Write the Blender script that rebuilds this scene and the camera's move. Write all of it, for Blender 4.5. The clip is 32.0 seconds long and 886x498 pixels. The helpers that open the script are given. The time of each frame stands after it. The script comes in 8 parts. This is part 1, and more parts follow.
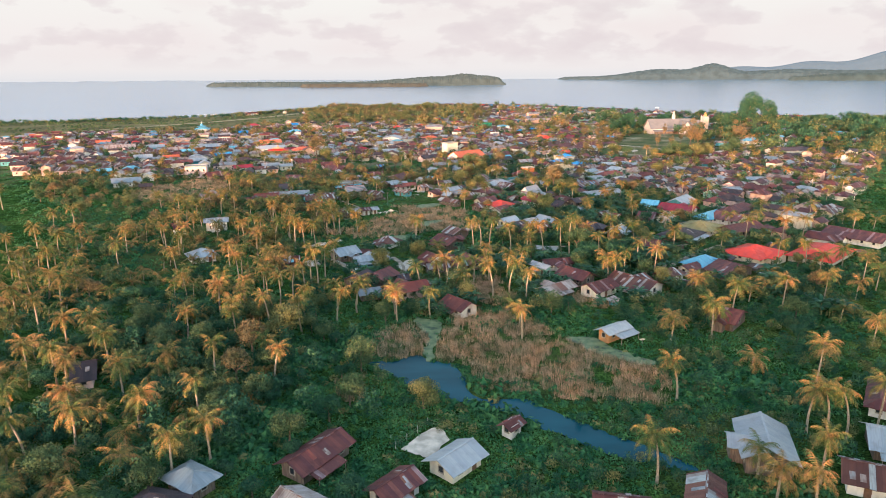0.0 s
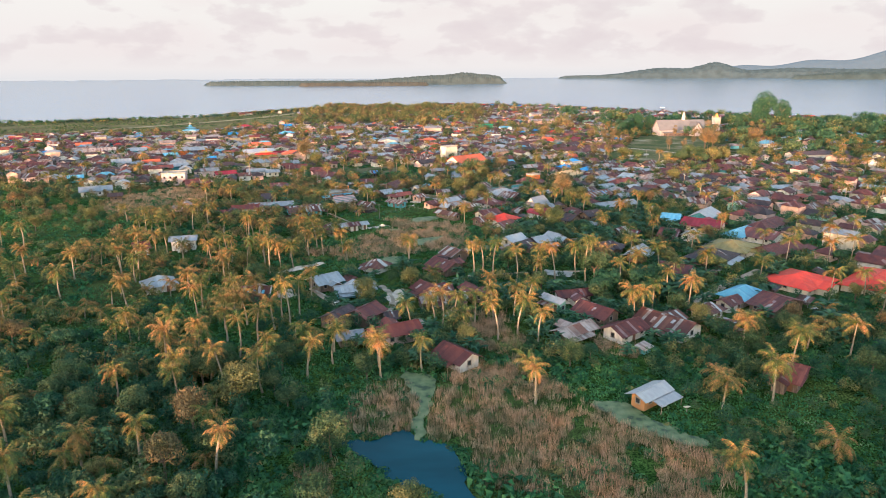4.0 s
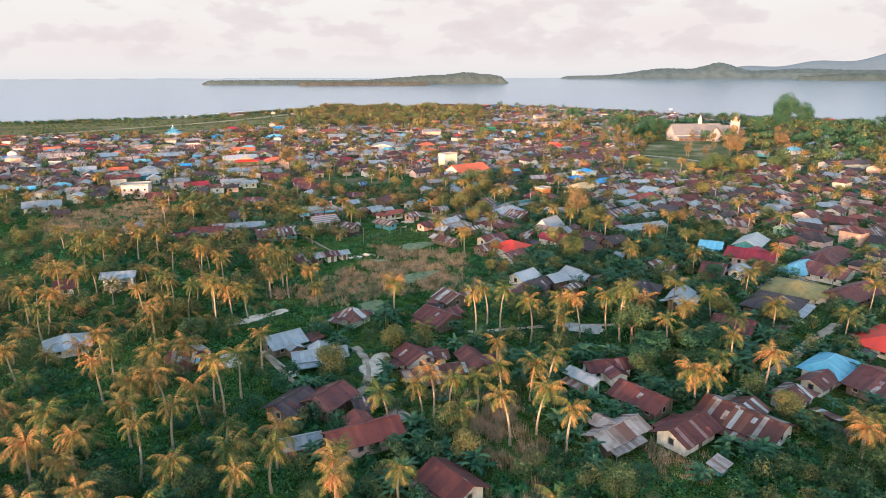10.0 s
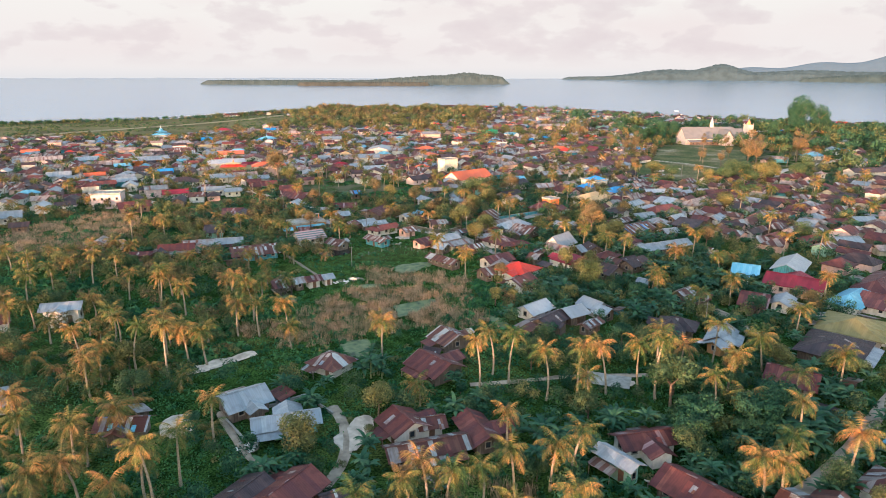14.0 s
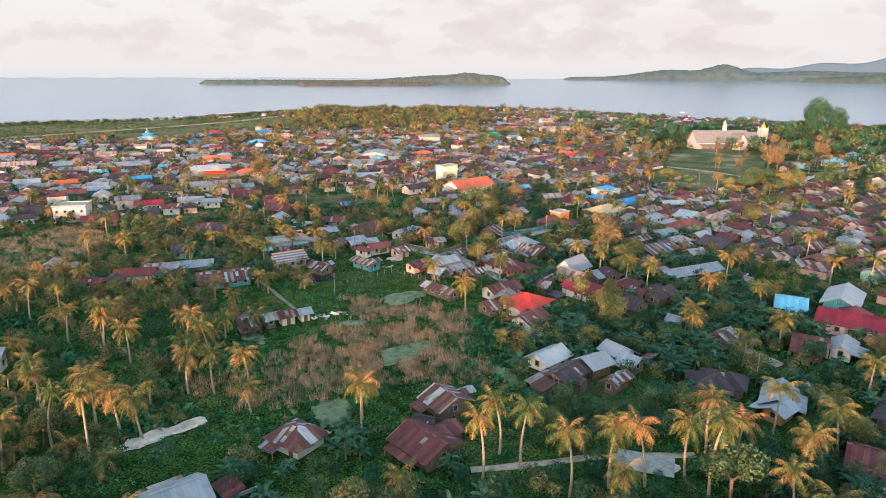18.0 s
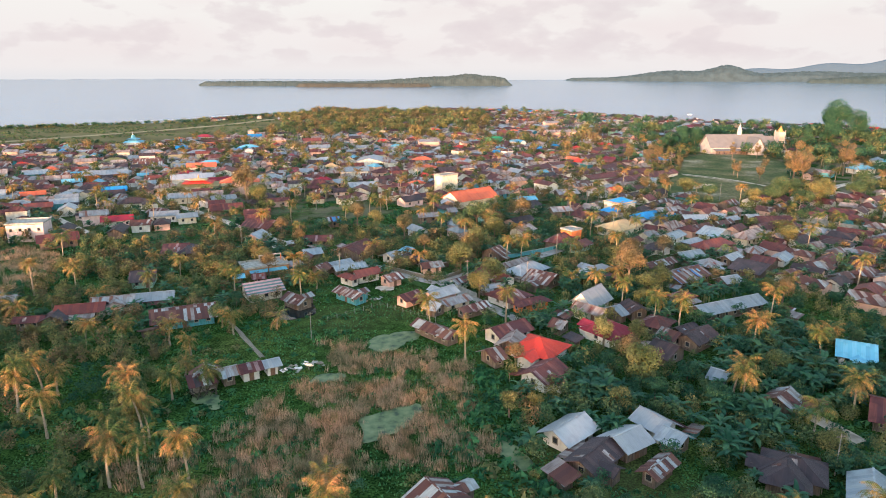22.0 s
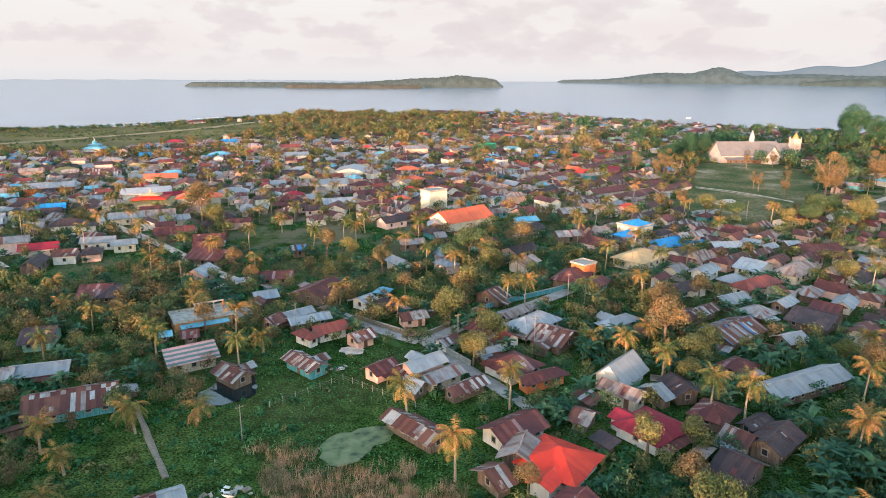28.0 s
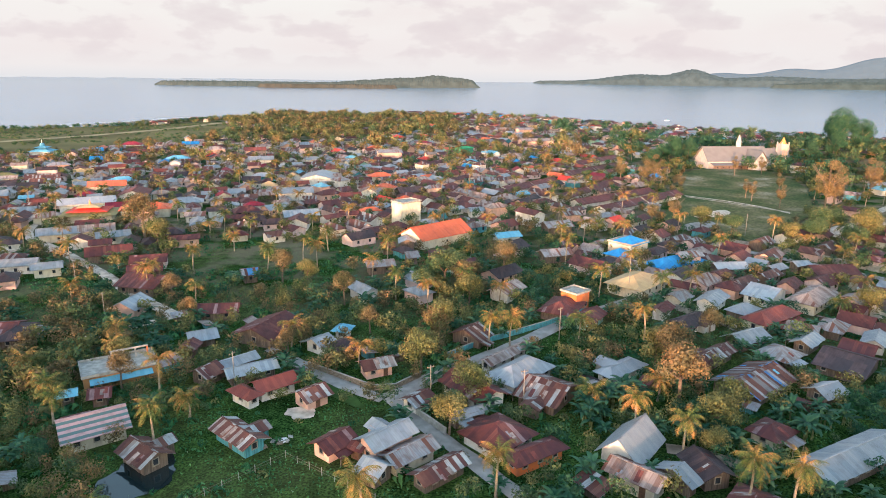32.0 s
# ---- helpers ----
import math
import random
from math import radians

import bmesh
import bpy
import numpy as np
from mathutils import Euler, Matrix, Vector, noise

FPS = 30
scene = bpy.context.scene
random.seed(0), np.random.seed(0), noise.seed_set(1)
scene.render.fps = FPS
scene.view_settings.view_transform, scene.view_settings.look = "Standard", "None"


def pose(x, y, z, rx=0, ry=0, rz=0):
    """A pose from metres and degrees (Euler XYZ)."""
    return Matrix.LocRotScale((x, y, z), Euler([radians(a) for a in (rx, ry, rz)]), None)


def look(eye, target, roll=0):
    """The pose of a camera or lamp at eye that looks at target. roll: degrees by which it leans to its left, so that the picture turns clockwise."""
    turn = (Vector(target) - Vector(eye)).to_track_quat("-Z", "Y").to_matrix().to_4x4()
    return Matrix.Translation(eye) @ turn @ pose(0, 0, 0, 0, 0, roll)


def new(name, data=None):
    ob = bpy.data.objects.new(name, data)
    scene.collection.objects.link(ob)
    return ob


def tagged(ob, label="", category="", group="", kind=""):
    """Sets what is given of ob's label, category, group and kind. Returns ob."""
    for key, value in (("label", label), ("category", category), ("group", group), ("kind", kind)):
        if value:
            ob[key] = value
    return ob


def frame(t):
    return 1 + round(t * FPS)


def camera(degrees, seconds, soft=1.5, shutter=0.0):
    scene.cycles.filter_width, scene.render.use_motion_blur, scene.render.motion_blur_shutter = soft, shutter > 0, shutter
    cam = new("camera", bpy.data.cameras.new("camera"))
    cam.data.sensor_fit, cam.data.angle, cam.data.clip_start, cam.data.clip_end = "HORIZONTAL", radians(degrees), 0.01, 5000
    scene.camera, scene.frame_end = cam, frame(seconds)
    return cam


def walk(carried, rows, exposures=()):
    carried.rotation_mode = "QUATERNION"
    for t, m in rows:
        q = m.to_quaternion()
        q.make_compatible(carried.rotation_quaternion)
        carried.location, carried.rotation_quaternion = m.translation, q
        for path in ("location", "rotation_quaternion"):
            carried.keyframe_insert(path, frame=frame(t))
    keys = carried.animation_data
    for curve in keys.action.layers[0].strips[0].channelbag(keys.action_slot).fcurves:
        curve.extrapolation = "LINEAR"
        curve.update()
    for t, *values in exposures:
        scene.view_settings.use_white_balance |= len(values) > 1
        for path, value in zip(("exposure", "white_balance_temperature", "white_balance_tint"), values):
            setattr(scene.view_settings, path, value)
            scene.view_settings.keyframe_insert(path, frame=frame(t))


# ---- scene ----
cam = camera(68.7, 32.0, soft=1.0)
PATH = [
    (0, (-1.659, -2.199, 57.66), (-1.672, -0.267, 57.144), -0.3),
    (1, (-1.488, 5.499, 57.689), (-1.501, 7.431, 57.172), -0.3),
    (2, (-1.116, 13.244, 57.8), (-1.131, 15.175, 57.283), -0.3),
    (3, (-1.027, 20.723, 57.856), (-1.04, 22.654, 57.337), -0.2),
    (3.5, (-0.814, 24.41, 57.837), (-0.828, 26.341, 57.318), -0.3),
    (5.5, (-0.435, 39.628, 57.797), (-0.449, 41.559, 57.277), -0.2),
    (6, (-0.284, 43.561, 57.841), (-0.297, 45.492, 57.321), -0.1),
    (7, (0.005, 50.898, 57.797), (-0.009, 52.829, 57.276), -0.1),
    (8, (0.259, 57.76, 57.819), (0.245, 59.691, 57.3), -0.1),
    (9, (0.424, 64.561, 57.892), (0.41, 66.492, 57.373), -0.1),
    (10, (0.728, 71.331, 57.862), (0.712, 73.262, 57.342), -0.1),
    (11, (0.905, 78.304, 57.717), (0.888, 80.236, 57.198), -0.1),
    (12, (1.001, 84.831, 57.689), (0.985, 86.762, 57.17), -0.0),
    (13, (1.075, 91.327, 57.724), (1.059, 93.259, 57.205), 0.0),
    (14, (1.035, 98.211, 57.599), (1.019, 100.143, 57.08), 0.1),
    (14.5, (1.088, 101.448, 57.561), (1.072, 103.38, 57.042), 0.1),
    (16.5, (1.438, 115.392, 57.537), (1.421, 117.323, 57.017), 0.2),
    (17, (1.604, 118.974, 57.568), (1.586, 120.906, 57.049), 0.2),
    (18, (1.758, 125.714, 57.828), (1.741, 127.646, 57.309), 0.2),
    (19, (2.313, 132.441, 58.112), (2.293, 134.372, 57.593), 0.2),
    (20, (2.576, 139.419, 58.173), (2.555, 141.35, 57.654), 0.0),
    (21, (2.595, 146.489, 58.21), (2.574, 148.42, 57.692), 0.0),
    (22, (2.779, 153.539, 58.221), (2.757, 155.471, 57.705), 0.1),
    (23, (2.959, 160.758, 58.237), (2.936, 162.69, 57.722), 0.1),
    (24, (3.135, 167.736, 58.247), (3.112, 169.669, 57.733), 0.0),
    (25, (3.189, 174.859, 58.24), (3.165, 176.792, 57.728), 0.1),
    (25.5, (3.305, 178.371, 58.224), (3.281, 180.304, 57.711), 0.1),
    (27.5, (3.52, 192.404, 58.249), (3.51, 194.337, 57.736), 0.3),
    (28, (3.849, 195.762, 58.209), (3.855, 197.696, 57.697), 0.3),
    (29, (4.108, 202.45, 58.193), (4.167, 204.383, 57.682), 0.3),
    (30, (4.486, 209.085, 58.199), (4.546, 211.018, 57.689), 0.4),
    (31, (4.979, 215.896, 58.11), (5.053, 217.828, 57.6), 0.5),
    (32, (5.253, 222.236, 58.347), (5.331, 224.168, 57.836), 0.7),
]
walk(cam, [(t, look(eye, target, roll)) for t, eye, target, roll in PATH])

# ---- light ----
world = bpy.data.worlds.new("evening_sky")
scene.world = world
world.use_nodes = True
wn = world.node_tree.nodes
sky = wn.new("ShaderNodeTexSky")
sky.sky_type = "NISHITA"
sky.sun_disc = False
SUN_TO = Vector((-0.42, -0.906, 0.038)).normalized()
sky.sun_elevation = math.asin(SUN_TO.z)
sky.sun_rotation = math.atan2(SUN_TO.x, SUN_TO.y)
sky.air_density, sky.dust_density, sky.ozone_density = 1.0, 1.0, 1.4
world.node_tree.links.new(sky.outputs[0], wn["Background"].inputs[0])
wn["Background"].inputs[1].default_value = 0.78
sun = new("sun", bpy.data.lights.new("sun", "SUN"))
sun.data.energy, sun.data.angle, sun.data.color = 5.1, radians(1.5), (1.0, 0.58, 0.40)
sun.matrix_world = look(SUN_TO * 100, (0, 0, 0))
scene.view_settings.exposure = 1.35


# ---- materials ----
def base_mat(name, rough=0.8, metal=0.0):
    m = bpy.data.materials.new(name)
    m.use_nodes = True
    nt = m.node_tree
    b = nt.nodes["Principled BSDF"]
    b.inputs["Roughness"].default_value, b.inputs["Metallic"].default_value = rough, metal
    return m, nt, b


def node(nt, kind, **kw):
    n = nt.nodes.new("ShaderNode" + kind)
    for k, v in kw.items():
        n.inputs[k.replace("_", " ")].default_value = v
    return n


def ramp(nt, fac, stops, constant=False):
    r = nt.nodes.new("ShaderNodeValToRGB")
    if constant:
        r.color_ramp.interpolation = "CONSTANT"
    e = r.color_ramp.elements
    e[0].position, e[0].color = stops[0][0], (*stops[0][1], 1)
    e[1].position, e[1].color = stops[-1][0], (*stops[-1][1], 1)
    for pos, col in stops[1:-1]:
        s = e.new(pos)
        s.color = (*col, 1)
    nt.links.new(fac, r.inputs[0])
    return r.outputs[0]


def mixc(nt, fac, a, b, mode="MIX"):
    m = nt.nodes.new("ShaderNodeMix")
    m.data_type, m.blend_type = "RGBA", mode
    for val, key in ((fac, 0), (a, 6), (b, 7)):
        if hasattr(val, "is_linked"):
            nt.links.new(val, m.inputs[key])
        else:
            m.inputs[key].default_value = val if key == 0 else (*val, 1)
    return m.outputs[2]


def noisef(nt, scale, detail=4.0, stretch=None, coord="Object"):
    tc = nt.nodes.new("ShaderNodeTexCoord")
    out = tc.outputs[coord]
    if stretch:
        mp = nt.nodes.new("ShaderNodeMapping")
        mp.inputs["Scale"].default_value = stretch
        nt.links.new(out, mp.inputs[0])
        out = mp.outputs[0]
    n = node(nt, "TexNoise", Scale=scale, Detail=detail)
    nt.links.new(out, n.inputs["Vector"])
    return n.outputs[0]


def bump(nt, b, height, strength=0.4, distance=0.05):
    n = node(nt, "Bump", Strength=strength, Distance=distance)
    nt.links.new(height, n.inputs["Height"])
    nt.links.new(n.outputs[0], b.inputs["Normal"])


def island(nt):
    return nt.nodes.new("ShaderNodeNewGeometry").outputs["Random Per Island"]


def whole(nt):
    return nt.nodes.new("ShaderNodeObjectInfo").outputs["Random"]


def sheet_tone(nt):
    """A chance number for each sheet of a slope: sheets are 0.8 m wide and 4.6 m long."""
    tc = nt.nodes.new("ShaderNodeTexCoord")
    sn = nt.nodes.new("ShaderNodeVectorMath")
    sn.operation = "SNAP"
    sn.inputs[1].default_value = (0.8, 4.6, 50.0)
    nt.links.new(tc.outputs["Object"], sn.inputs[0])
    ad = nt.nodes.new("ShaderNodeVectorMath")
    ad.operation = "ADD"
    cb = nt.nodes.new("ShaderNodeCombineXYZ")
    nt.links.new(whole(nt), cb.inputs[2])
    nt.links.new(sn.outputs[0], ad.inputs[0])
    nt.links.new(cb.outputs[0], ad.inputs[1])
    w = nt.nodes.new("ShaderNodeTexWhiteNoise")
    w.noise_dimensions = "3D"
    nt.links.new(ad.outputs[0], w.inputs["Vector"])
    return w.outputs["Value"]


def roof_mat(name, stops, stain, amount=0.35, rough=0.55, metal=0.0):
    """Corrugated sheets: each sheet a tone of its own, with streaks down the slope and rust blotches."""
    m, nt, b = base_mat(name, rough, metal)
    col = ramp(nt, sheet_tone(nt), stops, True)
    streak = noisef(nt, 1.0, 5, (5.0, 0.35, 1))
    f = ramp(nt, streak, [(0.42, (0, 0, 0)), (0.72, (amount, amount, amount))])
    col = mixc(nt, f, col, stain)
    blotch = noisef(nt, 0.55, 6)
    f2 = ramp(nt, blotch, [(0.5, (0, 0, 0)), (0.68, (amount * 0.9,) * 3)])
    col = mixc(nt, f2, col, tuple(c * 0.6 for c in stain))
    b.inputs["Specular IOR Level"].default_value = 0.5 if metal else 0.15
    var = ramp(nt, whole(nt), [(0.0, (0.72, 0.72, 0.72)), (1.0, (1.12, 1.1, 1.08))])
    col = mixc(nt, 1.0, col, var, "MULTIPLY")
    nt.links.new(col, b.inputs["Base Color"])
    w = nt.nodes.new("ShaderNodeTexWave")
    w.inputs["Scale"].default_value = 1.9
    tc = nt.nodes.new("ShaderNodeTexCoord")
    nt.links.new(tc.outputs["Object"], w.inputs["Vector"])
    bump(nt, b, w.outputs["Fac"], 0.5, 0.03)
    return m


RUST, DKRUST = (0.085, 0.030, 0.024), (0.045, 0.022, 0.020)
ROOF = {
    "rust": roof_mat("rusted_dark_red_sheet", [(0, (0.128, 0.043, 0.041)), (0.3, (0.157, 0.051, 0.046)), (0.6, (0.103, 0.037, 0.041)), (0.86, (0.204, 0.073, 0.061)), (0.95, (0.290, 0.189, 0.195))], (0.072, 0.030, 0.030), 0.5),
    "dark": roof_mat("blackened_sheet", [(0, (0.053, 0.040, 0.046)), (0.4, (0.070, 0.048, 0.054)), (0.8, (0.092, 0.059, 0.061))], (0.035, 0.027, 0.029), 0.5),
    "rustp": roof_mat("patched_rusty_sheet", [(0, (0.105, 0.044, 0.038)), (0.26, (0.166, 0.074, 0.057)), (0.46, (0.087, 0.039, 0.038)), (0.62, (0.270, 0.250, 0.246)), (0.76, (0.131, 0.057, 0.047)), (0.88, (0.366, 0.397, 0.411))], (0.105, 0.041, 0.034), 0.45),
    "rustb": roof_mat("rust_and_blue_patched_sheet", [(0, (0.10, 0.04, 0.035)), (0.35, (0.22, 0.20, 0.20)), (0.55, (0.16, 0.06, 0.045)), (0.82, (0.05, 0.22, 0.50)), (0.92, (0.35, 0.36, 0.38))], (0.10, 0.035, 0.025), 0.4),
    "redrust": roof_mat("red_brown_painted_sheet", [(0, (0.209, 0.058, 0.049)), (0.5, (0.247, 0.071, 0.055)), (0.8, (0.172, 0.051, 0.049))], (0.110, 0.038, 0.035), 0.3),
    "zinc": roof_mat("blue_grey_zinc_sheet", [(0, (0.282, 0.316, 0.355)), (0.35, (0.322, 0.355, 0.389)), (0.65, (0.242, 0.282, 0.322)), (0.9, (0.349, 0.369, 0.389))], (0.134, 0.114, 0.107), 0.3, 0.4, 0.25),
    "zincr": roof_mat("rust_streaked_zinc_sheet", [(0, (0.266, 0.281, 0.302)), (0.4, (0.316, 0.323, 0.337)), (0.7, (0.225, 0.203, 0.196)), (0.85, (0.168, 0.063, 0.039))], (0.183, 0.056, 0.028), 0.6, 0.45, 0.2),
    "white": roof_mat("new_white_zinc_sheet", [(0, (0.333, 0.349, 0.378)), (0.4, (0.365, 0.376, 0.401)), (0.8, (0.311, 0.333, 0.368))], (0.204, 0.204, 0.220), 0.25, 0.4, 0.2),
    # weathered grey with the pink of grazing sunlight put into its tones
    "pale": roof_mat("weathered_sun_pinked_sheet", [(0, (0.32, 0.265, 0.25)), (0.4, (0.39, 0.33, 0.31)), (0.75, (0.22, 0.155, 0.14)), (0.92, (0.17, 0.08, 0.065))], (0.15, 0.08, 0.06), 0.55),
    "red": roof_mat("bright_red_metal_roof", [(0, (0.68, 0.055, 0.035)), (0.5, (0.74, 0.07, 0.04)), (0.8, (0.62, 0.05, 0.035))], (0.45, 0.04, 0.03), 0.25, 0.5),
    "crimson": roof_mat("crimson_metal_roof", [(0, (0.262, 0.022, 0.043)), (0.5, (0.295, 0.029, 0.050)), (0.85, (0.223, 0.022, 0.036))], (0.157, 0.022, 0.029), 0.3, 0.5),
    "blue": roof_mat("bright_blue_metal_roof", [(0, (0.03, 0.30, 0.68)), (0.5, (0.03, 0.36, 0.75)), (0.8, (0.04, 0.27, 0.6))], (0.05, 0.2, 0.42), 0.25, 0.5),
    "sky": roof_mat("light_blue_painted_sheet", [(0, (0.140, 0.425, 0.590)), (0.5, (0.182, 0.468, 0.623)), (0.8, (0.126, 0.374, 0.541))], (0.112, 0.255, 0.344), 0.25, 0.5),
    "olive": roof_mat("yellowed_olive_sheet", [(0, (0.252, 0.203, 0.080)), (0.5, (0.281, 0.224, 0.096)), (0.8, (0.215, 0.175, 0.072))], (0.148, 0.112, 0.048), 0.4),
    "ochre": roof_mat("ochre_roof_sheet", [(0, (0.55, 0.38, 0.20)), (0.5, (0.60, 0.42, 0.22)), (0.8, (0.5, 0.35, 0.2))], (0.36, 0.24, 0.13), 0.3),
    "orange": roof_mat("orange_red_metal_roof", [(0, (0.70, 0.15, 0.07)), (0.5, (0.75, 0.17, 0.08)), (0.85, (0.62, 0.13, 0.07))], (0.5, 0.1, 0.06), 0.25, 0.5),
    "green": roof_mat("green_metal_roof", [(0, (0.03, 0.30, 0.16)), (0.5, (0.03, 0.34, 0.19)), (0.8, (0.03, 0.26, 0.14))], (0.03, 0.18, 0.1), 0.25),
}


def stripe_mat():
    """Alternating bands of pink-white and dark green sheets laid across the slope."""
    m, nt, b = base_mat("pink_and_green_striped_sheet", 0.55)
    tc = nt.nodes.new("ShaderNodeTexCoord")
    sp = nt.nodes.new("ShaderNodeSeparateXYZ")
    nt.links.new(tc.outputs["Object"], sp.inputs[0])
    mm = nt.nodes.new("ShaderNodeMath")
    mm.operation = "PINGPONG"
    nt.links.new(sp.outputs[1], mm.inputs[0])
    mm.inputs[1].default_value = 0.62
    g = nt.nodes.new("ShaderNodeMath")
    g.operation = "GREATER_THAN"
    nt.links.new(mm.outputs[0], g.inputs[0])
    g.inputs[1].default_value = 0.31
    col = mixc(nt, g.outputs[0], (0.42, 0.26, 0.27), (0.06, 0.13, 0.13))
    f = ramp(nt, noisef(nt, 1.2, 5), [(0.45, (0, 0, 0)), (0.7, (0.4, 0.4, 0.4))])
    nt.links.new(mixc(nt, f, col, (0.12, 0.08, 0.08)), b.inputs["Base Color"])
    return m


ROOF["stripe"] = stripe_mat()


def wall_mat(name, col, dirt=(0.16, 0.13, 0.10), amount=0.5, planks=False):
    m, nt, b = base_mat(name, 0.85)
    f = ramp(nt, noisef(nt, 0.9, 6, (1, 1, 0.5)), [(0.42, (0, 0, 0)), (0.72, (amount,) * 3)])
    c = mixc(nt, f, col, dirt)
    c = mixc(nt, 1.0, c, ramp(nt, whole(nt), [(0, (0.8, 0.8, 0.8)), (1, (1.05, 1.03, 1.0))]), "MULTIPLY")
    if planks:
        fine = noisef(nt, 1.0, 3, (7, 7, 0.4))
        c = mixc(nt, 1.0, c, ramp(nt, fine, [(0.35, (0.55, 0.5, 0.48)), (0.65, (1.15, 1.1, 1.08))]), "MULTIPLY")
        bump(nt, b, fine, 0.5, 0.03)
    nt.links.new(c, b.inputs["Base Color"])
    return m


WALL = {
    "white": wall_mat("white_plaster", (0.72, 0.68, 0.64), amount=0.42),
    "cream": wall_mat("cream_plaster", (0.64, 0.57, 0.46), amount=0.42),
    "salmon": wall_mat("salmon_plaster", (0.72, 0.44, 0.36), amount=0.35),
    "pink": wall_mat("pink_plaster", (0.74, 0.54, 0.52), amount=0.35),
    "plank": wall_mat("weathered_planks", (0.204, 0.153, 0.123), (0.076, 0.060, 0.053), 0.7, True),
    "teal": wall_mat("turquoise_planks", (0.08, 0.36, 0.44), (0.10, 0.18, 0.2), 0.5, True),
    "mint": wall_mat("mint_green_plaster", (0.30, 0.52, 0.42)),
    "ochre": wall_mat("orange_brown_plaster", (0.50, 0.24, 0.10)),
    "orange": wall_mat("bright_orange_plaster", (0.70, 0.18, 0.05)),
    "green": wall_mat("green_plaster", (0.05, 0.32, 0.18)),
}


def plain(name, col, rough=0.7, metal=0.0, vary=0.25, scale=2.0):
    m, nt, b = base_mat(name, rough, metal)
    c = mixc(nt, ramp(nt, noisef(nt, scale, 5), [(0.35, (0, 0, 0)), (0.7, (1, 1, 1))]), tuple(v * (1 - vary) for v in col), tuple(min(1, v * (1 + vary)) for v in col))
    nt.links.new(c, b.inputs["Base Color"])
    if rough > 0.85:
        b.inputs["Specular IOR Level"].default_value = 0.1
    return m


def leaf_mat(name, stops, rough=0.55):
    m, nt, b = base_mat(name, rough)
    fac = nt.nodes.new("ShaderNodeMix")
    fac.inputs[0].default_value = 0.66
    nt.links.new(island(nt), fac.inputs[2])
    nt.links.new(ramp(nt, noisef(nt, 0.42, 3), [(0.32, (0, 0, 0)), (0.68, (1, 1, 1))]), fac.inputs[3])
    c = ramp(nt, fac.outputs[0], stops)
    pl = node(nt, "TexNoise", Scale=0.16, Detail=3.0)
    nt.links.new(nt.nodes.new("ShaderNodeNewGeometry").outputs["Position"], pl.inputs["Vector"])
    c = mixc(nt, 1.0, c, ramp(nt, pl.outputs[0], [(0.32, (0.55, 0.74, 0.66)), (0.44, (0.85, 0.95, 0.9)), (0.56, (1.08, 1.04, 0.97)), (0.68, (1.28, 1.12, 0.92))]), "MULTIPLY")
    c = mixc(nt, 1.0, c, ramp(nt, island(nt), [(0, (0.70, 0.74, 0.78)), (0.5, (1.0, 1.0, 1.02)), (1, (1.28, 1.25, 1.2))]), "MULTIPLY")
    nt.links.new(c, b.inputs["Base Color"])
    b.inputs["Specular IOR Level"].default_value = 0.06
    tr = nt.nodes.new("ShaderNodeBsdfTranslucent")
    nt.links.new(c, tr.inputs[0])
    mx = nt.nodes.new("ShaderNodeMixShader")
    mx.inputs[0].default_value = 0.22
    nt.links.new(b.outputs[0], mx.inputs[1])
    nt.links.new(tr.outputs[0], mx.inputs[2])
    nt.links.new(mx.outputs[0], nt.nodes["Material Output"].inputs[0])
    return m




def frond_mat():
    """Palm leaves from deep green to dry orange, changing from palm to palm and from leaf to leaf."""
    m, nt, b = base_mat("palm_frond", 0.5)
    pos = nt.nodes.new("ShaderNodeNewGeometry").outputs["Position"]
    wide = node(nt, "TexNoise", Scale=0.11, Detail=2.0)
    fine = node(nt, "TexNoise", Scale=0.75, Detail=2.0)
    nt.links.new(pos, wide.inputs["Vector"])
    nt.links.new(pos, fine.inputs["Vector"])
    fac = nt.nodes.new("ShaderNodeMix")
    fac.inputs[0].default_value = 0.5
    nt.links.new(ramp(nt, wide.outputs[0], [(0.34, (0, 0, 0)), (0.66, (1, 1, 1))]), fac.inputs[2])
    nt.links.new(ramp(nt, fine.outputs[0], [(0.36, (0, 0, 0)), (0.64, (1, 1, 1))]), fac.inputs[3])
    c = ramp(nt, fac.outputs[0], [(0, (0.036, 0.080, 0.030)), (0.28, (0.078, 0.108, 0.034)), (0.5, (0.168, 0.137, 0.047)), (0.74, (0.285, 0.165, 0.062)), (1, (0.38, 0.168, 0.074))])
    c = mixc(nt, 1.0, c, ramp(nt, island(nt), [(0, (0.5, 0.58, 0.6)), (1, (1.38, 1.32, 1.25))]), "MULTIPLY")
    nt.links.new(c, b.inputs["Base Color"])
    b.inputs["Specular IOR Level"].default_value = 0.08
    tr = nt.nodes.new("ShaderNodeBsdfTranslucent")
    nt.links.new(c, tr.inputs[0])
    mx = nt.nodes.new("ShaderNodeMixShader")
    mx.inputs[0].default_value = 0.12
    nt.links.new(b.outputs[0], mx.inputs[1])
    nt.links.new(tr.outputs[0], mx.inputs[2])
    nt.links.new(mx.outputs[0], nt.nodes["Material Output"].inputs[0])
    return m


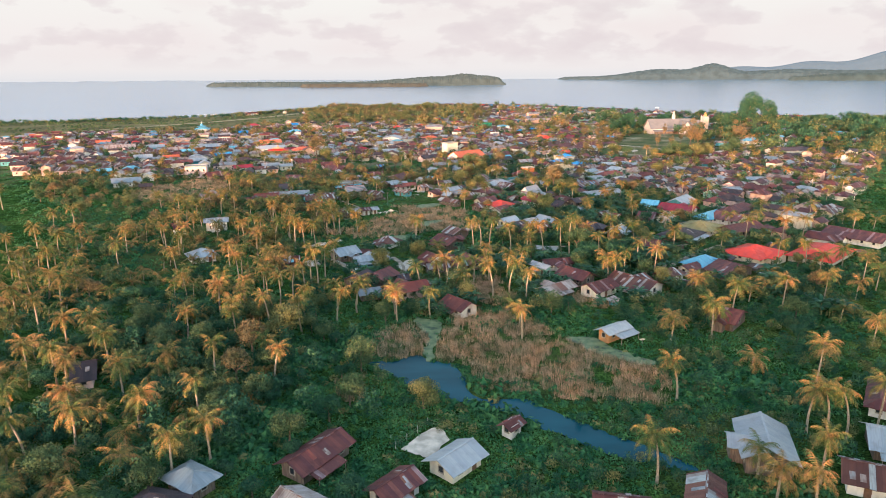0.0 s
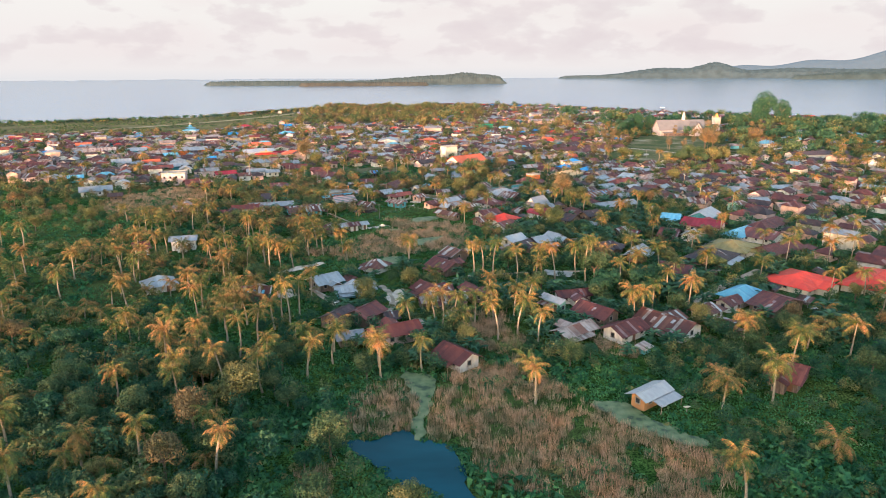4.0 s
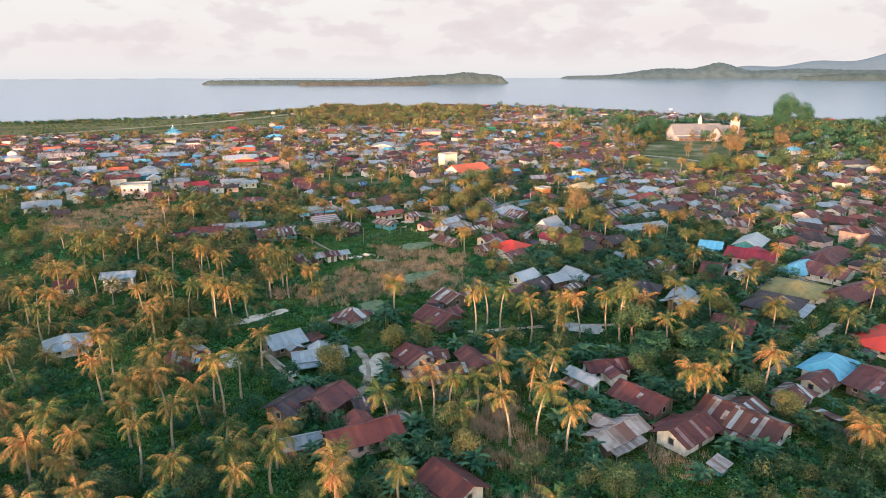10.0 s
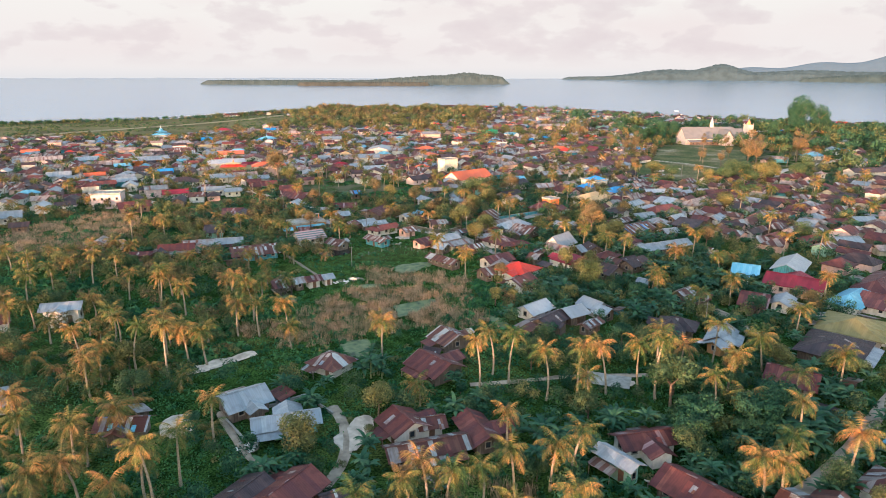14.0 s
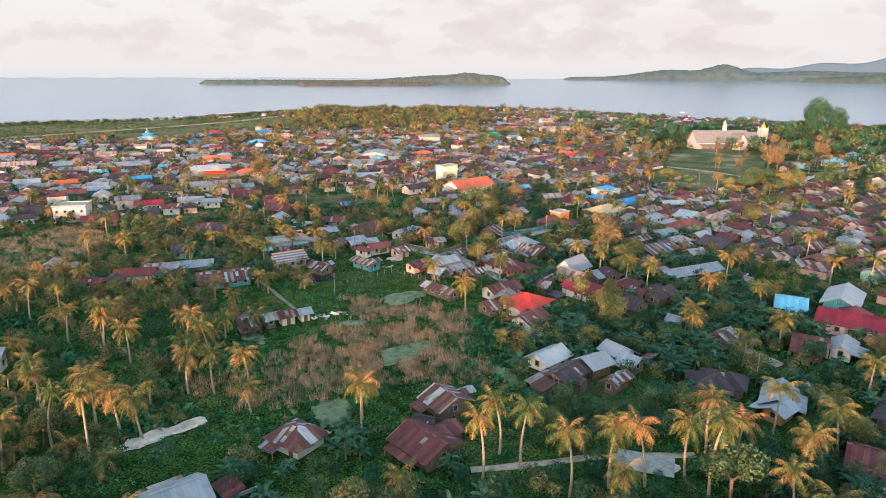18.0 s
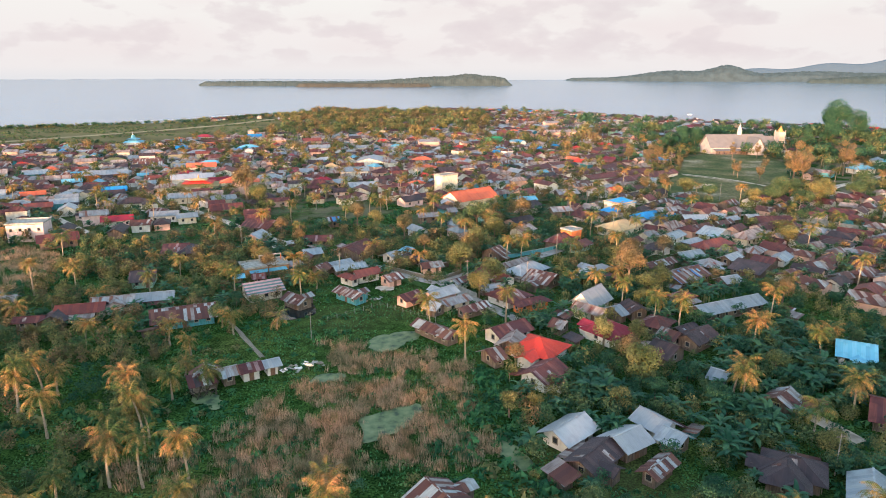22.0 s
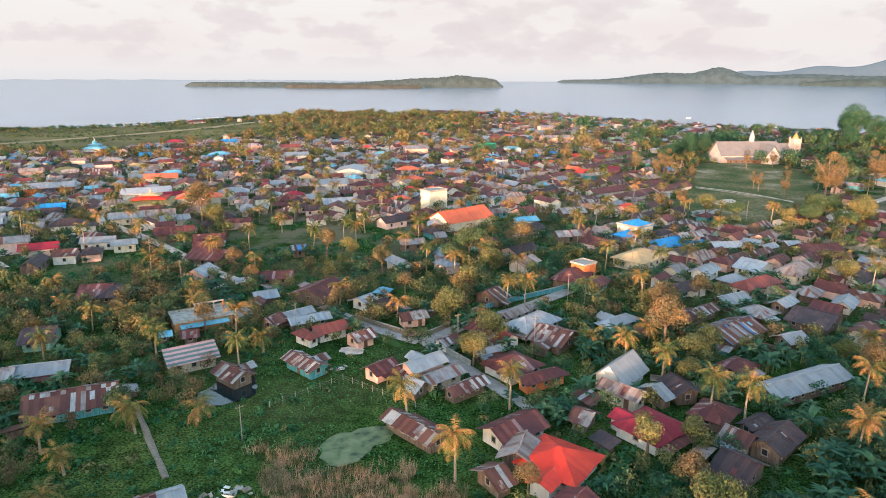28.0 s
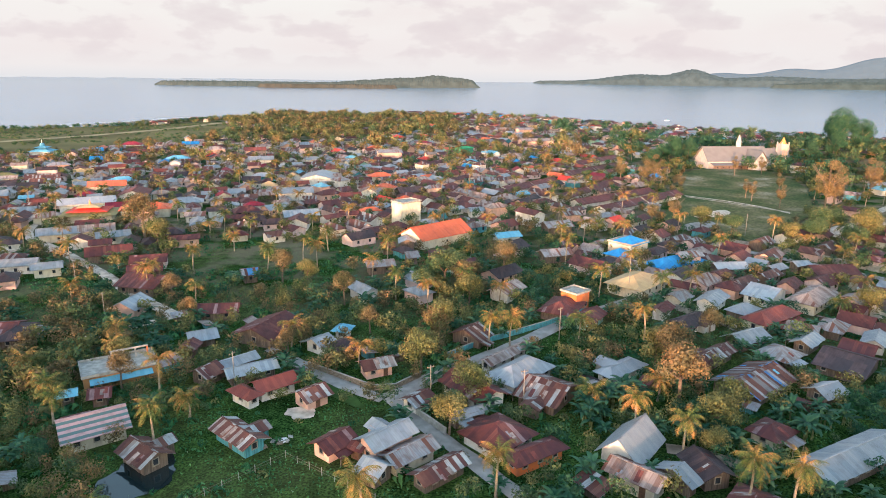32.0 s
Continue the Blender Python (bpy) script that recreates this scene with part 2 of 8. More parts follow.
M_FROND = frond_mat()
M_LEAF = [
    leaf_mat("dark_green_leaves", [(0, (0.020, 0.068, 0.051)), (0.6, (0.042, 0.106, 0.064)), (1, (0.080, 0.146, 0.076))]),
    leaf_mat("mid_green_leaves", [(0, (0.038, 0.085, 0.048)), (0.6, (0.086, 0.125, 0.063)), (1, (0.175, 0.174, 0.086))]),
    leaf_mat("yellow_green_leaves", [(0, (0.094, 0.108, 0.051)), (0.6, (0.174, 0.166, 0.074)), (1, (0.263, 0.222, 0.099))]),
    leaf_mat("brown_gold_leaves", [(0, (0.104, 0.089, 0.052)), (0.6, (0.178, 0.132, 0.075)), (1, (0.256, 0.167, 0.098))]),
]
M_BUSH = leaf_mat("undergrowth_leaves", [(0, (0.020, 0.079, 0.041)), (0.5, (0.042, 0.134, 0.061)), (0.85, (0.076, 0.178, 0.066)), (1, (0.132, 0.190, 0.085))])
M_COVER = leaf_mat("ground_cover_leaves", [(0, (0.024, 0.100, 0.044)), (0.5, (0.051, 0.154, 0.061)), (0.85, (0.084, 0.189, 0.078)), (1, (0.180, 0.199, 0.160))], 0.7)
M_BANANA = leaf_mat("banana_leaf", [(0, (0.025, 0.080, 0.053)), (0.6, (0.052, 0.125, 0.074)), (1, (0.119, 0.180, 0.098))], 0.4)
M_REED = leaf_mat("dry_reed", [(0, (0.080, 0.095, 0.043)), (0.25, (0.179, 0.149, 0.090)), (0.45, (0.321, 0.221, 0.156)), (0.62, (0.492, 0.325, 0.240)), (0.78, (0.568, 0.388, 0.301)), (0.88, (0.171, 0.172, 0.080)), (1, (0.072, 0.112, 0.043))], 0.9)
M_TRUNK = plain("palm_bark", (0.30, 0.24, 0.18), 0.9, 0, 0.3, 5)
M_BARK = plain("tree_bark", (0.16, 0.12, 0.09), 0.9, 0, 0.35, 4)
M_GLASS = plain("dark_window", (0.03, 0.035, 0.045), 0.15, 0, 0.2)
M_FRAME = plain("window_frame_paint", (0.279, 0.236, 0.198), 0.6)
M_DOOR = plain("brown_door", (0.14, 0.07, 0.045), 0.6)
M_CONC = plain("pale_concrete", (0.34, 0.32, 0.29), 0.9, 0, 0.25, 1.0)
M_SAND = plain("pale_coral_sand", (0.54, 0.44, 0.36), 0.95, 0, 0.3, 0.6)
M_DIRT = plain("brown_dirt", (0.36, 0.28, 0.215), 0.95, 0, 0.35, 0.5)
M_ROAD = plain("worn_concrete_road", (0.31, 0.285, 0.265), 0.9, 0, 0.22, 0.5)
M_STRIP = plain("dry_grass_strip", (0.34, 0.27, 0.16), 0.95, 0, 0.25, 0.05)
M_AIR = plain("dry_airfield_grass", (0.15, 0.125, 0.055), 0.95, 0, 0.35, 0.015)


def field_mat():
    """Short worn grass with bare sandy patches."""
    m, nt, b = base_mat("trampled_grass", 1.0)
    b.inputs["Specular IOR Level"].default_value = 0.1
    c = ramp(nt, noisef(nt, 0.045, 8), [(0.34, (0.058, 0.086, 0.032)), (0.46, (0.100, 0.108, 0.046)), (0.57, (0.165, 0.140, 0.075)), (0.68, (0.32, 0.265, 0.195))])
    c = mixc(nt, 1.0, c, ramp(nt, noisef(nt, 0.8, 6), [(0.35, (0.6, 0.65, 0.6)), (0.65, (1.3, 1.25, 1.15))]), "MULTIPLY")
    nt.links.new(c, b.inputs["Base Color"])
    return m


M_FIELD = field_mat()
M_LAWN = plain("bright_short_grass", (0.045, 0.09, 0.024), 0.95, 0, 0.3, 0.3)
M_WOOD = plain("grey_hazed_wood", (0.22, 0.18, 0.14), 0.9, 0, 0.3, 3)
M_DARKWOOD = plain("rotten_dark_hazed_wood", (0.060, 0.050, 0.042), 0.95, 0, 0.35, 3)
M_WHITE = plain("white_paint", (0.74, 0.71, 0.69), 0.6, 0, 0.1)
M_GOLD = plain("gold_paint", (0.62, 0.25, 0.07), 0.4, 0, 0.1)
M_POLE = plain("grey_pole", (0.20, 0.185, 0.17), 0.8)


def ground_mat():
    m, nt, b = base_mat("marsh_grass_ground", 1.0)
    b.inputs["Specular IOR Level"].default_value = 0.0
    n1 = noisef(nt, 0.035, 6)
    n2 = noisef(nt, 2.6, 8)
    n4 = noisef(nt, 0.35, 6)
    n3 = noisef(nt, 0.012, 4)
    a = ramp(nt, n1, [(0.3, (0.022, 0.051, 0.018)), (0.5, (0.036, 0.081, 0.025)), (0.66, (0.069, 0.097, 0.035)), (0.8, (0.129, 0.107, 0.069))])
    a = mixc(nt, 1.0, a, ramp(nt, n2, [(0.38, (0.28, 0.34, 0.32)), (0.62, (1.7, 1.55, 1.3))]), "MULTIPLY")
    a = mixc(nt, 1.0, a, ramp(nt, n4, [(0.36, (0.5, 0.55, 0.5)), (0.6, (1.25, 1.2, 1.1))]), "MULTIPLY")
    f = ramp(nt, n3, [(0.52, (0, 0, 0)), (0.7, (0.55, 0.55, 0.55))])
    a = mixc(nt, f, a, (0.12, 0.095, 0.05))
    tc = nt.nodes.new("ShaderNodeTexCoord")
    sp = nt.nodes.new("ShaderNodeSeparateXYZ")
    nt.links.new(tc.outputs["Object"], sp.inputs[0])
    north = nt.nodes.new("ShaderNodeMapRange")
    north.inputs["From Min"].default_value, north.inputs["From Max"].default_value = 330, 480
    nt.links.new(sp.outputs[1], north.inputs[0])
    yards = mixc(nt, 1.0, ramp(nt, noisef(nt, 0.07, 5), [(0.42, (0, 0, 0)), (0.56, (0.8, 0.8, 0.8))]), north.outputs[0], "MULTIPLY")
    a = mixc(nt, yards, a, (0.20, 0.155, 0.115))
    nt.links.new(a, b.inputs["Base Color"])
    bump(nt, b, n2, 0.7, 0.15)
    return m


M_GROUND = ground_mat()


def water_mat(name, col, rough, scale, strength):
    m, nt, b = base_mat(name, rough)
    n = noisef(nt, scale, 5, (1, 2.2, 1))
    n2 = noisef(nt, scale * 0.06, 4, (1, 3, 1))
    c = mixc(nt, ramp(nt, n2, [(0.35, (0, 0, 0)), (0.7, (1, 1, 1))]), tuple(v * 0.8 for v in col), tuple(v * 1.2 for v in col))
    nt.links.new(c, b.inputs["Base Color"])
    bump(nt, b, n, strength, 0.2)
    return m


M_SEA = water_mat("calm_sea", (0.184, 0.280, 0.368), 0.16, 0.12, 0.10)
M_SEA.node_tree.nodes["Principled BSDF"].inputs["IOR"].default_value = 1.2
M_POND = water_mat("dark_blue_pond", (0.006, 0.056, 0.078), 0.08, 0.8, 0.05)
M_POND.node_tree.nodes["Principled BSDF"].inputs["IOR"].default_value = 1.12


M_BLACKPOND = water_mat("still_black_water", (0.012, 0.022, 0.024), 0.05, 0.8, 0.04)


def algae_mat():
    m, nt, b = base_mat("algae_covered_water", 0.6)
    b.inputs["Specular IOR Level"].default_value = 0.25
    f = ramp(nt, noisef(nt, 0.5, 5), [(0.36, (0.035, 0.06, 0.035)), (0.46, (0.10, 0.135, 0.06)), (0.6, (0.15, 0.18, 0.085)), (0.72, (0.19, 0.21, 0.11))])
    nt.links.new(f, b.inputs["Base Color"])
    return m


M_ALGAE = algae_mat()


# ---- mesh helpers ----
def part(name, bm, material, parent, label=""):
    me = bpy.data.meshes.new(name)
    bm.to_mesh(me)
    bm.free()
    me.materials.append(material)
    ob = new(name, me)
    ob.parent = parent
    if label:
        ob["label"] = label
    return ob


def shared(name, me, parent, m=None):
    ob = new(name, me)
    ob.parent = parent
    if m is not None:
        ob.matrix_basis = m
    return ob


def raw(name, verts, faces, material):
    me = bpy.data.meshes.new(name)
    me.from_pydata(verts, [], faces)
    me.materials.append(material)
    me.update()
    return me


def box(bm, cx, cy, cz, sx, sy, sz):
    bmesh.ops.create_cube(bm, size=1, matrix=Matrix.Translation((cx, cy, cz)) @ Matrix.Diagonal((sx, sy, sz, 1)))


def boxmesh(name, sx, sy, sz, material, bevel=0.0):
    bm = bmesh.new()
    box(bm, 0, 0, 0, sx, sy, sz)
    if bevel:
        bmesh.ops.bevel(bm, geom=bm.edges[:], offset=bevel, segments=1, affect="EDGES")
    me = bpy.data.meshes.new(name)
    bm.to_mesh(me)
    bm.free()
    me.materials.append(material)
    return me


def thing(name, label, category, m, group="", kind=""):
    ob = new(name)
    ob.empty_display_size = 0.5
    ob.matrix_basis = m
    return tagged(ob, label, category, group, kind)


# ---- plan: which square metres are taken ----
GX, GY, GW, GH = -600, -100, 1300, 1450
USED = np.zeros((GH, GW), np.uint8)
YY, XX = np.mgrid[0:GH, 0:GW]
YY, XX = YY + GY + 0.5, XX + GX + 0.5


def window(x0, x1, y0, y1):
    a, b = int(max(0, x0 - GX)), int(min(GW, x1 - GX + 1))
    c, d = int(max(0, y0 - GY)), int(min(GH, y1 - GY + 1))
    return slice(c, max(c, d)), slice(a, max(a, b))


def take_rect(x, y, deg, lx, ly, code):
    r = math.hypot(lx, ly) / 2 + 2
    w = window(x - r, x + r, y - r, y + r)
    c, s = math.cos(radians(deg)), math.sin(radians(deg))
    u, v = (XX[w] - x) * c + (YY[w] - y) * s, -(XX[w] - x) * s + (YY[w] - y) * c
    USED[w][(abs(u) < lx / 2) & (abs(v) < ly / 2)] = code


def free_rect(x, y, deg, lx, ly):
    r = math.hypot(lx, ly) / 2 + 2
    w = window(x - r, x + r, y - r, y + r)
    c, s = math.cos(radians(deg)), math.sin(radians(deg))
    u, v = (XX[w] - x) * c + (YY[w] - y) * s, -(XX[w] - x) * s + (YY[w] - y) * c
    hit = USED[w][(abs(u) < lx / 2) & (abs(v) < ly / 2)]
    return hit.size > 0 and not hit.any()


def inside(poly, x, y):
    res = np.zeros(np.shape(x), bool)
    n = len(poly)
    for i in range(n):
        (x0, y0), (x1, y1) = poly[i], poly[(i + 1) % n]
        if y0 == y1:
            continue
        cross = (y0 > y) != (y1 > y)
        res ^= cross & (x < (x1 - x0) * (y - y0) / (y1 - y0) + x0)
    return res


def take_poly(poly, code):
    xs, ys = [p[0] for p in poly], [p[1] for p in poly]
    w = window(min(xs) - 1, max(xs) + 1, min(ys) - 1, max(ys) + 1)
    USED[w][inside(poly, XX[w], YY[w])] = code


def code_at(x, y):
    i, j = int(y - GY), int(x - GX)
    return USED[i, j] if 0 <= i < GH and 0 <= j < GW else 9


# codes: 1 house, 2 road, 3 water, 4 reeds, 5 open field, 8 sea
SHORE = [(-3000, 800), (-900, 845), (-525, 880), (-330, 1010), (-280, 1150), (-150, 1265), (0, 1280), (130, 1250), (235, 1130), (320, 1000), (380, 930), (480, 860), (700, 830), (3000, 800), (3000, -1500), (-3000, -1500)]
USED[~inside(SHORE, XX, YY)] = 8

WATERS, REEDS = [], []


def grow(poly, d):
    cx, cy = sum(p[0] for p in poly) / len(poly), sum(p[1] for p in poly) / len(poly)
    out = []
    for x, y in poly:
        r = math.hypot(x - cx, y - cy) or 1
        out.append((cx + (x - cx) * (1 + d / r), cy + (y - cy) * (1 + d / r)))
    return out


def rounded(poly):
    """Cuts the corners of an outline, so that banks curve."""
    for _ in range(2):
        nxt = poly[1:] + poly[:1]
        poly = [p for (a, b), (c, d) in zip(poly, nxt) for p in ((a * 0.78 + c * 0.22, b * 0.78 + d * 0.22), (a * 0.22 + c * 0.78, b * 0.22 + d * 0.78))]
    return poly


def ragged(poly, step=1.6, amount=1.0):
    """Breaks an outline into small bays and tongues."""
    out = []
    for (a, b), (c, d) in zip(poly, poly[1:] + poly[:1]):
        n = max(1, round(math.hypot(c - a, d - b) / step))
        for i in range(n):
            x, y = a + (c - a) * i / n, b + (d - b) * i / n
            k = amount * (noise.noise(Vector((x * 0.22, y * 0.22, 2))) + 0.8 * noise.noise(Vector((x * 0.7, y * 0.7, 5))))
            e = math.hypot(c - a, d - b) or 1
            out.append((x + (d - b) / e * k, y - (c - a) / e * k))
    return out


def pond(kind, poly):
    poly = ragged(rounded(poly), 1.4, 1.5 if kind == "algae" else 1.1)
    take_poly(poly, 3)
    WATERS.append((kind, poly))


def reeds(poly):
    xs, ys = [p[0] for p in poly], [p[1] for p in poly]
    w = window(min(xs) - 1, max(xs) + 1, min(ys) - 1, max(ys) + 1)
    sel = inside(poly, XX[w], YY[w]) & (USED[w] == 0)
    USED[w][sel] = 4
    REEDS.append(poly)


pond("pond", [(-19.1, 122.7), (-13.6, 121.3), (-8.6, 125.5), (-5.5, 122.7), (1.0, 119.9), (2.8, 107.8), (6.3, 104.9), (12.6, 106.0), (18.8, 99.8), (26.1, 93.6), (34.0, 86.5), (36.3, 83.6), (32.3, 84.3), (23.9, 88.1), (14.2, 95.4), (7.2, 102.6), (2.2, 104.5), (-3.0, 107.1), (-7.3, 110.0), (-13.2, 116.1)])
pond("algae", [(-9.6, 147.1), (-1.9, 143.3), (-4.2, 134.7), (-4.6, 122.7), (-6.3, 122.7), (-6.0, 134.7)])
pond("algae", [(25.0, 135.2), (32.7, 135.2), (34.7, 127.7), (41.6, 122.5), (39.6, 119.8), (30.6, 125.9)])
pond("algae", [(-10.7, 149.0), (-2.5, 146.0), (-4.6, 136.1), (-5.4, 134.5), (-7.6, 141.3)])
pond("algae", [(-22.4, 227.3), (-17.1, 223.9), (-14.6, 227.4), (-16.7, 232.9), (-21.7, 232.2)])
pond("algae", [(-16.3, 291.1), (-4.9, 296.6), (-4.0, 292.2), (-8.4, 285.5), (-13.6, 284.1)])
pond("algae", [(-13.0, 254.0), (-9.9, 257.9), (-2.3, 260.7), (-2.1, 257.1), (-8.4, 248.1), (-11.5, 248.7)])
pond("algae", [(-25.7, 270.5), (-19.5, 274.4), (-17.7, 271.7), (-24.6, 268.1)])
pond("algae", [(-45.4, 264.9), (-40.0, 263.0), (-38.5, 257.8), (-42.8, 260.1)])
pond("algae", [(9.9, 249.6), (12.6, 249.9), (15.7, 243.5), (15.7, 240.3), (14.1, 240.2)])
pond("dark", [(-41.6, 304.3), (-41.1, 307.6), (-40.7, 311.5), (-38.6, 315.0), (-35.6, 317.2), (-32.3, 312.2), (-31.5, 307.4), (-33.3, 304.9), (-36.4, 302.7)])
reeds([(-14.1, 143.4), (-6.7, 145.2), (-4.5, 134.7), (-7.8, 122.7), (-18.6, 124.1), (-18.6, 134.8)])
reeds([(-0.5, 149.0), (14.0, 155.0), (24.9, 134.6), (38.1, 122.5), (43.0, 109.9), (36.7, 103.4), (19.8, 105.5), (4.5, 110.0), (2.7, 119.9), (-4.3, 122.6), (-3.2, 138.0)])
reeds([(-23.8, 112.4), (-17.7, 116.1), (-17.2, 103.5), (-21.5, 104.6)])
reeds([(0.7, 173.8), (13.5, 180.1), (17.6, 162.8), (11.3, 155.6), (2.9, 162.8)])
reeds([(-40.6, 239.5), (-33.3, 259.3), (-22.7, 273.9), (-21.7, 286.7), (-15.2, 282.7), (-1.3, 285.6), (3.4, 274.3), (6.3, 259.9), (13.7, 240.2)])
reeds([(-27.6, 286.6), (-22.0, 295.7), (-15.7, 286.8), (-19.4, 274.0)])
reeds([(-36.4, 227.5), (-34.8, 243.7), (-14.1, 269.2), (7.4, 280.5), (8.3, 259.4), (-3.6, 242.1), (-21.5, 231.0)])
reeds([(-53.0, 244.2), (-42.3, 244.3), (-33.7, 234.0), (-46.5, 233.7)])
reeds([(0.2, 176.7), (4.7, 182.7), (11.7, 179.1), (11.9, 170.2), (6.9, 161.6), (1.2, 162.5)])
reeds([(0.3, 149.6), (6.4, 153.3), (12.2, 150.4), (13.7, 143.1), (-0.5, 143.0)])
reeds([(31.0, 165.4), (37.3, 168.4), (42.7, 162.7), (38.8, 153.5), (32.5, 155.8)])
reeds([(-147.9, 302.0), (-163.8, 326.1), (-160.0, 348.5), (-144.7, 371.5), (-127.4, 362.0), (-111.5, 326.5), (-121.8, 309.0)])

ROADS = []


def road(kind, width, pts):
    for (x0, y0), (x1, y1) in zip(pts, pts[1:]):
        d = math.hypot(x1 - x0, y1 - y0)
        take_rect((x0 + x1) / 2, (y0 + y1) / 2, math.degrees(math.atan2(y1 - y0, x1 - x0)), d + width * 0.5, width + 1.0, 2)
    ROADS.append((kind, width, pts))


road("sand", 3.2, [(-133.1, 454.5), (-112.2, 435.3), (-86.9, 410.0), (-71.9, 391.9), (-55.2, 376.8)])
road("sand", 3, [(-150.0, 426.0), (-132.4, 434.0), (-127.0, 444.5), (-117.0, 437.0)])
road("road", 2.8, [(-27.0, 356.3), (-15.3, 344.2), (-7.7, 336.7), (-1.0, 332.5)])
road("road", 3.6, [(72.8, 394.9), (41.9, 372.2), (31.6, 361.5), (21.3, 352.1), (10.0, 343.9), (0.1, 333.2)])
road("road", 2.8, [(0.1, 333.2), (7.3, 321.9), (13.4, 312.9), (21.3, 301.1)])
road("dirt", 2.5, [(46.0, 315.1), (53.6, 314.1), (55.9, 310.1)])
road("dirt", 3, [(65.6, 260.7), (68.7, 253.8), (70.4, 248.9)])
road("dirt", 3, [(70.7, 242.9), (73.4, 225.4)])
road("dirt", 2.2, [(47.5, 176.0), (60.7, 185.8), (76.1, 200.7), (85.6, 210.2), (93.9, 216.8)])
road("dirt", 1.6, [(-19.6, 203.1), (-13.9, 192.7), (-14.2, 183.8), (-16.9, 178.7)])
road("dirt", 1.2, [(5.3, 211.9), (13.4, 212.8), (25.5, 216.1), (40.8, 216.3)])
road("dirt", 0.9, [(-39.2, 200.7), (-33.3, 191.5), (-28.2, 183.6), (-23.1, 181.3)])
road("plank", 0.7, [(-51.9, 302.9), (-42.9, 289.3), (-37.2, 280.6)])
road("road", 4, [(112.0, 450.0), (133.0, 425.0), (151.5, 402.0), (171.0, 382.5), (183.0, 368.0), (205.0, 345.0)])
road("sand", 2.2, [(144.3, 550.9), (160.4, 535.4), (171.5, 518.4), (175.0, 505.4)])
road("sand", 2.6, [(-127.0, 445.0), (-137.5, 459.0), (-144.0, 470.0), (-150.0, 500.0)])
road("sand", 2.4, [(-167.4, 422.8), (-149.1, 404.8), (-131.5, 388.9)])
road("sand", 4, [(290.0, 570.0), (268.0, 550.0), (229.5, 518.9), (212.0, 505.5), (200.3, 491.7), (201.0, 478.2), (212.0, 462.0)])
road("dirt", 3, [(143.7, 547.5), (160.3, 529.4), (176.3, 507.9)])
road("sand", 3, [(-70.3, 362.4), (-63.1, 369.2), (-55.2, 376.8)])
road("strip", 13, [(-520.0, 600.0), (-430.0, 690.0), (-360.0, 795.0), (-315.0, 860.0), (-268.0, 955.0), (-240.0, 1060.0)])
road("slab", 5, [(28.2, 215.4), (36.3, 212.5)])
road("sand", 9, [(164.9, 462.0), (182.6, 476.9), (204.9, 488.0)])

FIELDS = []


def field(kind, poly):
    poly = ragged(rounded(poly), 1.6, 1.4)
    take_poly(poly, 5)
    FIELDS.append((kind, poly))


field("field", [(141.7, 547), (182, 655), (243, 655), (231, 587), (187, 506), (162, 482), (130, 447), (121, 457), (117, 481), (108, 492)])
take_poly([(-52, 446), (-32, 455.5), (-21, 436), (-28, 424), (-45, 420), (-62, 416), (-70, 424)], 5)
field("court", [(110, 477), (130, 491), (129, 481), (116, 467)])
field("sandy", [(124, 494), (138, 508), (147, 514), (149, 507), (140, 498)])
field("lawn", [(-4.8, 327.9), (-14.2, 336.8), (-13.1, 340.4), (-4.0, 331.0)])
field("sandy", [(-52.6, 216.0), (-50.0, 219.6), (-45.0, 223.6), (-40.6, 227.0), (-39.6, 224.0), (-43.6, 220.4), (-48.0, 216.4), (-51.6, 214.4)])
field("sandy", [(-9.6, 89.4), (-4.8, 96.3), (-1.0, 94.5), (-3.2, 87.7), (-6.7, 86.9)])
field("sandy", [(-19.0, 327.8), (-16.1, 330.6), (-13.0, 329.5), (-13.2, 325.8), (-16.9, 324.9)])
field("sandy", [(28.1, 215.1), (31.8, 216.9), (36.9, 213.5), (35.7, 211.0), (30.5, 211.7)])
field("sandy", [(-18.1, 193.4), (-12.7, 201.2), (-10.8, 193.5), (-14.9, 186.5)])
field("sandy", [(-48.8, 197.8), (-42.8, 201.0), (-41.2, 193.3), (-45.6, 191.8)])


# ---- ground, sea, islands ----
def lines(*spans):
    out = []
    for a, b, s in spans:
        out += list(np.arange(a, b, s))
    return np.array(out)


def hill(x, y):
    """The wooded knoll behind the church."""
    return 9.0 * np.exp(-(((x - 322) / 45) ** 2 + ((y - 700) / 55) ** 2)) - 0.2 * np.exp(-(((x - 322) / 90) ** 2 + ((y - 700) / 90) ** 2))


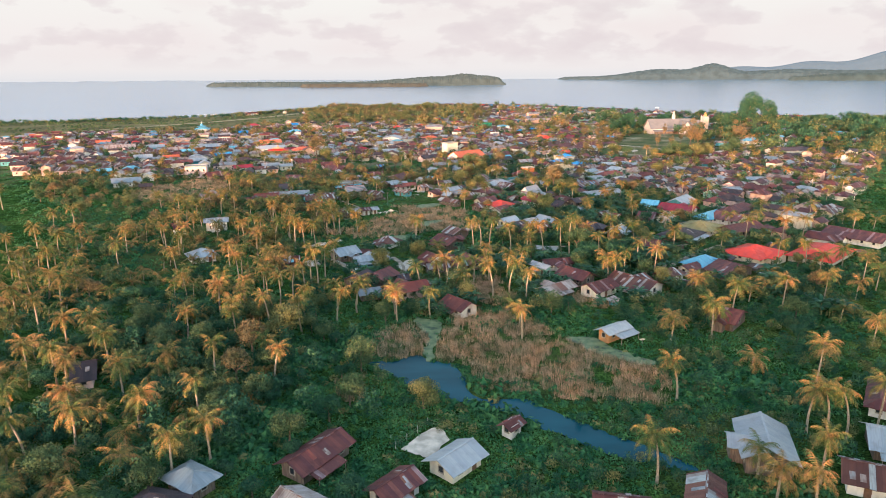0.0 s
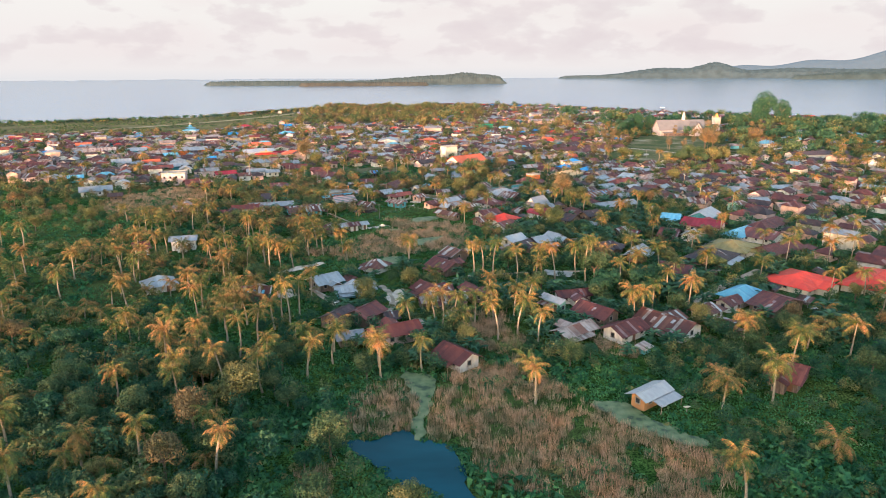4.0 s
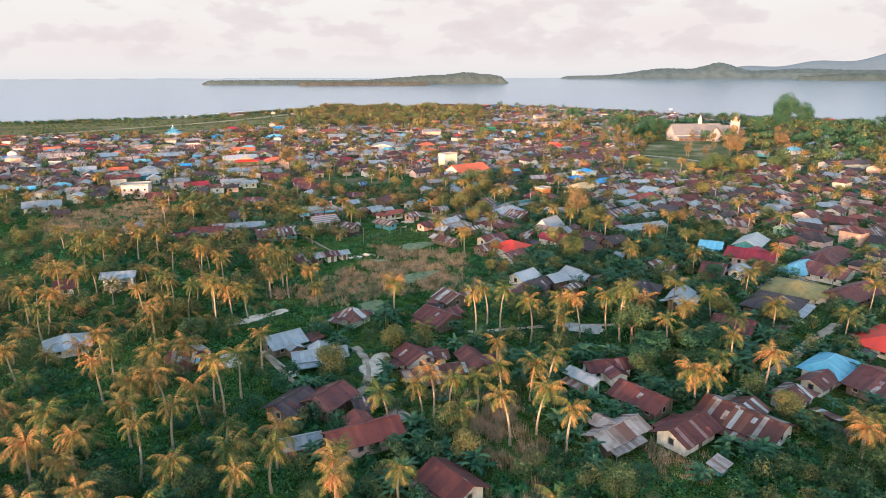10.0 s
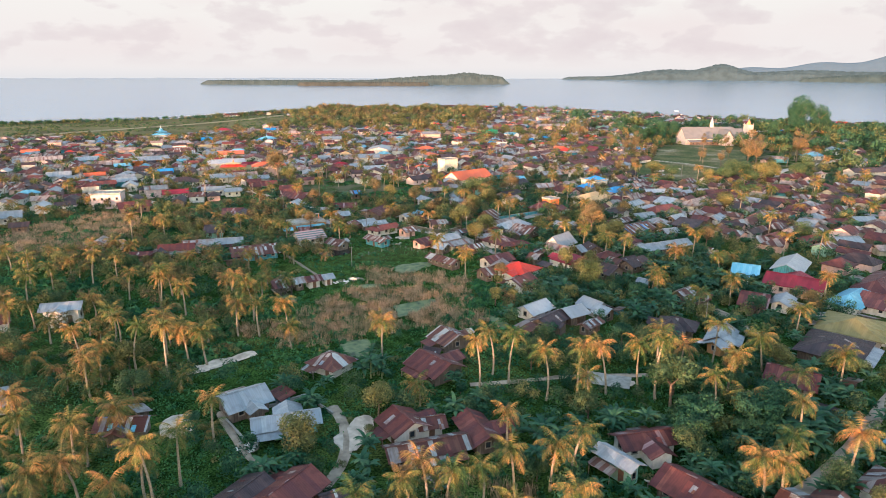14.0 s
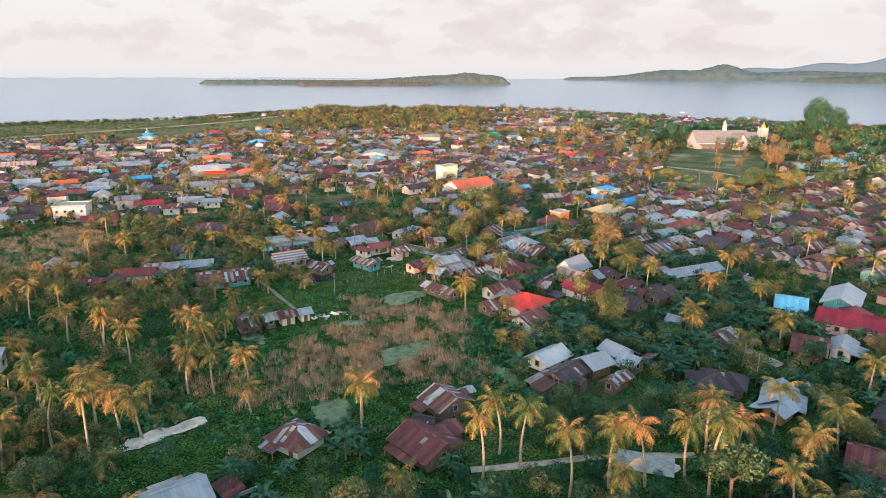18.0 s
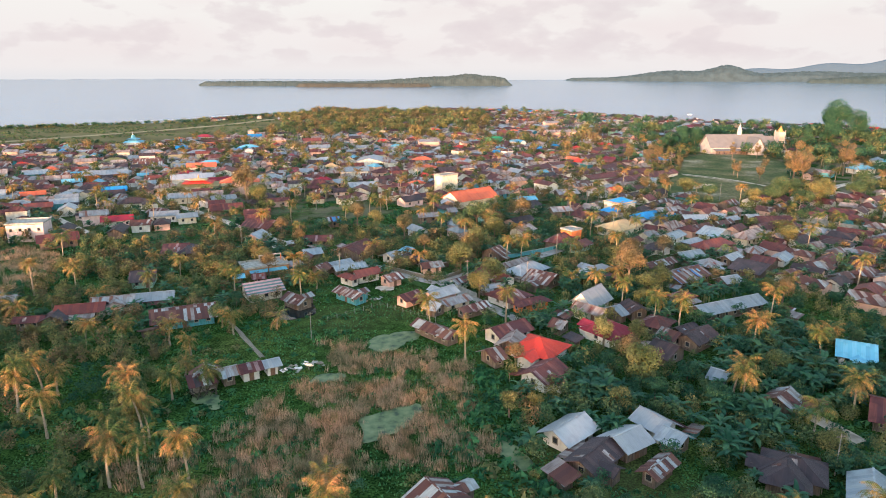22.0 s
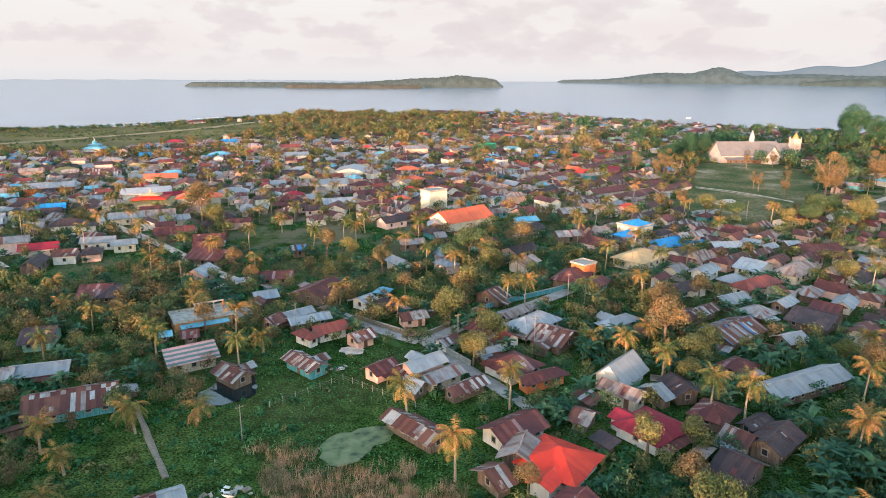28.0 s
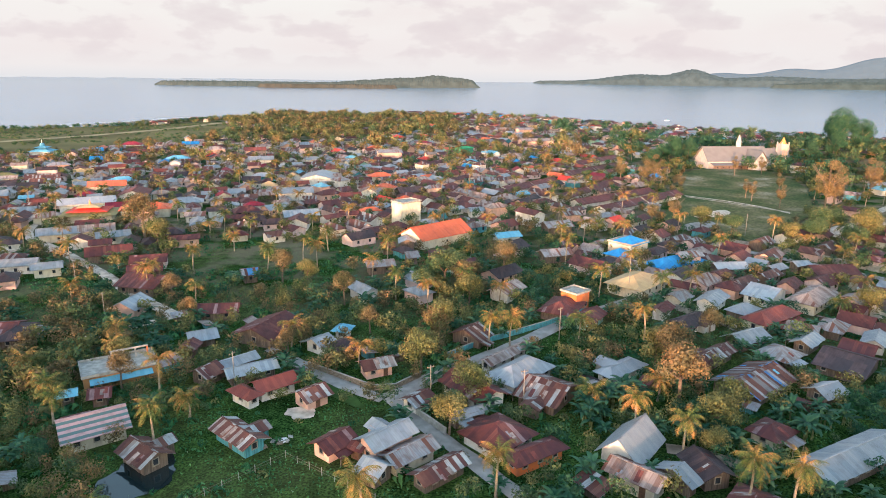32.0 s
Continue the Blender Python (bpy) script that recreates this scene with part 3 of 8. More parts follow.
def build_ground():
    xs = lines((-5000, -1000, 1000), (-1000, -400, 60), (-400, -150, 8), (-150, 160, 2), (160, 420, 8), (420, 1000, 58), (1000, 5001, 1000))
    ys = lines((-3000, -400, 400), (-400, 40, 20), (40, 400, 2), (400, 1330, 10), (1330, 1400, 35), (1400, 5001, 900))
    gx, gy = np.meshgrid(xs, ys)
    rng = np.random.default_rng(3)
    z = 0.08 * np.sin(gx * 0.21 + 1.3) * np.sin(gy * 0.17) + rng.uniform(-0.05, 0.05, gx.shape)
    z = z + hill(gx, gy)
    for kind, poly in WATERS:
        z[inside(grow(poly, -1.5), gx, gy)] = -0.5
        z[inside(grow(poly, 2.0), gx, gy)] -= 0.06
    land = inside(SHORE, gx, gy)
    z[~land] = -6.0
    n, m = gx.shape
    verts = np.stack([gx, gy, z], -1).reshape(-1, 3).tolist()
    idx = np.arange(n * m).reshape(n, m)
    faces = np.stack([idx[:-1, :-1], idx[:-1, 1:], idx[1:, 1:], idx[1:, :-1]], -1).reshape(-1, 4).tolist()
    ob = new("ground", raw("ground", verts, faces, M_GROUND))
    for p in ob.data.polygons:
        p.use_smooth = True
    tagged(ob, "green marshy ground with grass and bare patches", "ground", kind="structure")


build_ground()


def build_sea():
    xs = np.linspace(-4900, 4900, 50)
    ys = lines((700, 2200, 100), (2200, 4741, 120))
    gx, gy = np.meshgrid(xs, ys)
    far = np.hypot(gx, gy - 100)
    z = -0.4 + 35.5 * np.clip((far - 2200) / 2500, 0, 1.1) ** 2
    z[far < 2200] = -0.4
    n, m = gx.shape
    verts = np.stack([gx, gy, z], -1).reshape(-1, 3)
    idx = np.arange(n * m).reshape(n, m)
    faces = np.stack([idx[:-1, :-1], idx[:-1, 1:], idx[1:, 1:], idx[1:, :-1]], -1).reshape(-1, 4)
    keep = (np.hypot(verts[faces][:, :, 0], verts[faces][:, :, 1] - 100) < 4800).all(1)
    ob = new("water", raw("water", verts.tolist(), faces[keep].tolist(), M_SEA))
    for p in ob.data.polygons:
        p.use_smooth = True
    tagged(ob, "calm pale blue sea reaching the horizon", "sea", kind="structure")


build_sea()


def sea_z(x, y):
    far = math.hypot(x, y - 100)
    return -0.4 + 35.5 * min(max((far - 2200) / 2500, 0), 1.1) ** 2


def isle(name, label, a0, a1, radius, half, peaks, col, seed, lumps=5.0):
    """A wooded island on an arc round the bay, from bearing a0 to a1; peaks are (place along, height, width)."""
    m, nt, b = base_mat(name + "_hazed_wood", 0.95)
    # distance haze is painted in: hazy colours that also glow by themselves
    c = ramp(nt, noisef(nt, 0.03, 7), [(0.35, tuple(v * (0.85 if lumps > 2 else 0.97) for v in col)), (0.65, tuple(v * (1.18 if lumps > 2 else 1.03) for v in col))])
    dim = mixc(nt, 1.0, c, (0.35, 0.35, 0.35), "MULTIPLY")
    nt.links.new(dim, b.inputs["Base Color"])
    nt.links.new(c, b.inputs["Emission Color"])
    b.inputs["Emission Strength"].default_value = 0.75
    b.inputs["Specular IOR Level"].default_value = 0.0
    rng = np.random.default_rng(seed)
    verts, faces = [], []
    n, k = 260, 9
    rough = rng.uniform(0, 1, (n, k))
    for i in range(n):
        s = i / (n - 1)
        h = sum(a * math.exp(-(((s - p) / w) ** 2)) for p, a, w in peaks)
        end = min(1, s / 0.02, (1 - s) / 0.02)
        wide = half * (0.35 + 0.65 * min(1, s / 0.25, (1 - s) / 0.2))
        ang = radians(a0 + (a1 - a0) * s)
        for j in range(k):
            q = j / (k - 1) * 2 - 1
            r = radius + q * wide
            x, yy = r * math.sin(ang), 100 + r * math.cos(ang)
            z = sea_z(x, yy) - 1 + (h * (1 - q * q) + 13 * min(1, (1 - abs(q)) * 5)) * end + (lumps * rough[i, j] if abs(q) < 0.95 else 0)
            verts.append((x, yy, z))
    for i in range(n - 1):
        for j in range(k - 1):
            a = i * k + j
            faces.append((a, a + k, a + k + 1, a + 1))
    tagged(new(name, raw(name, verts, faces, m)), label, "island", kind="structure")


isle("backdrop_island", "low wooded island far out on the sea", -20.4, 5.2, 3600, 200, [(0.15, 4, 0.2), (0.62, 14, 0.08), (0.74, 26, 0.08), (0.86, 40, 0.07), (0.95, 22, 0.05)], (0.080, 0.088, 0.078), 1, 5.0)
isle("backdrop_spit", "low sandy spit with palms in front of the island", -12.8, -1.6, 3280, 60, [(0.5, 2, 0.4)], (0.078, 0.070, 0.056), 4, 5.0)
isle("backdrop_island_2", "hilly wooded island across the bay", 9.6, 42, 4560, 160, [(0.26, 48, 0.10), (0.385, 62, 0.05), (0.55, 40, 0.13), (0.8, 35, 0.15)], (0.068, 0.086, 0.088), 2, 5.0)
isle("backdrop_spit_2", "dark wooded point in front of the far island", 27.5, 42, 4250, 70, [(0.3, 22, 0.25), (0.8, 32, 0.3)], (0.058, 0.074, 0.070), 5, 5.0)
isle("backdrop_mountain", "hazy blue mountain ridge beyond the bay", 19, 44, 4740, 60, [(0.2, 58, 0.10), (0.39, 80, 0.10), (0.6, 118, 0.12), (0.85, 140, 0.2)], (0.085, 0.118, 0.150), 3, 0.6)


def build_sky_wall():
    """Pale evening clouds low over the sea, far behind everything."""
    m = bpy.data.materials.new("evening_cloud")
    m.use_nodes = True
    nt = m.node_tree
    nt.nodes.remove(nt.nodes["Principled BSDF"])
    em = nt.nodes.new("ShaderNodeEmission")
    nt.links.new(em.outputs[0], nt.nodes["Material Output"].inputs[0])
    tc = nt.nodes.new("ShaderNodeTexCoord")
    sp = nt.nodes.new("ShaderNodeSeparateXYZ")
    nt.links.new(tc.outputs["Object"], sp.inputs[0])
    hgt = nt.nodes.new("ShaderNodeMapRange")
    hgt.inputs["From Min"].default_value, hgt.inputs["From Max"].default_value = 30, 700
    nt.links.new(sp.outputs[2], hgt.inputs[0])
    base = ramp(nt, hgt.outputs[0], [(0, (0.74, 0.74, 0.77)), (0.12, (0.82, 0.78, 0.78)), (0.45, (0.85, 0.80, 0.79)), (1, (0.87, 0.87, 0.83))])
    n1 = noisef(nt, 0.0009, 7, (1, 1, 3.4))
    n2 = noisef(nt, 0.0026, 9, (1, 1, 2.3))
    c = mixc(nt, ramp(nt, n1, [(0.44, (0, 0, 0)), (0.64, (0.6, 0.6, 0.6))]), base, (0.82, 0.73, 0.73))
    c = mixc(nt, ramp(nt, n2, [(0.50, (0, 0, 0)), (0.56, (0.45, 0.45, 0.45)), (0.68, (0.75, 0.75, 0.75))]), c, (0.72, 0.64, 0.66))
    c = mixc(nt, ramp(nt, hgt.outputs[0], [(0.10, (1, 1, 1)), (0.28, (0, 0, 0))]), c, base)
    nt.links.new(c, em.inputs[0])
    em.inputs[1].default_value = SKY_GLOW
    verts, faces = [], []
    for i in range(61):
        a = radians(30 + 120 * i / 60)
        for z in (-60, 400, 900, 1500, 2200):
            verts.append((4830 * math.cos(a), 100 + 4830 * math.sin(a), z))
    for i in range(60):
        for j in range(4):
            a = i * 5 + j
            faces.append((a, a + 1, a + 6, a + 5))
    tagged(new("backdrop_sky", raw("backdrop_sky", verts, faces, m)), "pale pink evening clouds over the sea", "sky", kind="structure")


SKY_GLOW = 0.42
build_sky_wall()


for n, (kind, poly) in enumerate(WATERS):
    pts = grow(poly, 0.3)
    ob = new("pond", raw("pond", [(x, y, (0.21 if kind == "algae" else 0.14) - 0.005 * n) for x, y in pts], [tuple(range(len(pts)))], {"pond": M_POND, "dark": M_BLACKPOND, "algae": M_ALGAE}[kind]))
    tagged(ob, {"pond": "still dark blue pond water", "dark": "small pond of still blackish water"}[kind] if kind != "algae" else "shallow pond covered by pale green algae", "pond", kind="structure")

ROADM = {"sand": (M_SAND, "pale sandy lane"), "road": (M_ROAD, "worn grey concrete village road"), "dirt": (M_DIRT, "trodden brown dirt path"), "slab": (M_CONC, "pale concrete slab in the grass"), "plank": (M_WOOD, "narrow plank footway"), "strip": (M_STRIP, "long dry grass airstrip")}


def ribbon(pts, width, z, seed):
    rng = random.Random(seed)
    P = [Vector((x, y, 0)) for x, y in pts]
    fine = []
    for a, b in zip(P, P[1:]):
        n = max(2, int((b - a).length / 3))
        fine += [a.lerp(b, i / n) for i in range(n)]
    fine.append(P[-1])
    for _ in range(6):
        fine = [fine[0]] + [(fine[i - 1] + fine[i] * 2 + fine[i + 1]) / 4 for i in range(1, len(fine) - 1)] + [fine[-1]]
    verts, faces = [], []
    for i, p in enumerate(fine):
        d = (fine[min(i + 1, len(fine) - 1)] - fine[max(i - 1, 0)]).normalized()
        s = Vector((-d.y, d.x, 0))
        w = width / 2
        for q in (-w - rng.uniform(0, 0.35), -w * 0.4, w * 0.4, w + rng.uniform(0, 0.35)):
            v = p + s * q
            verts.append((v.x, v.y, z + (0.05 if abs(q) < w * 0.9 else -0.12)))
    for i in range(len(fine) - 1):
        for j in range(3):
            a = i * 4 + j
            faces.append((a, a + 1, a + 5, a + 4))
    return verts, faces


for n, (kind, width, pts) in enumerate(ROADS):
    mt, lab = ROADM[kind]
    v, f = ribbon(pts, width, 0.35 if kind == "slab" else 0.22 if pts[0][1] < 400 else 0.47, n)
    tagged(new("road" if kind != "slab" else "pavement", raw("road", v, f, mt)), lab, "road", kind="structure")
for kind, poly in FIELDS:
    cx, cy = sum(p[0] for p in poly) / len(poly), sum(p[1] for p in poly) / len(poly)
    pts = [(x, y, (0.45 if y > 400 else 0.20) + (0.0 if kind == "field" else 0.03)) for x, y in poly]
    tagged(new("field", raw("field", pts, [tuple(range(len(pts)))], {"field": M_FIELD, "lawn": M_LAWN, "sandy": M_SAND, "court": M_ROAD}[kind])), {"field": "open field of short worn grass", "lawn": "small lawn of bright grass", "sandy": "bare patch of pale coral sand", "court": "worn grey asphalt court in the grass"}[kind], "field", kind="structure")

# ---- houses ----
PANE = boxmesh("pane", 0.8, 0.05, 0.95, M_GLASS)


def frame_mesh():
    """One mitred ring with a deeper sill edge."""
    bm = bmesh.new()
    out = [(-0.55, -0.68), (0.55, -0.68), (0.55, 0.62), (-0.55, 0.62)]
    inn = [(-0.41, -0.50), (0.41, -0.50), (0.41, 0.48), (-0.41, 0.48)]
    rings = [[bm.verts.new((x, y, z)) for x, z in loop] for loop, y in ((out, 0.07), (out, -0.07), (inn, -0.07), (inn, 0.07))]
    for r in range(4):
        p, q = rings[r], rings[(r + 1) % 4]
        for i in range(4):
            j = (i + 1) % 4
            bm.faces.new((p[i], p[j], q[j], q[i]))
    bmesh.ops.recalc_face_normals(bm, faces=bm.faces[:])
    me = bpy.data.meshes.new("window")
    bm.to_mesh(me)
    bm.free()
    me.materials.append(M_FRAME)
    return me


FRAME = frame_mesh()
DOORM = boxmesh("door", 0.95, 0.10, 2.0, M_DOOR, 0.02)
ROOFWORDS = {"rust": "rusted dark red sheet roof", "dark": "blackened old sheet roof", "rustp": "patched rusty sheet roof", "rustb": "rust and blue patched sheet roof", "redrust": "red-brown sheet roof", "zinc": "blue-grey zinc roof", "zincr": "rust-streaked zinc roof", "white": "bright new zinc roof", "pale": "weathered grey sheet roof", "red": "bright red metal roof", "crimson": "crimson metal roof", "blue": "bright blue metal roof", "sky": "light blue sheet roof", "olive": "yellowed olive roof", "ochre": "ochre roof", "orange": "orange-red metal roof", "green": "green metal roof", "stripe": "pink and green striped roof"}
WALLWORDS = {"white": "white plaster walls", "cream": "cream walls", "salmon": "salmon walls", "pink": "pink walls", "plank": "weathered plank walls", "teal": "turquoise walls", "mint": "mint green walls", "ochre": "orange-brown walls", "orange": "bright orange walls", "green": "green walls"}


def slope_geo(base, run, rise, hip, rng, sheet):
    """One roof slope in its own plane: x along the eave, y up the slope; a thin plate with a ragged eave."""
    sl = math.hypot(run, rise)
    h = base / 2
    n = max(2, round(base / sheet))
    low = []
    for i in range(n + 1):
        u = -h + base * i / n
        j = rng.uniform(-0.07, 0.05) if 0 < i < n else 0.0
        low.append((u, j))
    if hip:
        top = [(h - run, sl), (-h + run, sl)] if base > 2 * run + 0.05 else [(0, sl * min(1, h / run))]
    else:
        top = [(h, sl), (-h, sl)]
    poly = low + top
    m = len(poly)
    sag = [(rng.uniform(-0.03, 0.03) if 0 < i < n else 0.0) for i in range(n + 1)] + [0.0] * len(top)
    verts = [(x, y, 0.03 + s) for (x, y), s in zip(poly, sag)] + [(x, y, -0.05 + s) for (x, y), s in zip(poly, sag)]
    faces = [tuple(range(m)), tuple(range(2 * m - 1, m - 1, -1))]
    faces += [(i, m + i, m + (i + 1) % m, (i + 1) % m) for i in range(m)]
    return verts, faces


def slope_mesh(base, run, rise, hip, rng, sheet, material):
    return raw("roof_slope", *slope_geo(base, run, rise, hip, rng, sheet), material)


def wall_mesh(L, W, h, ridge_h, material, t=0.16):
    """Four walls with thickness; the two ends rise into gables where ridge_h is above the eaves."""
    bm = bmesh.new()
    for sy in (-1, 1):
        box(bm, 0, sy * (W / 2 - t / 2), h / 2 - 0.15, L, t, h + 0.3)
    for sx in (-1, 1):
        x0, x1 = sx * L / 2, sx * (L / 2 - t)
        prof = [(-W / 2 + t, -0.3), (W / 2 - t, -0.3), (W / 2 - t, h), (0, ridge_h), (-W / 2 + t, h)]
        a = [bm.verts.new((x0, y, z)) for y, z in prof]
        b = [bm.verts.new((x1, y, z)) for y, z in prof]
        bm.faces.new(a)
        bm.faces.new(b[::-1])
        for i in range(5):
            j = (i + 1) % 5
            bm.faces.new((a[i], a[j], b[j], b[i]))
    bmesh.ops.recalc_face_normals(bm, faces=bm.faces[:])
    me = bpy.data.meshes.new("wall")
    bm.to_mesh(me)
    bm.free()
    me.materials.append(material)
    return me


def sheet_mesh(w, l, material):
    """One loose corrugated sheet."""
    n = 8
    verts = [(-w / 2 + w * i / n, y, 0.02 * (i % 2) + z) for z in (0, -0.012) for y in (-l / 2, l / 2) for i in range(n + 1)]
    k = n + 1
    faces = [(i, i + 1, k + i + 1, k + i) for i in range(n)] + [(2 * k + i, 3 * k + i, 3 * k + i + 1, 2 * k + i + 1) for i in range(n)]
    return raw("roof_sheet", verts, faces, material)


POST = boxmesh("porch_post", 0.12, 0.12, 2.0, M_WOOD)
SHEETS = {}
for key, mats in (("rustp", ("zinc", "zincr", "rust", "pale")), ("rustb", ("blue", "zinc", "rust", "sky")), ("pale", ("rust", "zinc", "zincr")), ("zincr", ("redrust", "zinc", "rust")), ("rust", ("zincr", "redrust", "pale")), ("dark", ("rust", "pale", "rustp"))):
    SHEETS[key] = [sheet_mesh(w, l, ROOF[mt]) for mt in mats for w, l in ((0.8, 2.1), (0.75, 1.3))]


def house(x, y, deg, L, W, h, roof, wall, hip=0, level=2, rise=0.0, z=0.0, over=0.92, label=""):
    """A village house. L along the ridge and W across are taken at the eaves. level: how much small detail it carries."""
    rng = random.Random(int(x * 31 + y * 17))
    rise = rise or min(2.1, (W / 2) * rng.uniform(0.42, 0.54))
    if y < 650:
        h = max(1.9, h - 0.5)
    if level:
        take_rect(x, y, deg, L + 0.6, W + 0.6, 1)
    g = thing("house", label or f"house with {ROOFWORDS[roof]} and {WALLWORDS[wall]}", "house", pose(x, y, z, 0, 0, deg), "village houses")
    wl, ww = max(2, L - 2 * over), max(2, W - 2 * over)
    slope = rise / (W / 2)
    top = h + rise - 0.12
    wh = h + over * slope - 0.1
    shared("wall", wall_mesh(wl, ww, wh, wh + 0.02 if hip else max(wh + 0.02, top - 0.06), WALL[wall]), g)
    sheet = 0.85 if level == 2 else 1.7
    long = slope_mesh(L, W / 2, rise, hip, rng, sheet, ROOF[roof])
    a = math.degrees(math.atan2(rise, W / 2))
    for s in (0, 180):
        shared("roof_slope", long if level < 2 or s == 0 else slope_mesh(L, W / 2, rise, hip, rng, sheet, ROOF[roof]), g, pose(0, 0, 0, 0, 0, s) @ pose(0, -W / 2, h, a, 0, 0))
    if hip:
        end = slope_mesh(W, W / 2, rise, True, rng, sheet, ROOF[roof])
        for s in (90, -90):
            shared("roof_slope", end, g, pose(0, 0, 0, 0, 0, s) @ pose(0, -L / 2, h, a, 0, 0))
    if level == 2 and roof in ("rustp", "rustb", "pale", "zincr", "rust", "dark"):
        for ob in [o for o in g.children if o.name.startswith("roof_slope")][:2]:
            for _ in range(rng.choice((0, 1, 1, 2)) + (1 if roof in ("rustp", "rustb") else 0)):
                u, v = rng.uniform(-0.3, 0.3) * (L - (W if hip else 0)), rng.uniform(0.2, 0.7) * math.hypot(W / 2, rise)
                shared("roof_sheet", rng.choice(SHEETS[roof]), ob, pose(u, v, 0.07, rng.uniform(-2, 2), rng.uniform(-2, 2), rng.uniform(-4, 4)))
    wing = 0
    if level == 2 and L > 7 and W > 5 and roof != "stripe" and (rng.random() < 0.4 or roof in ("red", "crimson")):
        wing = rng.choice((-1, 1)) if roof != "red" else -1
        d, ww2 = rng.uniform(1.6, 3.2), L * rng.uniform(0.36, 0.5)
        ww2 = min(ww2, W * 0.9)
        u = rng.uniform(-0.25, 0.25) * (L - ww2)
        lw = W / 2 + d
        c, sn = math.cos(radians(deg)), math.sin(radians(deg))
        tip = wing * (W / 2 + d + 0.6)
        if code_at(x + c * u - sn * tip, y + sn * u + c * tip) in (0, 16):
            wr = slope * ww2 / 2
            m = pose(u, wing * lw / 2, 0, 0, 0, 90)
            wing_slope = slope_mesh(lw, ww2 / 2, wr, False, rng, sheet, ROOF[roof])
            for q in (0, 180):
                shared("roof_slope", wing_slope, g, m @ pose(0, 0, 0, 0, 0, q) @ pose(0, -ww2 / 2, h - 0.02, a, 0, 0))
            shared("wall", wall_mesh(lw - 1.1, ww2 - 1.2, wh - 0.05, h + wr - 0.25, WALL[wall]), g, m)
            take_rect(x - sn * wing * (W / 2 + d / 2), y + c * wing * (W / 2 + d / 2), deg, ww2, d + 0.6, 1)
        else:
            wing = 0
    if level == 2 and rng.random() < 0.5 and L > 5:
        s, pl, pd = (0 if wing > 0 else 180 if wing < 0 else rng.choice((0, 180))), L * rng.uniform(0.4, 0.75), rng.uniform(1.6, 2.4)
        u = rng.uniform(-0.5, 0.5) * (L - pl)
        side = pose(0, 0, 0, 0, 0, s)
        ph = min(h - 0.15, 2.3)
        pm = ROOF[rng.choice((roof, roof, "zincr", "rust", "rustp", "zinc", "pale"))]
        shared("porch_roof", slope_mesh(pl, pd, 0.45, 0, rng, 0.85, pm), g, side @ pose(u, -W / 2 - pd + 0.35, ph - 0.42, math.degrees(math.atan2(0.45, pd)), 0, 0))
        for q in (-1, 1):
            shared("porch_post", POST, g, side @ pose(u + q * (pl / 2 - 0.2), -W / 2 - pd + 0.6, (ph - 0.45) / 2))
    rl = max(0.4, L - W if hip else L)
    if level >= 1:
        cap = shared("ridge_cap", boxmesh("ridge_cap", rl, 0.34, 0.07, ROOF[roof], 0.015), g, pose(0, 0, h + rise + 0.05))
    if level == 2:
        door_side = rng.choice((-1, 1))
        n = max(1, int(wl // 2.6))
        for s in (-1, 1):
            for i in range(n):
                u = (i + 0.5) / n * wl - wl / 2
                m = pose(u, s * (ww / 2 + 0.03), 1.55, 0, 0, 0 if s < 0 else 180)
                if s == door_side and i == n // 2:
                    shared("door", DOORM, g, pose(u, s * (ww / 2 + 0.02), 1.02))
                else:
                    w = shared("window", FRAME, g, m @ pose(0, 0, 0, 0, 0, 180))
                    shared("pane", PANE, w)
        for s in (-1, 1):
            m = pose(s * (wl / 2 + 0.03), 0, 1.55, 0, 0, 90 * s)
            w = shared("window", FRAME, g, m)
            shared("pane", PANE, w)
    elif level == 1:
        n = max(1, int(wl // 3.2)) if y < 420 else 1 if y < 480 else 0
        for i in range(n):
            u = (i + 0.5) / n * wl - wl / 2
            shared("window", PANE, g, pose(u, -ww / 2 - 0.02, 1.5))
    return g


house(-117.1, 311.0, 104, 7.6, 6.3, 2.6, "pale", "pink", 0, 2)
house(-111.5, 310.9, 16, 4.9, 4.5, 2.6, "zincr", "pink", 0, 2)
house(-96.8, 296.6, 13, 7.1, 4.5, 2.6, "rust", "plank", 0, 2)
house(-91.8, 298.9, 102, 7.3, 6.1, 2.6, "dark", "plank", 0, 2)
house(-91.6, 244.2, 15, 9.4, 5.7, 4.0, "zinc", "white", 0, 2)
house(-12.9, 163.7, 28, 12.6, 6.9, 2.9, "redrust", "pink", 0, 2)
house(-20.5, 175.3, 60, 8.8, 7.3, 3.0, "rust", "plank", 0, 2)
house(-26.7, 174.0, 62, 8.8, 7.3, 2.6, "dark", "plank", 0, 2)
house(-22.5, 162.0, 22, 6.7, 4.5, 2.4, "zinc", "plank", 0, 2)
house(-14.3, 174.1, 25, 3.9, 4.5, 2.4, "dark", "teal", 0, 2)
house(-87.9, 302.8, 16, 11.5, 6.4, 3.0, "redrust", "salmon", 0, 2)
house(-83.5, 309.9, 18, 10.5, 5.8, 2.6, "zincr", "pink", 0, 2)
house(-75.0, 313.6, 18, 10.8, 5.9, 2.4, "zinc", "plank", 0, 2)
house(-38.7, 79.3, -32, 7.4, 5.6, 2.6, "zinc", "plank", 1, 2)
house(-41.0, 73.9, -15, 7.7, 5.1, 2.5, "dark", "plank", 1, 2)
house(-21.9, 85.6, 57, 11.7, 6.3, 2.5, "rust", "plank", 0, 2)
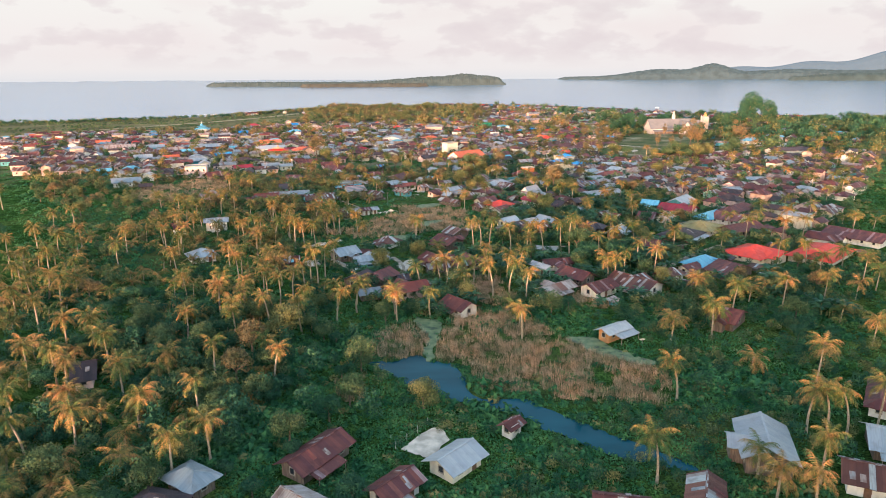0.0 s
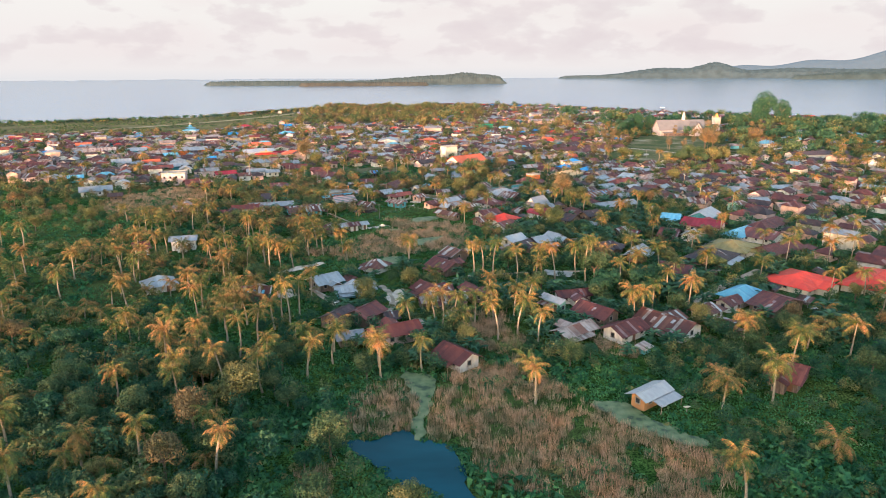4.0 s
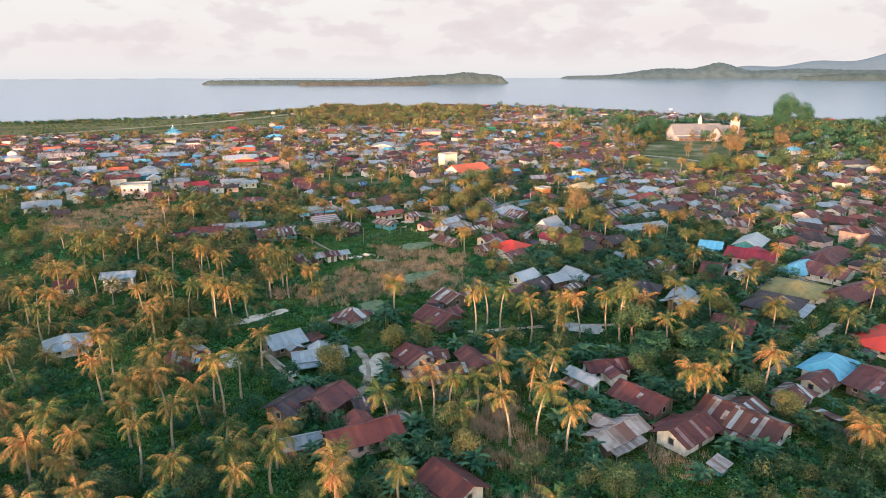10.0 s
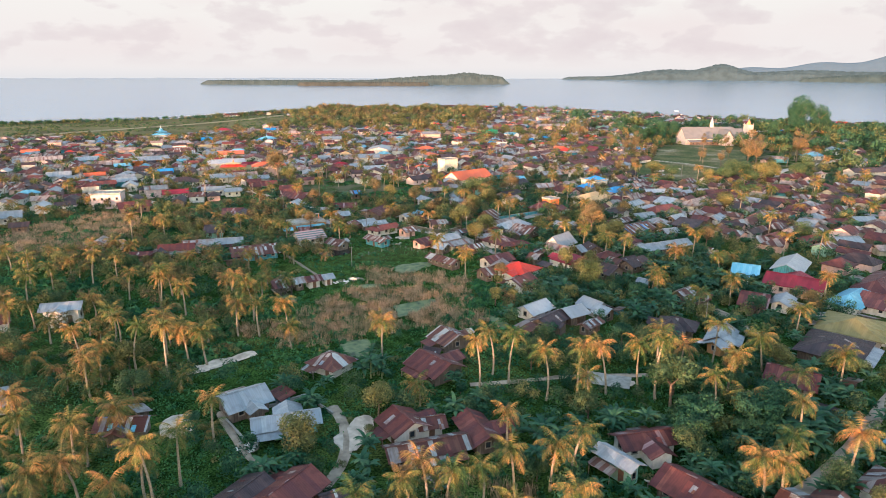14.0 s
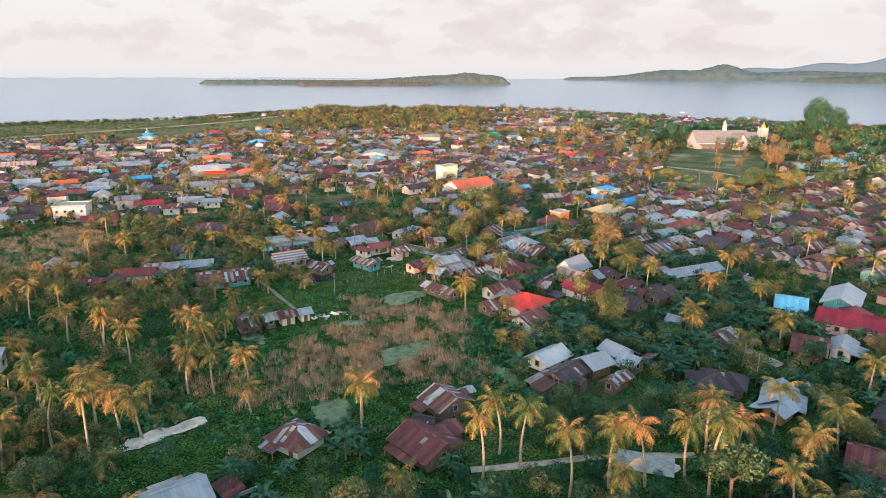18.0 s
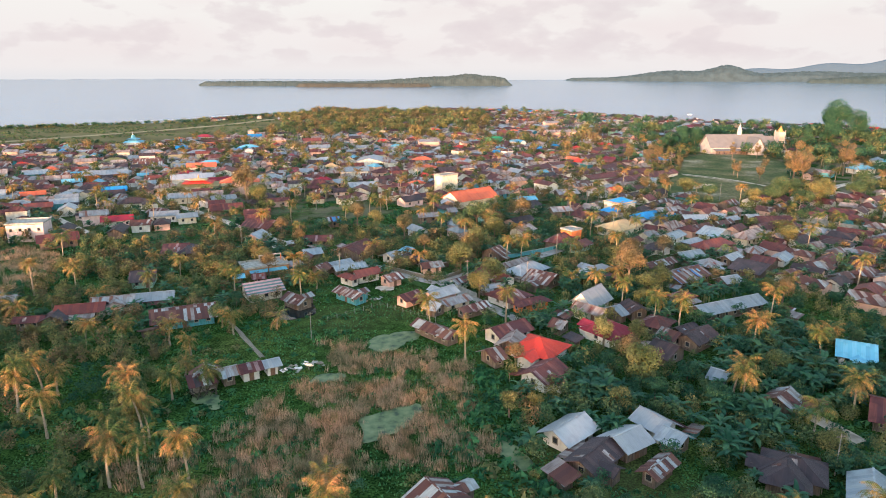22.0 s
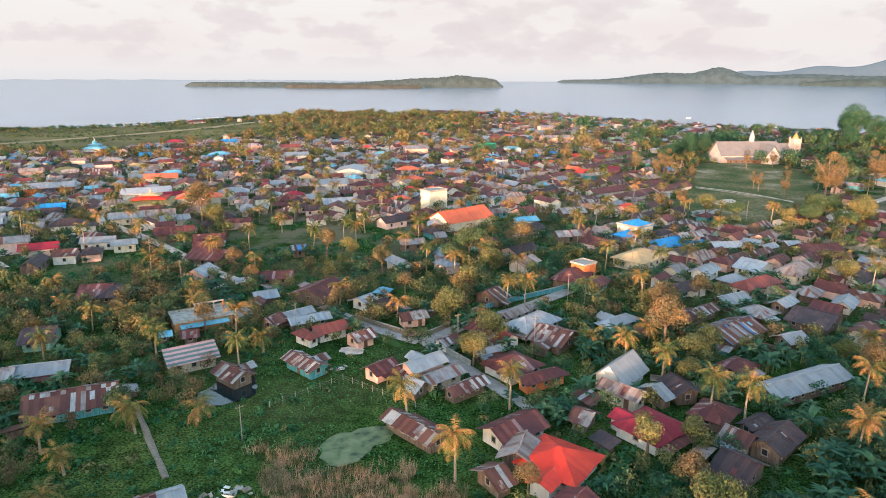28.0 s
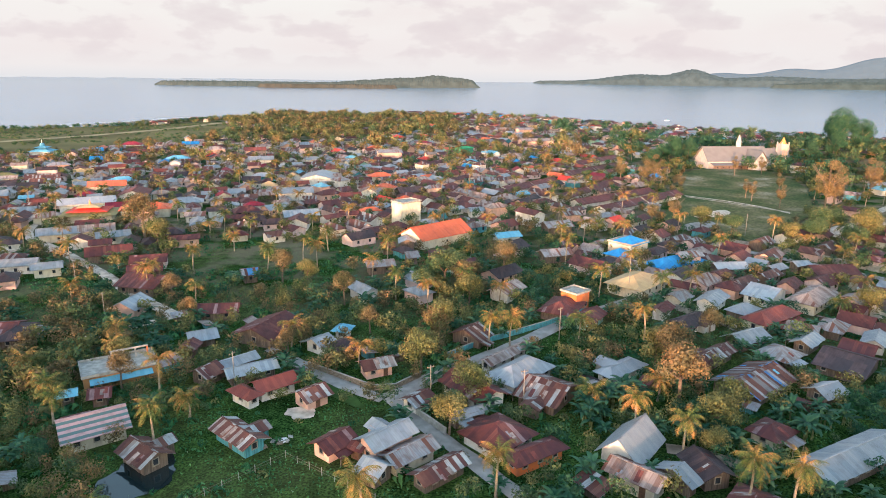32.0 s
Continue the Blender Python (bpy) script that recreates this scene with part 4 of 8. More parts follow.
house(-20.5, 71.9, -35, 10.0, 7.2, 2.4, "pale", "plank", 0, 2)
house(-9.2, 77.3, 50, 8.0, 5.5, 2.5, "rust", "white", 0, 2)
house(-0.5, 84.3, 48, 8.3, 6.5, 2.4, "white", "cream", 0, 2)
house(8.9, 94.0, 47, 4.4, 3.2, 2.4, "rust", "white", 0, 2)
house(21.9, 73.9, -11, 8.0, 3.2, 2.5, "rust", "plank", 0, 2)
house(33.9, 75.7, 67, 7.2, 5.4, 2.5, "rustp", "white", 0, 2)
house(47.4, 87.3, 73, 12.2, 8.2, 3.2, "white", "plank", 0, 2)
house(58.5, 79.8, -26, 6.8, 7.8, 2.5, "rustp", "white", 0, 2)
house(76.0, 103.7, 55, 13.2, 4.7, 2.5, "rust", "white", 1, 2)
house(67.0, 89.3, -23, 5.2, 9.2, 2.5, "zinc", "plank", 0, 2)
house(-72.8, 114.1, 24, 4.8, 10.1, 2.5, "dark", "pink", 0, 2)
house(-81.5, 200.5, 33, 9.2, 8.5, 2.5, "zinc", "white", 1, 2)
house(-103.9, 238.6, 32, 5.6, 7.6, 2.8, "rust", "white", 0, 1)
house(35.9, 135.0, 37, 8.5, 4.6, 2.7, "white", "ochre", 0, 2)
house(65.3, 143.4, -41, 7.1, 10.5, 2.5, "rust", "plank", 0, 2)
house(1.3, 151.6, -50, 9.2, 6.9, 2.5, "rust", "white", 0, 2)
house(-6.2, 193.8, -56, 7.3, 7.4, 2.7, "rust", "white", 0, 2)
house(-1.9, 194.4, 16, 5.3, 4.7, 2.5, "rustp", "white", 0, 2)
house(6.0, 192.3, -69, 9.8, 5.6, 2.5, "rust", "plank", 0, 2)
house(-2.1, 187.0, 19, 13.5, 5.5, 2.5, "rustp", "plank", 0, 2)
house(26.3, 183.0, -53, 7.6, 3.8, 3.4, "zinc", "mint", 0, 2)
house(32.2, 189.8, 15, 10.2, 5.6, 2.5, "rust", "white", 0, 2)
house(35.5, 176.5, -50, 10.3, 7.5, 2.5, "rust", "plank", 0, 2)
house(27.9, 165.1, 37, 11.2, 5.9, 2.5, "pale", "plank", 0, 2)
house(39.5, 165.7, 38, 10.3, 7.0, 2.5, "rust", "white", 0, 2)
house(50.3, 169.0, -50, 14.0, 9.6, 2.5, "rustp", "white", 0, 2)
house(63.0, 178.2, 37, 8.5, 6.1, 2.5, "rustp", "white", 1, 2)
house(76.5, 189.9, 39, 12.4, 8.1, 2.6, "sky", "white", 1, 2)
house(82.1, 182.7, -59, 8.2, 14.0, 2.5, "rust", "plank", 0, 2)
house(70.6, 183.6, 37, 7.5, 5.5, 2.5, "rust", "white", 0, 2)
house(98.1, 202.1, 36, 17.5, 14.0, 2.4, "red", "cream", 1, 2)
house(119.6, 201.1, 43, 24.0, 14.0, 2.4, "red", "cream", 1, 1)
house(144.3, 222.7, -51, 20.1, 14.0, 2.5, "rust", "white", 0, 1)
house(66.7, 211.6, -35, 9.4, 9.1, 2.5, "rust", "white", 0, 2)
house(83.4, 226.9, 48, 16.0, 12.5, 2.5, "dark", "plank", 1, 2)
house(94.4, 238.2, 49, 15.3, 14.0, 2.6, "olive", "white", 1, 2)
house(106.1, 257.6, 39, 16.5, 8.6, 2.4, "sky", "white", 1, 1)
house(122.1, 271.0, 42, 23.3, 9.7, 2.5, "rust", "white", 1, 1)
house(112.2, 253.7, -47, 12.0, 14.0, 2.5, "rust", "white", 0, 1)
house(96.2, 268.1, -37, 15.1, 10.8, 3.2, "crimson", "pink", 0, 2)
house(102.5, 283.1, 53, 15.8, 8.8, 3.7, "white", "teal", 0, 1)
house(88.7, 281.7, -28, 7.7, 9.9, 2.5, "sky", "white", 0, 2)
house(86.5, 255.4, 53, 9.2, 5.5, 2.4, "zinc", "white", 0, 2)
house(79.6, 255.7, -32, 7.2, 11.6, 2.5, "rust", "plank", 0, 2)
house(22.4, 249.1, 44, 8.9, 6.6, 2.4, "white", "white", 0, 2)
house(37.3, 251.5, -56, 6.9, 5.8, 2.6, "white", "white", 0, 2)
house(31.0, 246.0, 35, 6.7, 6.5, 2.7, "white", "plank", 0, 2)
house(39.0, 246.7, -52, 4.6, 5.5, 2.5, "zinc", "plank", 0, 2)
house(25.0, 241.4, 48, 9.4, 6.1, 2.5, "dark", "plank", 0, 2)
house(33.9, 238.7, 44, 7.2, 3.7, 2.5, "rustp", "plank", 0, 2)
house(54.1, 239.1, -29, 9.1, 7.4, 2.5, "dark", "plank", 1, 2)
house(62.8, 260.1, 43, 6.6, 5.8, 2.5, "rustp", "plank", 0, 2)
house(67.8, 258.6, -32, 4.0, 4.1, 2.4, "rust", "plank", 0, 2)
house(55.2, 269.3, -42, 3.8, 5.5, 2.5, "zinc", "ochre", 0, 2)
house(21.2, 270.2, 50, 9.2, 7.2, 2.5, "rust", "white", 0, 2)
house(22.0, 283.2, -37, 10.7, 10.4, 2.5, "red", "white", 1, 2)
house(16.5, 285.4, 69, 7.1, 6.5, 2.5, "pale", "plank", 0, 2)
house(39.1, 292.7, 37, 10.0, 9.5, 2.7, "crimson", "white", 1, 2)
house(-0.4, 292.5, -45, 12.8, 5.0, 2.4, "rustp", "plank", 0, 2)
house(-44.9, 269.4, -63, 4.1, 6.2, 2.4, "rustp", "plank", 0, 2)
house(-40.6, 269.2, 32, 3.9, 4.6, 2.7, "zincr", "plank", 0, 2)
house(-37.0, 271.4, 32, 4.9, 4.7, 2.6, "rust", "white", 0, 2)
house(-33.4, 273.7, 32, 3.8, 4.4, 2.5, "zinc", "white", 0, 2)


def stilt_ruin(x, y, deg):
    """A collapsing lean-to on stilts at the water's edge."""
    rng = random.Random(77)
    g = thing("stilt_shed", "collapsing rusty shed on dark stilts above green water", "shed", pose(x, y, 0, 0, 0, deg))
    shared("deck", boxmesh("deck", 4.6, 4.2, 0.14, M_WOOD, 0.02), g, pose(0, 0, 1.0, 2, -3, 0))
    post = boxmesh("stilt", 0.14, 0.14, 2.6, M_DARKWOOD, 0.02)
    for i in range(4):
        for j in range(3):
            shared("stilt", post, g, pose(-2.1 + 1.4 * i + rng.uniform(-0.2, 0.2), -1.9 + 1.9 * j, 0.75, rng.uniform(-6, 6), rng.uniform(-6, 6), 0))
    plank = boxmesh("plank", 0.2, 0.05, 3.2, M_DARKWOOD, 0.01)
    for i in range(9):
        shared("plank", plank, g, pose(-2.0 + 0.5 * i, -2.5 + rng.uniform(-0.5, 0.4), 0.9, rng.uniform(-55, 30), rng.uniform(-50, 50), rng.uniform(0, 90)))
    for i, k in enumerate(("rust", "dark", "rustp", "zincr", "rust")):
        shared("roof_sheet", slope_mesh(1.15, 3.6, 0.7, 0, rng, 0.6, ROOF[k]), g, pose(-2.1 + 1.05 * i, -2.0 - rng.uniform(0, 0.6), 2.1 + rng.uniform(-0.3, 0.2), 12 + rng.uniform(-8, 8), rng.uniform(-9, 9), rng.uniform(-7, 7)))
    shared("wall", boxmesh("wall", 4.3, 0.1, 1.2, WALL["plank"], 0.01), g, pose(0, 1.7, 1.6))


stilt_ruin(-44.4, 265.6, 32)
house(-62.3, 301.7, 24, 15.3, 10.6, 2.4, "rustp", "teal", 0, 2)
house(-48.4, 320.6, 33, 10.4, 9.5, 2.8, "stripe", "cream", 0, 2)
house(-36.8, 312.5, -39, 8.0, 5.7, 2.4, "rustp", "plank", 0, 2)
house(-23.7, 317.7, -43, 10.3, 5.3, 2.5, "rustp", "teal", 0, 2)
house(-58.5, 331.9, 26, 3.8, 3.2, 2.4, "sky", "plank", 0, 2)
house(-52.6, 332.2, 18, 4.2, 4.8, 2.4, "rust", "plank", 0, 2)
house(-36.1, 340.9, 59, 5.3, 5.9, 2.4, "rustp", "plank", 0, 2)
house(-31.9, 345.3, 42, 9.5, 4.5, 2.6, "zinc", "plank", 0, 2)
house(-27.8, 341.8, 30, 10.4, 5.2, 2.6, "zinc", "plank", 0, 2)
house(-26.3, 331.7, -40, 6.9, 3.9, 2.7, "redrust", "white", 1, 2)
house(-21.9, 335.4, 37, 8.4, 5.6, 2.7, "redrust", "white", 0, 2)
house(-14.2, 331.3, 43, 6.1, 5.9, 2.5, "rustp", "salmon", 0, 2)
house(-42.9, 359.3, 28, 6.6, 6.1, 2.4, "zinc", "plank", 0, 2)
house(-43.7, 353.1, 88, 5.7, 4.2, 2.4, "rust", "plank", 0, 2)
house(-16.0, 355.2, 52, 5.2, 6.7, 2.5, "zinc", "white", 0, 2)
house(-11.9, 363.1, 72, 4.9, 4.3, 2.6, "sky", "white", 1, 2)
house(-10.6, 353.6, -39, 6.9, 6.0, 2.4, "dark", "plank", 1, 2)
house(-3.1, 343.6, 24, 7.2, 5.5, 2.7, "rustp", "salmon", 0, 2)
house(17.4, 359.5, 54, 6.3, 8.8, 2.5, "rustp", "plank", 0, 2)
house(0.4, 314.4, 42, 9.3, 5.5, 3.8, "zinc", "salmon", 0, 2)
house(3.9, 311.7, 40, 9.2, 5.2, 2.7, "zincr", "cream", 0, 2)
house(-1.0, 307.4, -37, 4.8, 5.4, 2.5, "zinc", "plank", 0, 2)
house(-8.1, 315.0, 47, 6.8, 5.4, 2.5, "rust", "salmon", 0, 2)
house(-3.8, 313.7, -37, 3.2, 3.2, 2.4, "rust", "plank", 0, 2)
house(8.5, 307.3, 40, 9.5, 4.4, 2.4, "rustp", "plank", 0, 2)
house(18.5, 317.0, 40, 10.0, 9.4, 2.6, "rust", "white", 1, 2)
house(23.6, 311.3, 30, 10.8, 4.5, 2.7, "rust", "orange", 1, 2)
house(13.8, 323.9, 29, 7.5, 3.2, 2.4, "zinc", "plank", 0, 2)
house(15.7, 333.0, -54, 12.6, 7.3, 2.7, "rust", "white", 0, 2)
house(5.3, 329.2, 45, 5.9, 4.8, 2.4, "rustp", "white", 0, 2)
house(23.5, 348.2, 44, 13.8, 4.0, 2.5, "pale", "white", 0, 2)
house(25.7, 340.1, 44, 14.0, 8.0, 2.7, "zinc", "white", 1, 2)
house(25.9, 336.3, -36, 3.2, 5.5, 2.4, "white", "white", 0, 2)
house(29.7, 332.0, -38, 9.0, 11.4, 2.5, "rustp", "plank", 0, 2)
house(46.5, 341.7, 36, 11.9, 5.2, 2.4, "white", "white", 1, 2)
house(39.3, 313.1, 49, 10.7, 7.6, 2.4, "white", "white", 0, 2, 3.4)
house(37.5, 304.7, -44, 8.9, 5.4, 3.0, "pale", "cream", 0, 2)
house(43.7, 304.9, 35, 3.2, 6.9, 2.5, "zinc", "plank", 0, 2)
house(48.9, 306.9, -79, 7.4, 5.8, 2.7, "dark", "plank", 0, 2)
house(72.8, 308.9, 26, 22.0, 6.9, 2.8, "zinc", "plank", 0, 2)
house(64.4, 317.0, 34, 7.1, 5.9, 2.6, "rust", "cream", 1, 2)
house(70.8, 335.7, 35, 15.1, 10.5, 2.5, "rustb", "plank", 0, 2)
house(82.3, 331.0, 24, 6.8, 5.7, 2.5, "white", "plank", 0, 2)
house(83.1, 348.4, 32, 8.6, 7.5, 2.5, "zincr", "plank", 1, 2)
house(80.1, 357.2, 27, 10.3, 6.3, 2.5, "zinc", "plank", 0, 2)
house(95.1, 343.8, -49, 10.1, 13.7, 2.5, "dark", "plank", 0, 2)
house(101.1, 349.4, -46, 7.0, 9.9, 2.5, "rust", "plank", 0, 1)
house(92.2, 369.2, 32, 16.7, 7.1, 3.2, "redrust", "cream", 1, 2)
house(109.0, 355.1, 49, 9.3, 5.6, 2.5, "zinc", "white", 0, 1)
house(72.5, 368.4, 34, 11.3, 6.5, 2.5, "dark", "white", 1, 2)
house(67.4, 347.1, 38, 14.2, 5.0, 2.5, "rustp", "plank", 0, 2)
house(68.0, 397.0, 44, 17.3, 11.9, 3.4, "ochre", "cream", 1, 1)
house(100.7, 388.0, -50, 8.4, 13.1, 2.8, "zinc", "white", 0, 1)
house(111.6, 383.7, 40, 18.2, 8.3, 3.2, "pale", "cream", 1, 1)
house(-70.1, 397.7, -14, 12.6, 12.5, 3.0, "rust", "plank", 0, 1)
house(-44.0, 375.8, 5, 10.5, 6.4, 2.7, "rust", "plank", 0, 1)
house(-28.8, 363.3, 66, 13.3, 10.5, 2.7, "rust", "plank", 0, 2)
house(-66.8, 379.3, 79, 8.6, 7.8, 2.7, "zinc", "salmon", 0, 1)
house(-84.4, 361.2, -82, 11.1, 5.8, 2.7, "dark", "plank", 1, 2)
house(29.8, 390.7, 51, 10.3, 7.2, 3.0, "pale", "white", 0, 1)
house(42.2, 377.4, 59, 13.2, 9.1, 2.7, "rust", "plank", 1, 1)
house(47.2, 370.2, 53, 10.0, 6.2, 2.7, "rust", "mint", 0, 2)
house(67.4, 375.5, 51, 7.7, 4.6, 2.7, "rust", "white", 0, 1)
house(83.2, 382.3, 47, 11.1, 6.3, 3.0, "zinc", "white", 0, 1)
house(104.0, 363.1, 45, 8.7, 6.1, 2.7, "zincr", "plank", 1, 1)
house(92.7, 354.6, 40, 8.4, 5.0, 2.7, "zinc", "plank", 0, 2)
house(-35.1, 201.7, 39, 8.5, 8.1, 2.7, "zinc", "plank", 0, 2)
house(-25.8, 194.7, 19, 11.5, 5.5, 2.5, "zinc", "teal", 0, 2)
house(-22.4, 218.3, -34, 8.0, 7.5, 2.4, "rustp", "white", 1, 2)
house(1.5, 230.3, -54, 7.3, 8.0, 2.5, "rustp", "plank", 0, 2)
house(-1.5, 216.4, -48, 9.9, 8.7, 2.5, "rust", "plank", 0, 2)
house(-2.1, 222.4, -22, 4.1, 4.7, 2.4, "dark", "plank", 0, 2)
house(-52.2, 193.4, 5, 8.7, 5.4, 2.4, "rustb", "plank", 0, 2)
house(52.1, 289.1, -50, 5.3, 5.6, 2.7, "rustp", "cream", 0, 2)
house(57.8, 288.6, 42, 9.8, 6.2, 2.7, "dark", "plank", 0, 2)
house(48.6, 281.0, -50, 6.1, 8.5, 2.5, "dark", "plank", 0, 2)
house(57.2, 294.4, 34, 6.8, 3.2, 2.5, "dark", "plank", 0, 2)
house(51.7, 297.9, 47, 8.2, 6.8, 2.5, "rust", "plank", 1, 2)
house(-85.3, 330.9, 15, 7.3, 10.1, 2.5, "dark", "mint", 0, 2)
house(-88.6, 362.2, 11, 8.6, 13.6, 2.4, "rust", "plank", 0, 2)
house(16.0, 292.1, 38, 10.6, 7.2, 2.6, "rust", "white", 0, 2)
house(11.7, 278.7, 35, 4.0, 6.7, 2.4, "rustp", "plank", 0, 2)
house(28.6, 296.2, -38, 4.1, 6.0, 2.4, "rustp", "plank", 0, 2)
house(107.6, 234.1, 32, 18.8, 9.6, 2.7, "rust", "plank", 0, 1)
house(61.6, 232.4, 59, 10.0, 6.2, 2.4, "zinc", "plank", 0, 2)
house(52.4, 237.7, 61, 9.0, 6.8, 2.5, "dark", "plank", 1, 2)
house(59.4, 227.9, 38, 6.2, 4.9, 2.5, "zinc", "ochre", 0, 2)
house(-213.3, 625.2, 31, 12.9, 8.0, 4.9, "zincr", "salmon", 1, 1)
house(-195.7, 576.3, 22, 16.9, 10.5, 4.2, "rustp", "white", 0, 1)
house(-207.7, 564.6, 28, 8.5, 5.5, 3.4, "dark", "plank", 0, 1)
house(-192.5, 556.8, 26, 9.7, 6.0, 3.4, "dark", "plank", 0, 1)
house(-168.4, 575.1, 20, 7.9, 5.5, 3.4, "zinc", "white", 0, 1)
house(-153.8, 575.4, 29, 14.6, 9.1, 3.4, "sky", "white", 1, 1)
house(-152.4, 555.5, 20, 17.9, 11, 4.2, "orange", "cream", 0, 1)
house(-129.1, 532.9, 102, 16.6, 13.3, 4.2, "redrust", "white", 0, 1)
house(-118.9, 536.9, 21, 9.2, 5.7, 3.4, "pale", "cream", 1, 1)
house(-140.2, 509.0, 27, 23.1, 11, 4.2, "white", "white", 0, 1)
house(-124.1, 503.9, 19, 10.9, 6.7, 3.4, "crimson", "pink", 0, 1)
house(-143.1, 482.5, 25, 11.5, 7.2, 3.4, "pale", "cream", 1, 1)
house(-109.9, 496.9, 18, 20.6, 11, 4.2, "orange", "cream", 1, 1)
house(-99.5, 515.6, 17, 15.2, 9.4, 3.4, "zinc", "cream", 1, 1)
house(-80.2, 496.0, 23, 8.3, 5.5, 3.4, "dark", "white", 0, 1)
house(-77.0, 508.0, 14, 6.5, 5.5, 3.4, "white", "white", 1, 1)
house(-123.9, 454.3, 25, 14.0, 8.7, 3.4, "zinc", "cream", 0, 1)
house(-112.5, 459.0, 23, 12.4, 7.7, 3.4, "pale", "cream", 0, 1)
house(-103.4, 451.5, 28, 11.6, 7.2, 3.1, "zinc", "cream", 0, 1)
house(-102.5, 440.0, 21, 7.4, 5.5, 3.1, "rust", "pink", 0, 1)
house(-94.4, 428.4, 25, 14.1, 8.8, 3.1, "rust", "plank", 0, 1)
house(-75.1, 408.8, 18, 9.9, 6.2, 3.1, "rust", "plank", 0, 1)
house(-104.7, 411.2, 26, 8.6, 5.5, 3.1, "zinc", "cream", 0, 1)
house(-132.4, 439.6, 28, 7.4, 5.5, 3.1, "dark", "white", 1, 1)
house(-157.1, 668.8, 24, 15.5, 9.6, 3.4, "sky", "white", 1, 1)
house(-159.1, 703.4, 17, 15.1, 9.3, 3.4, "redrust", "salmon", 0, 1)
house(-146.2, 714.8, 19, 15.4, 9.6, 4.9, "pale", "salmon", 1, 1)
house(-134.0, 725.6, 23, 12.5, 7.7, 3.4, "pale", "cream", 1, 1)
house(-117.0, 716.9, 20, 16.3, 10.1, 4.2, "redrust", "salmon", 0, 1)
house(-131.3, 672.3, 102, 13.9, 11.1, 3.4, "redrust", "white", 0, 1)
house(-117.4, 669.1, 96, 17.4, 13.9, 4.2, "redrust", "white", 0, 1)
house(-99.5, 660.8, 15, 16.7, 10.4, 4.2, "zinc", "white", 0, 1)
house(-184.5, 634.8, 28, 15.6, 9.7, 3.4, "zinc", "white", 1, 1)
house(-188.6, 530.3, 33, 5.1, 5.5, 3.4, "white", "pink", 0, 1)
house(-217.1, 581.0, 23, 9.5, 5.9, 3.4, "pale", "white", 0, 1)
house(-173.9, 522.4, 24, 6.5, 5.5, 3.4, "sky", "teal", 0, 1)
house(-162.5, 512.2, 31, 6.8, 5.5, 3.4, "redrust", "white", 0, 1)
house(-172.7, 549.3, 104, 6.1, 4.9, 3.4, "orange", "cream", 0, 1)
house(-159.1, 493.7, 22, 10.4, 6.5, 3.4, "zinc", "white", 0, 1)
house(-82.8, 595.5, 23, 13.7, 8.5, 3.4, "white", "teal", 1, 1)
house(-50.5, 590.3, 89, 23.4, 18.7, 4.2, "white", "white", 0, 1)
house(-40.0, 587.6, 16, 4.6, 5.5, 4.9, "pale", "pink", 0, 1)
house(-56.1, 568.2, 18, 6.7, 5.5, 3.4, "redrust", "salmon", 0, 1)
house(-54.7, 538.2, 14, 17.5, 10.8, 4.2, "zinc", "white", 0, 1)
house(-67.4, 533.8, 22, 8.9, 5.5, 3.4, "pale", "plank", 0, 1)
house(-67.4, 508.3, 16, 9.4, 5.8, 3.4, "crimson", "white", 1, 1)
house(-66.6, 669.9, 18, 11.9, 7.4, 3.4, "zinc", "white", 0, 1)
house(-40.9, 679.7, 11, 9.9, 6.2, 3.4, "sky", "white", 1, 1)
house(-29.0, 748.2, 15, 12.3, 7.6, 3.4, "orange", "white", 1, 1)
house(-15.5, 696.3, 13, 18.2, 11, 5.7, "zincr", "salmon", 0, 1)
house(-0.5, 747.3, 91, 9.8, 7.9, 3.4, "redrust", "salmon", 0, 1)
house(14.1, 691.9, 29, 8.7, 5.5, 4.9, "pale", "salmon", 0, 1)
house(-16.6, 598.5, 18, 14.5, 9.0, 3.4, "orange", "cream", 1, 1)
house(-3.7, 579.2, 16, 9.0, 5.6, 3.4, "orange", "white", 1, 1)
house(7.6, 584.3, 26, 11.6, 7.2, 3.4, "pale", "white", 1, 1)
house(13.2, 548.4, 19, 9.4, 5.8, 4.9, "zincr", "salmon", 1, 1)
house(-27.3, 532.4, 20, 10.5, 6.5, 3.4, "redrust", "cream", 0, 1)
house(-18.8, 546.3, 87, 12.9, 10.3, 3.4, "pale", "white", 0, 1)
house(1.4, 546.4, 23, 14.2, 8.8, 3.4, "dark", "plank", 0, 1)
house(23.0, 605.9, 26, 12.9, 8.0, 3.4, "redrust", "salmon", 0, 1)
house(-15.1, 497.5, 18, 9.4, 5.8, 3.4, "orange", "white", 1, 1)
house(-41.9, 475.0, 92, 12.2, 9.8, 3.4, "rust", "white", 0, 1)
house(-43.2, 487.6, 19, 14.8, 9.2, 3.4, "zinc", "plank", 0, 1)
house(1.5, 444.3, 94, 7.9, 6.3, 3.1, "zinc", "plank", 0, 1)
house(-5.0, 437.2, 8, 5.2, 5.5, 3.1, "rust", "plank", 0, 1)
house(-6.4, 414.5, 15, 9.2, 5.7, 3.1, "zincr", "plank", 0, 1)
house(3.1, 424.3, 23, 4.6, 5.5, 3.1, "zincr", "plank", 0, 1)
house(11.6, 426.9, 25, 6.6, 5.5, 3.1, "dark", "plank", 0, 1)
house(-43.8, 405.5, 24, 5.4, 5.5, 3.1, "rustb", "plank", 0, 1)
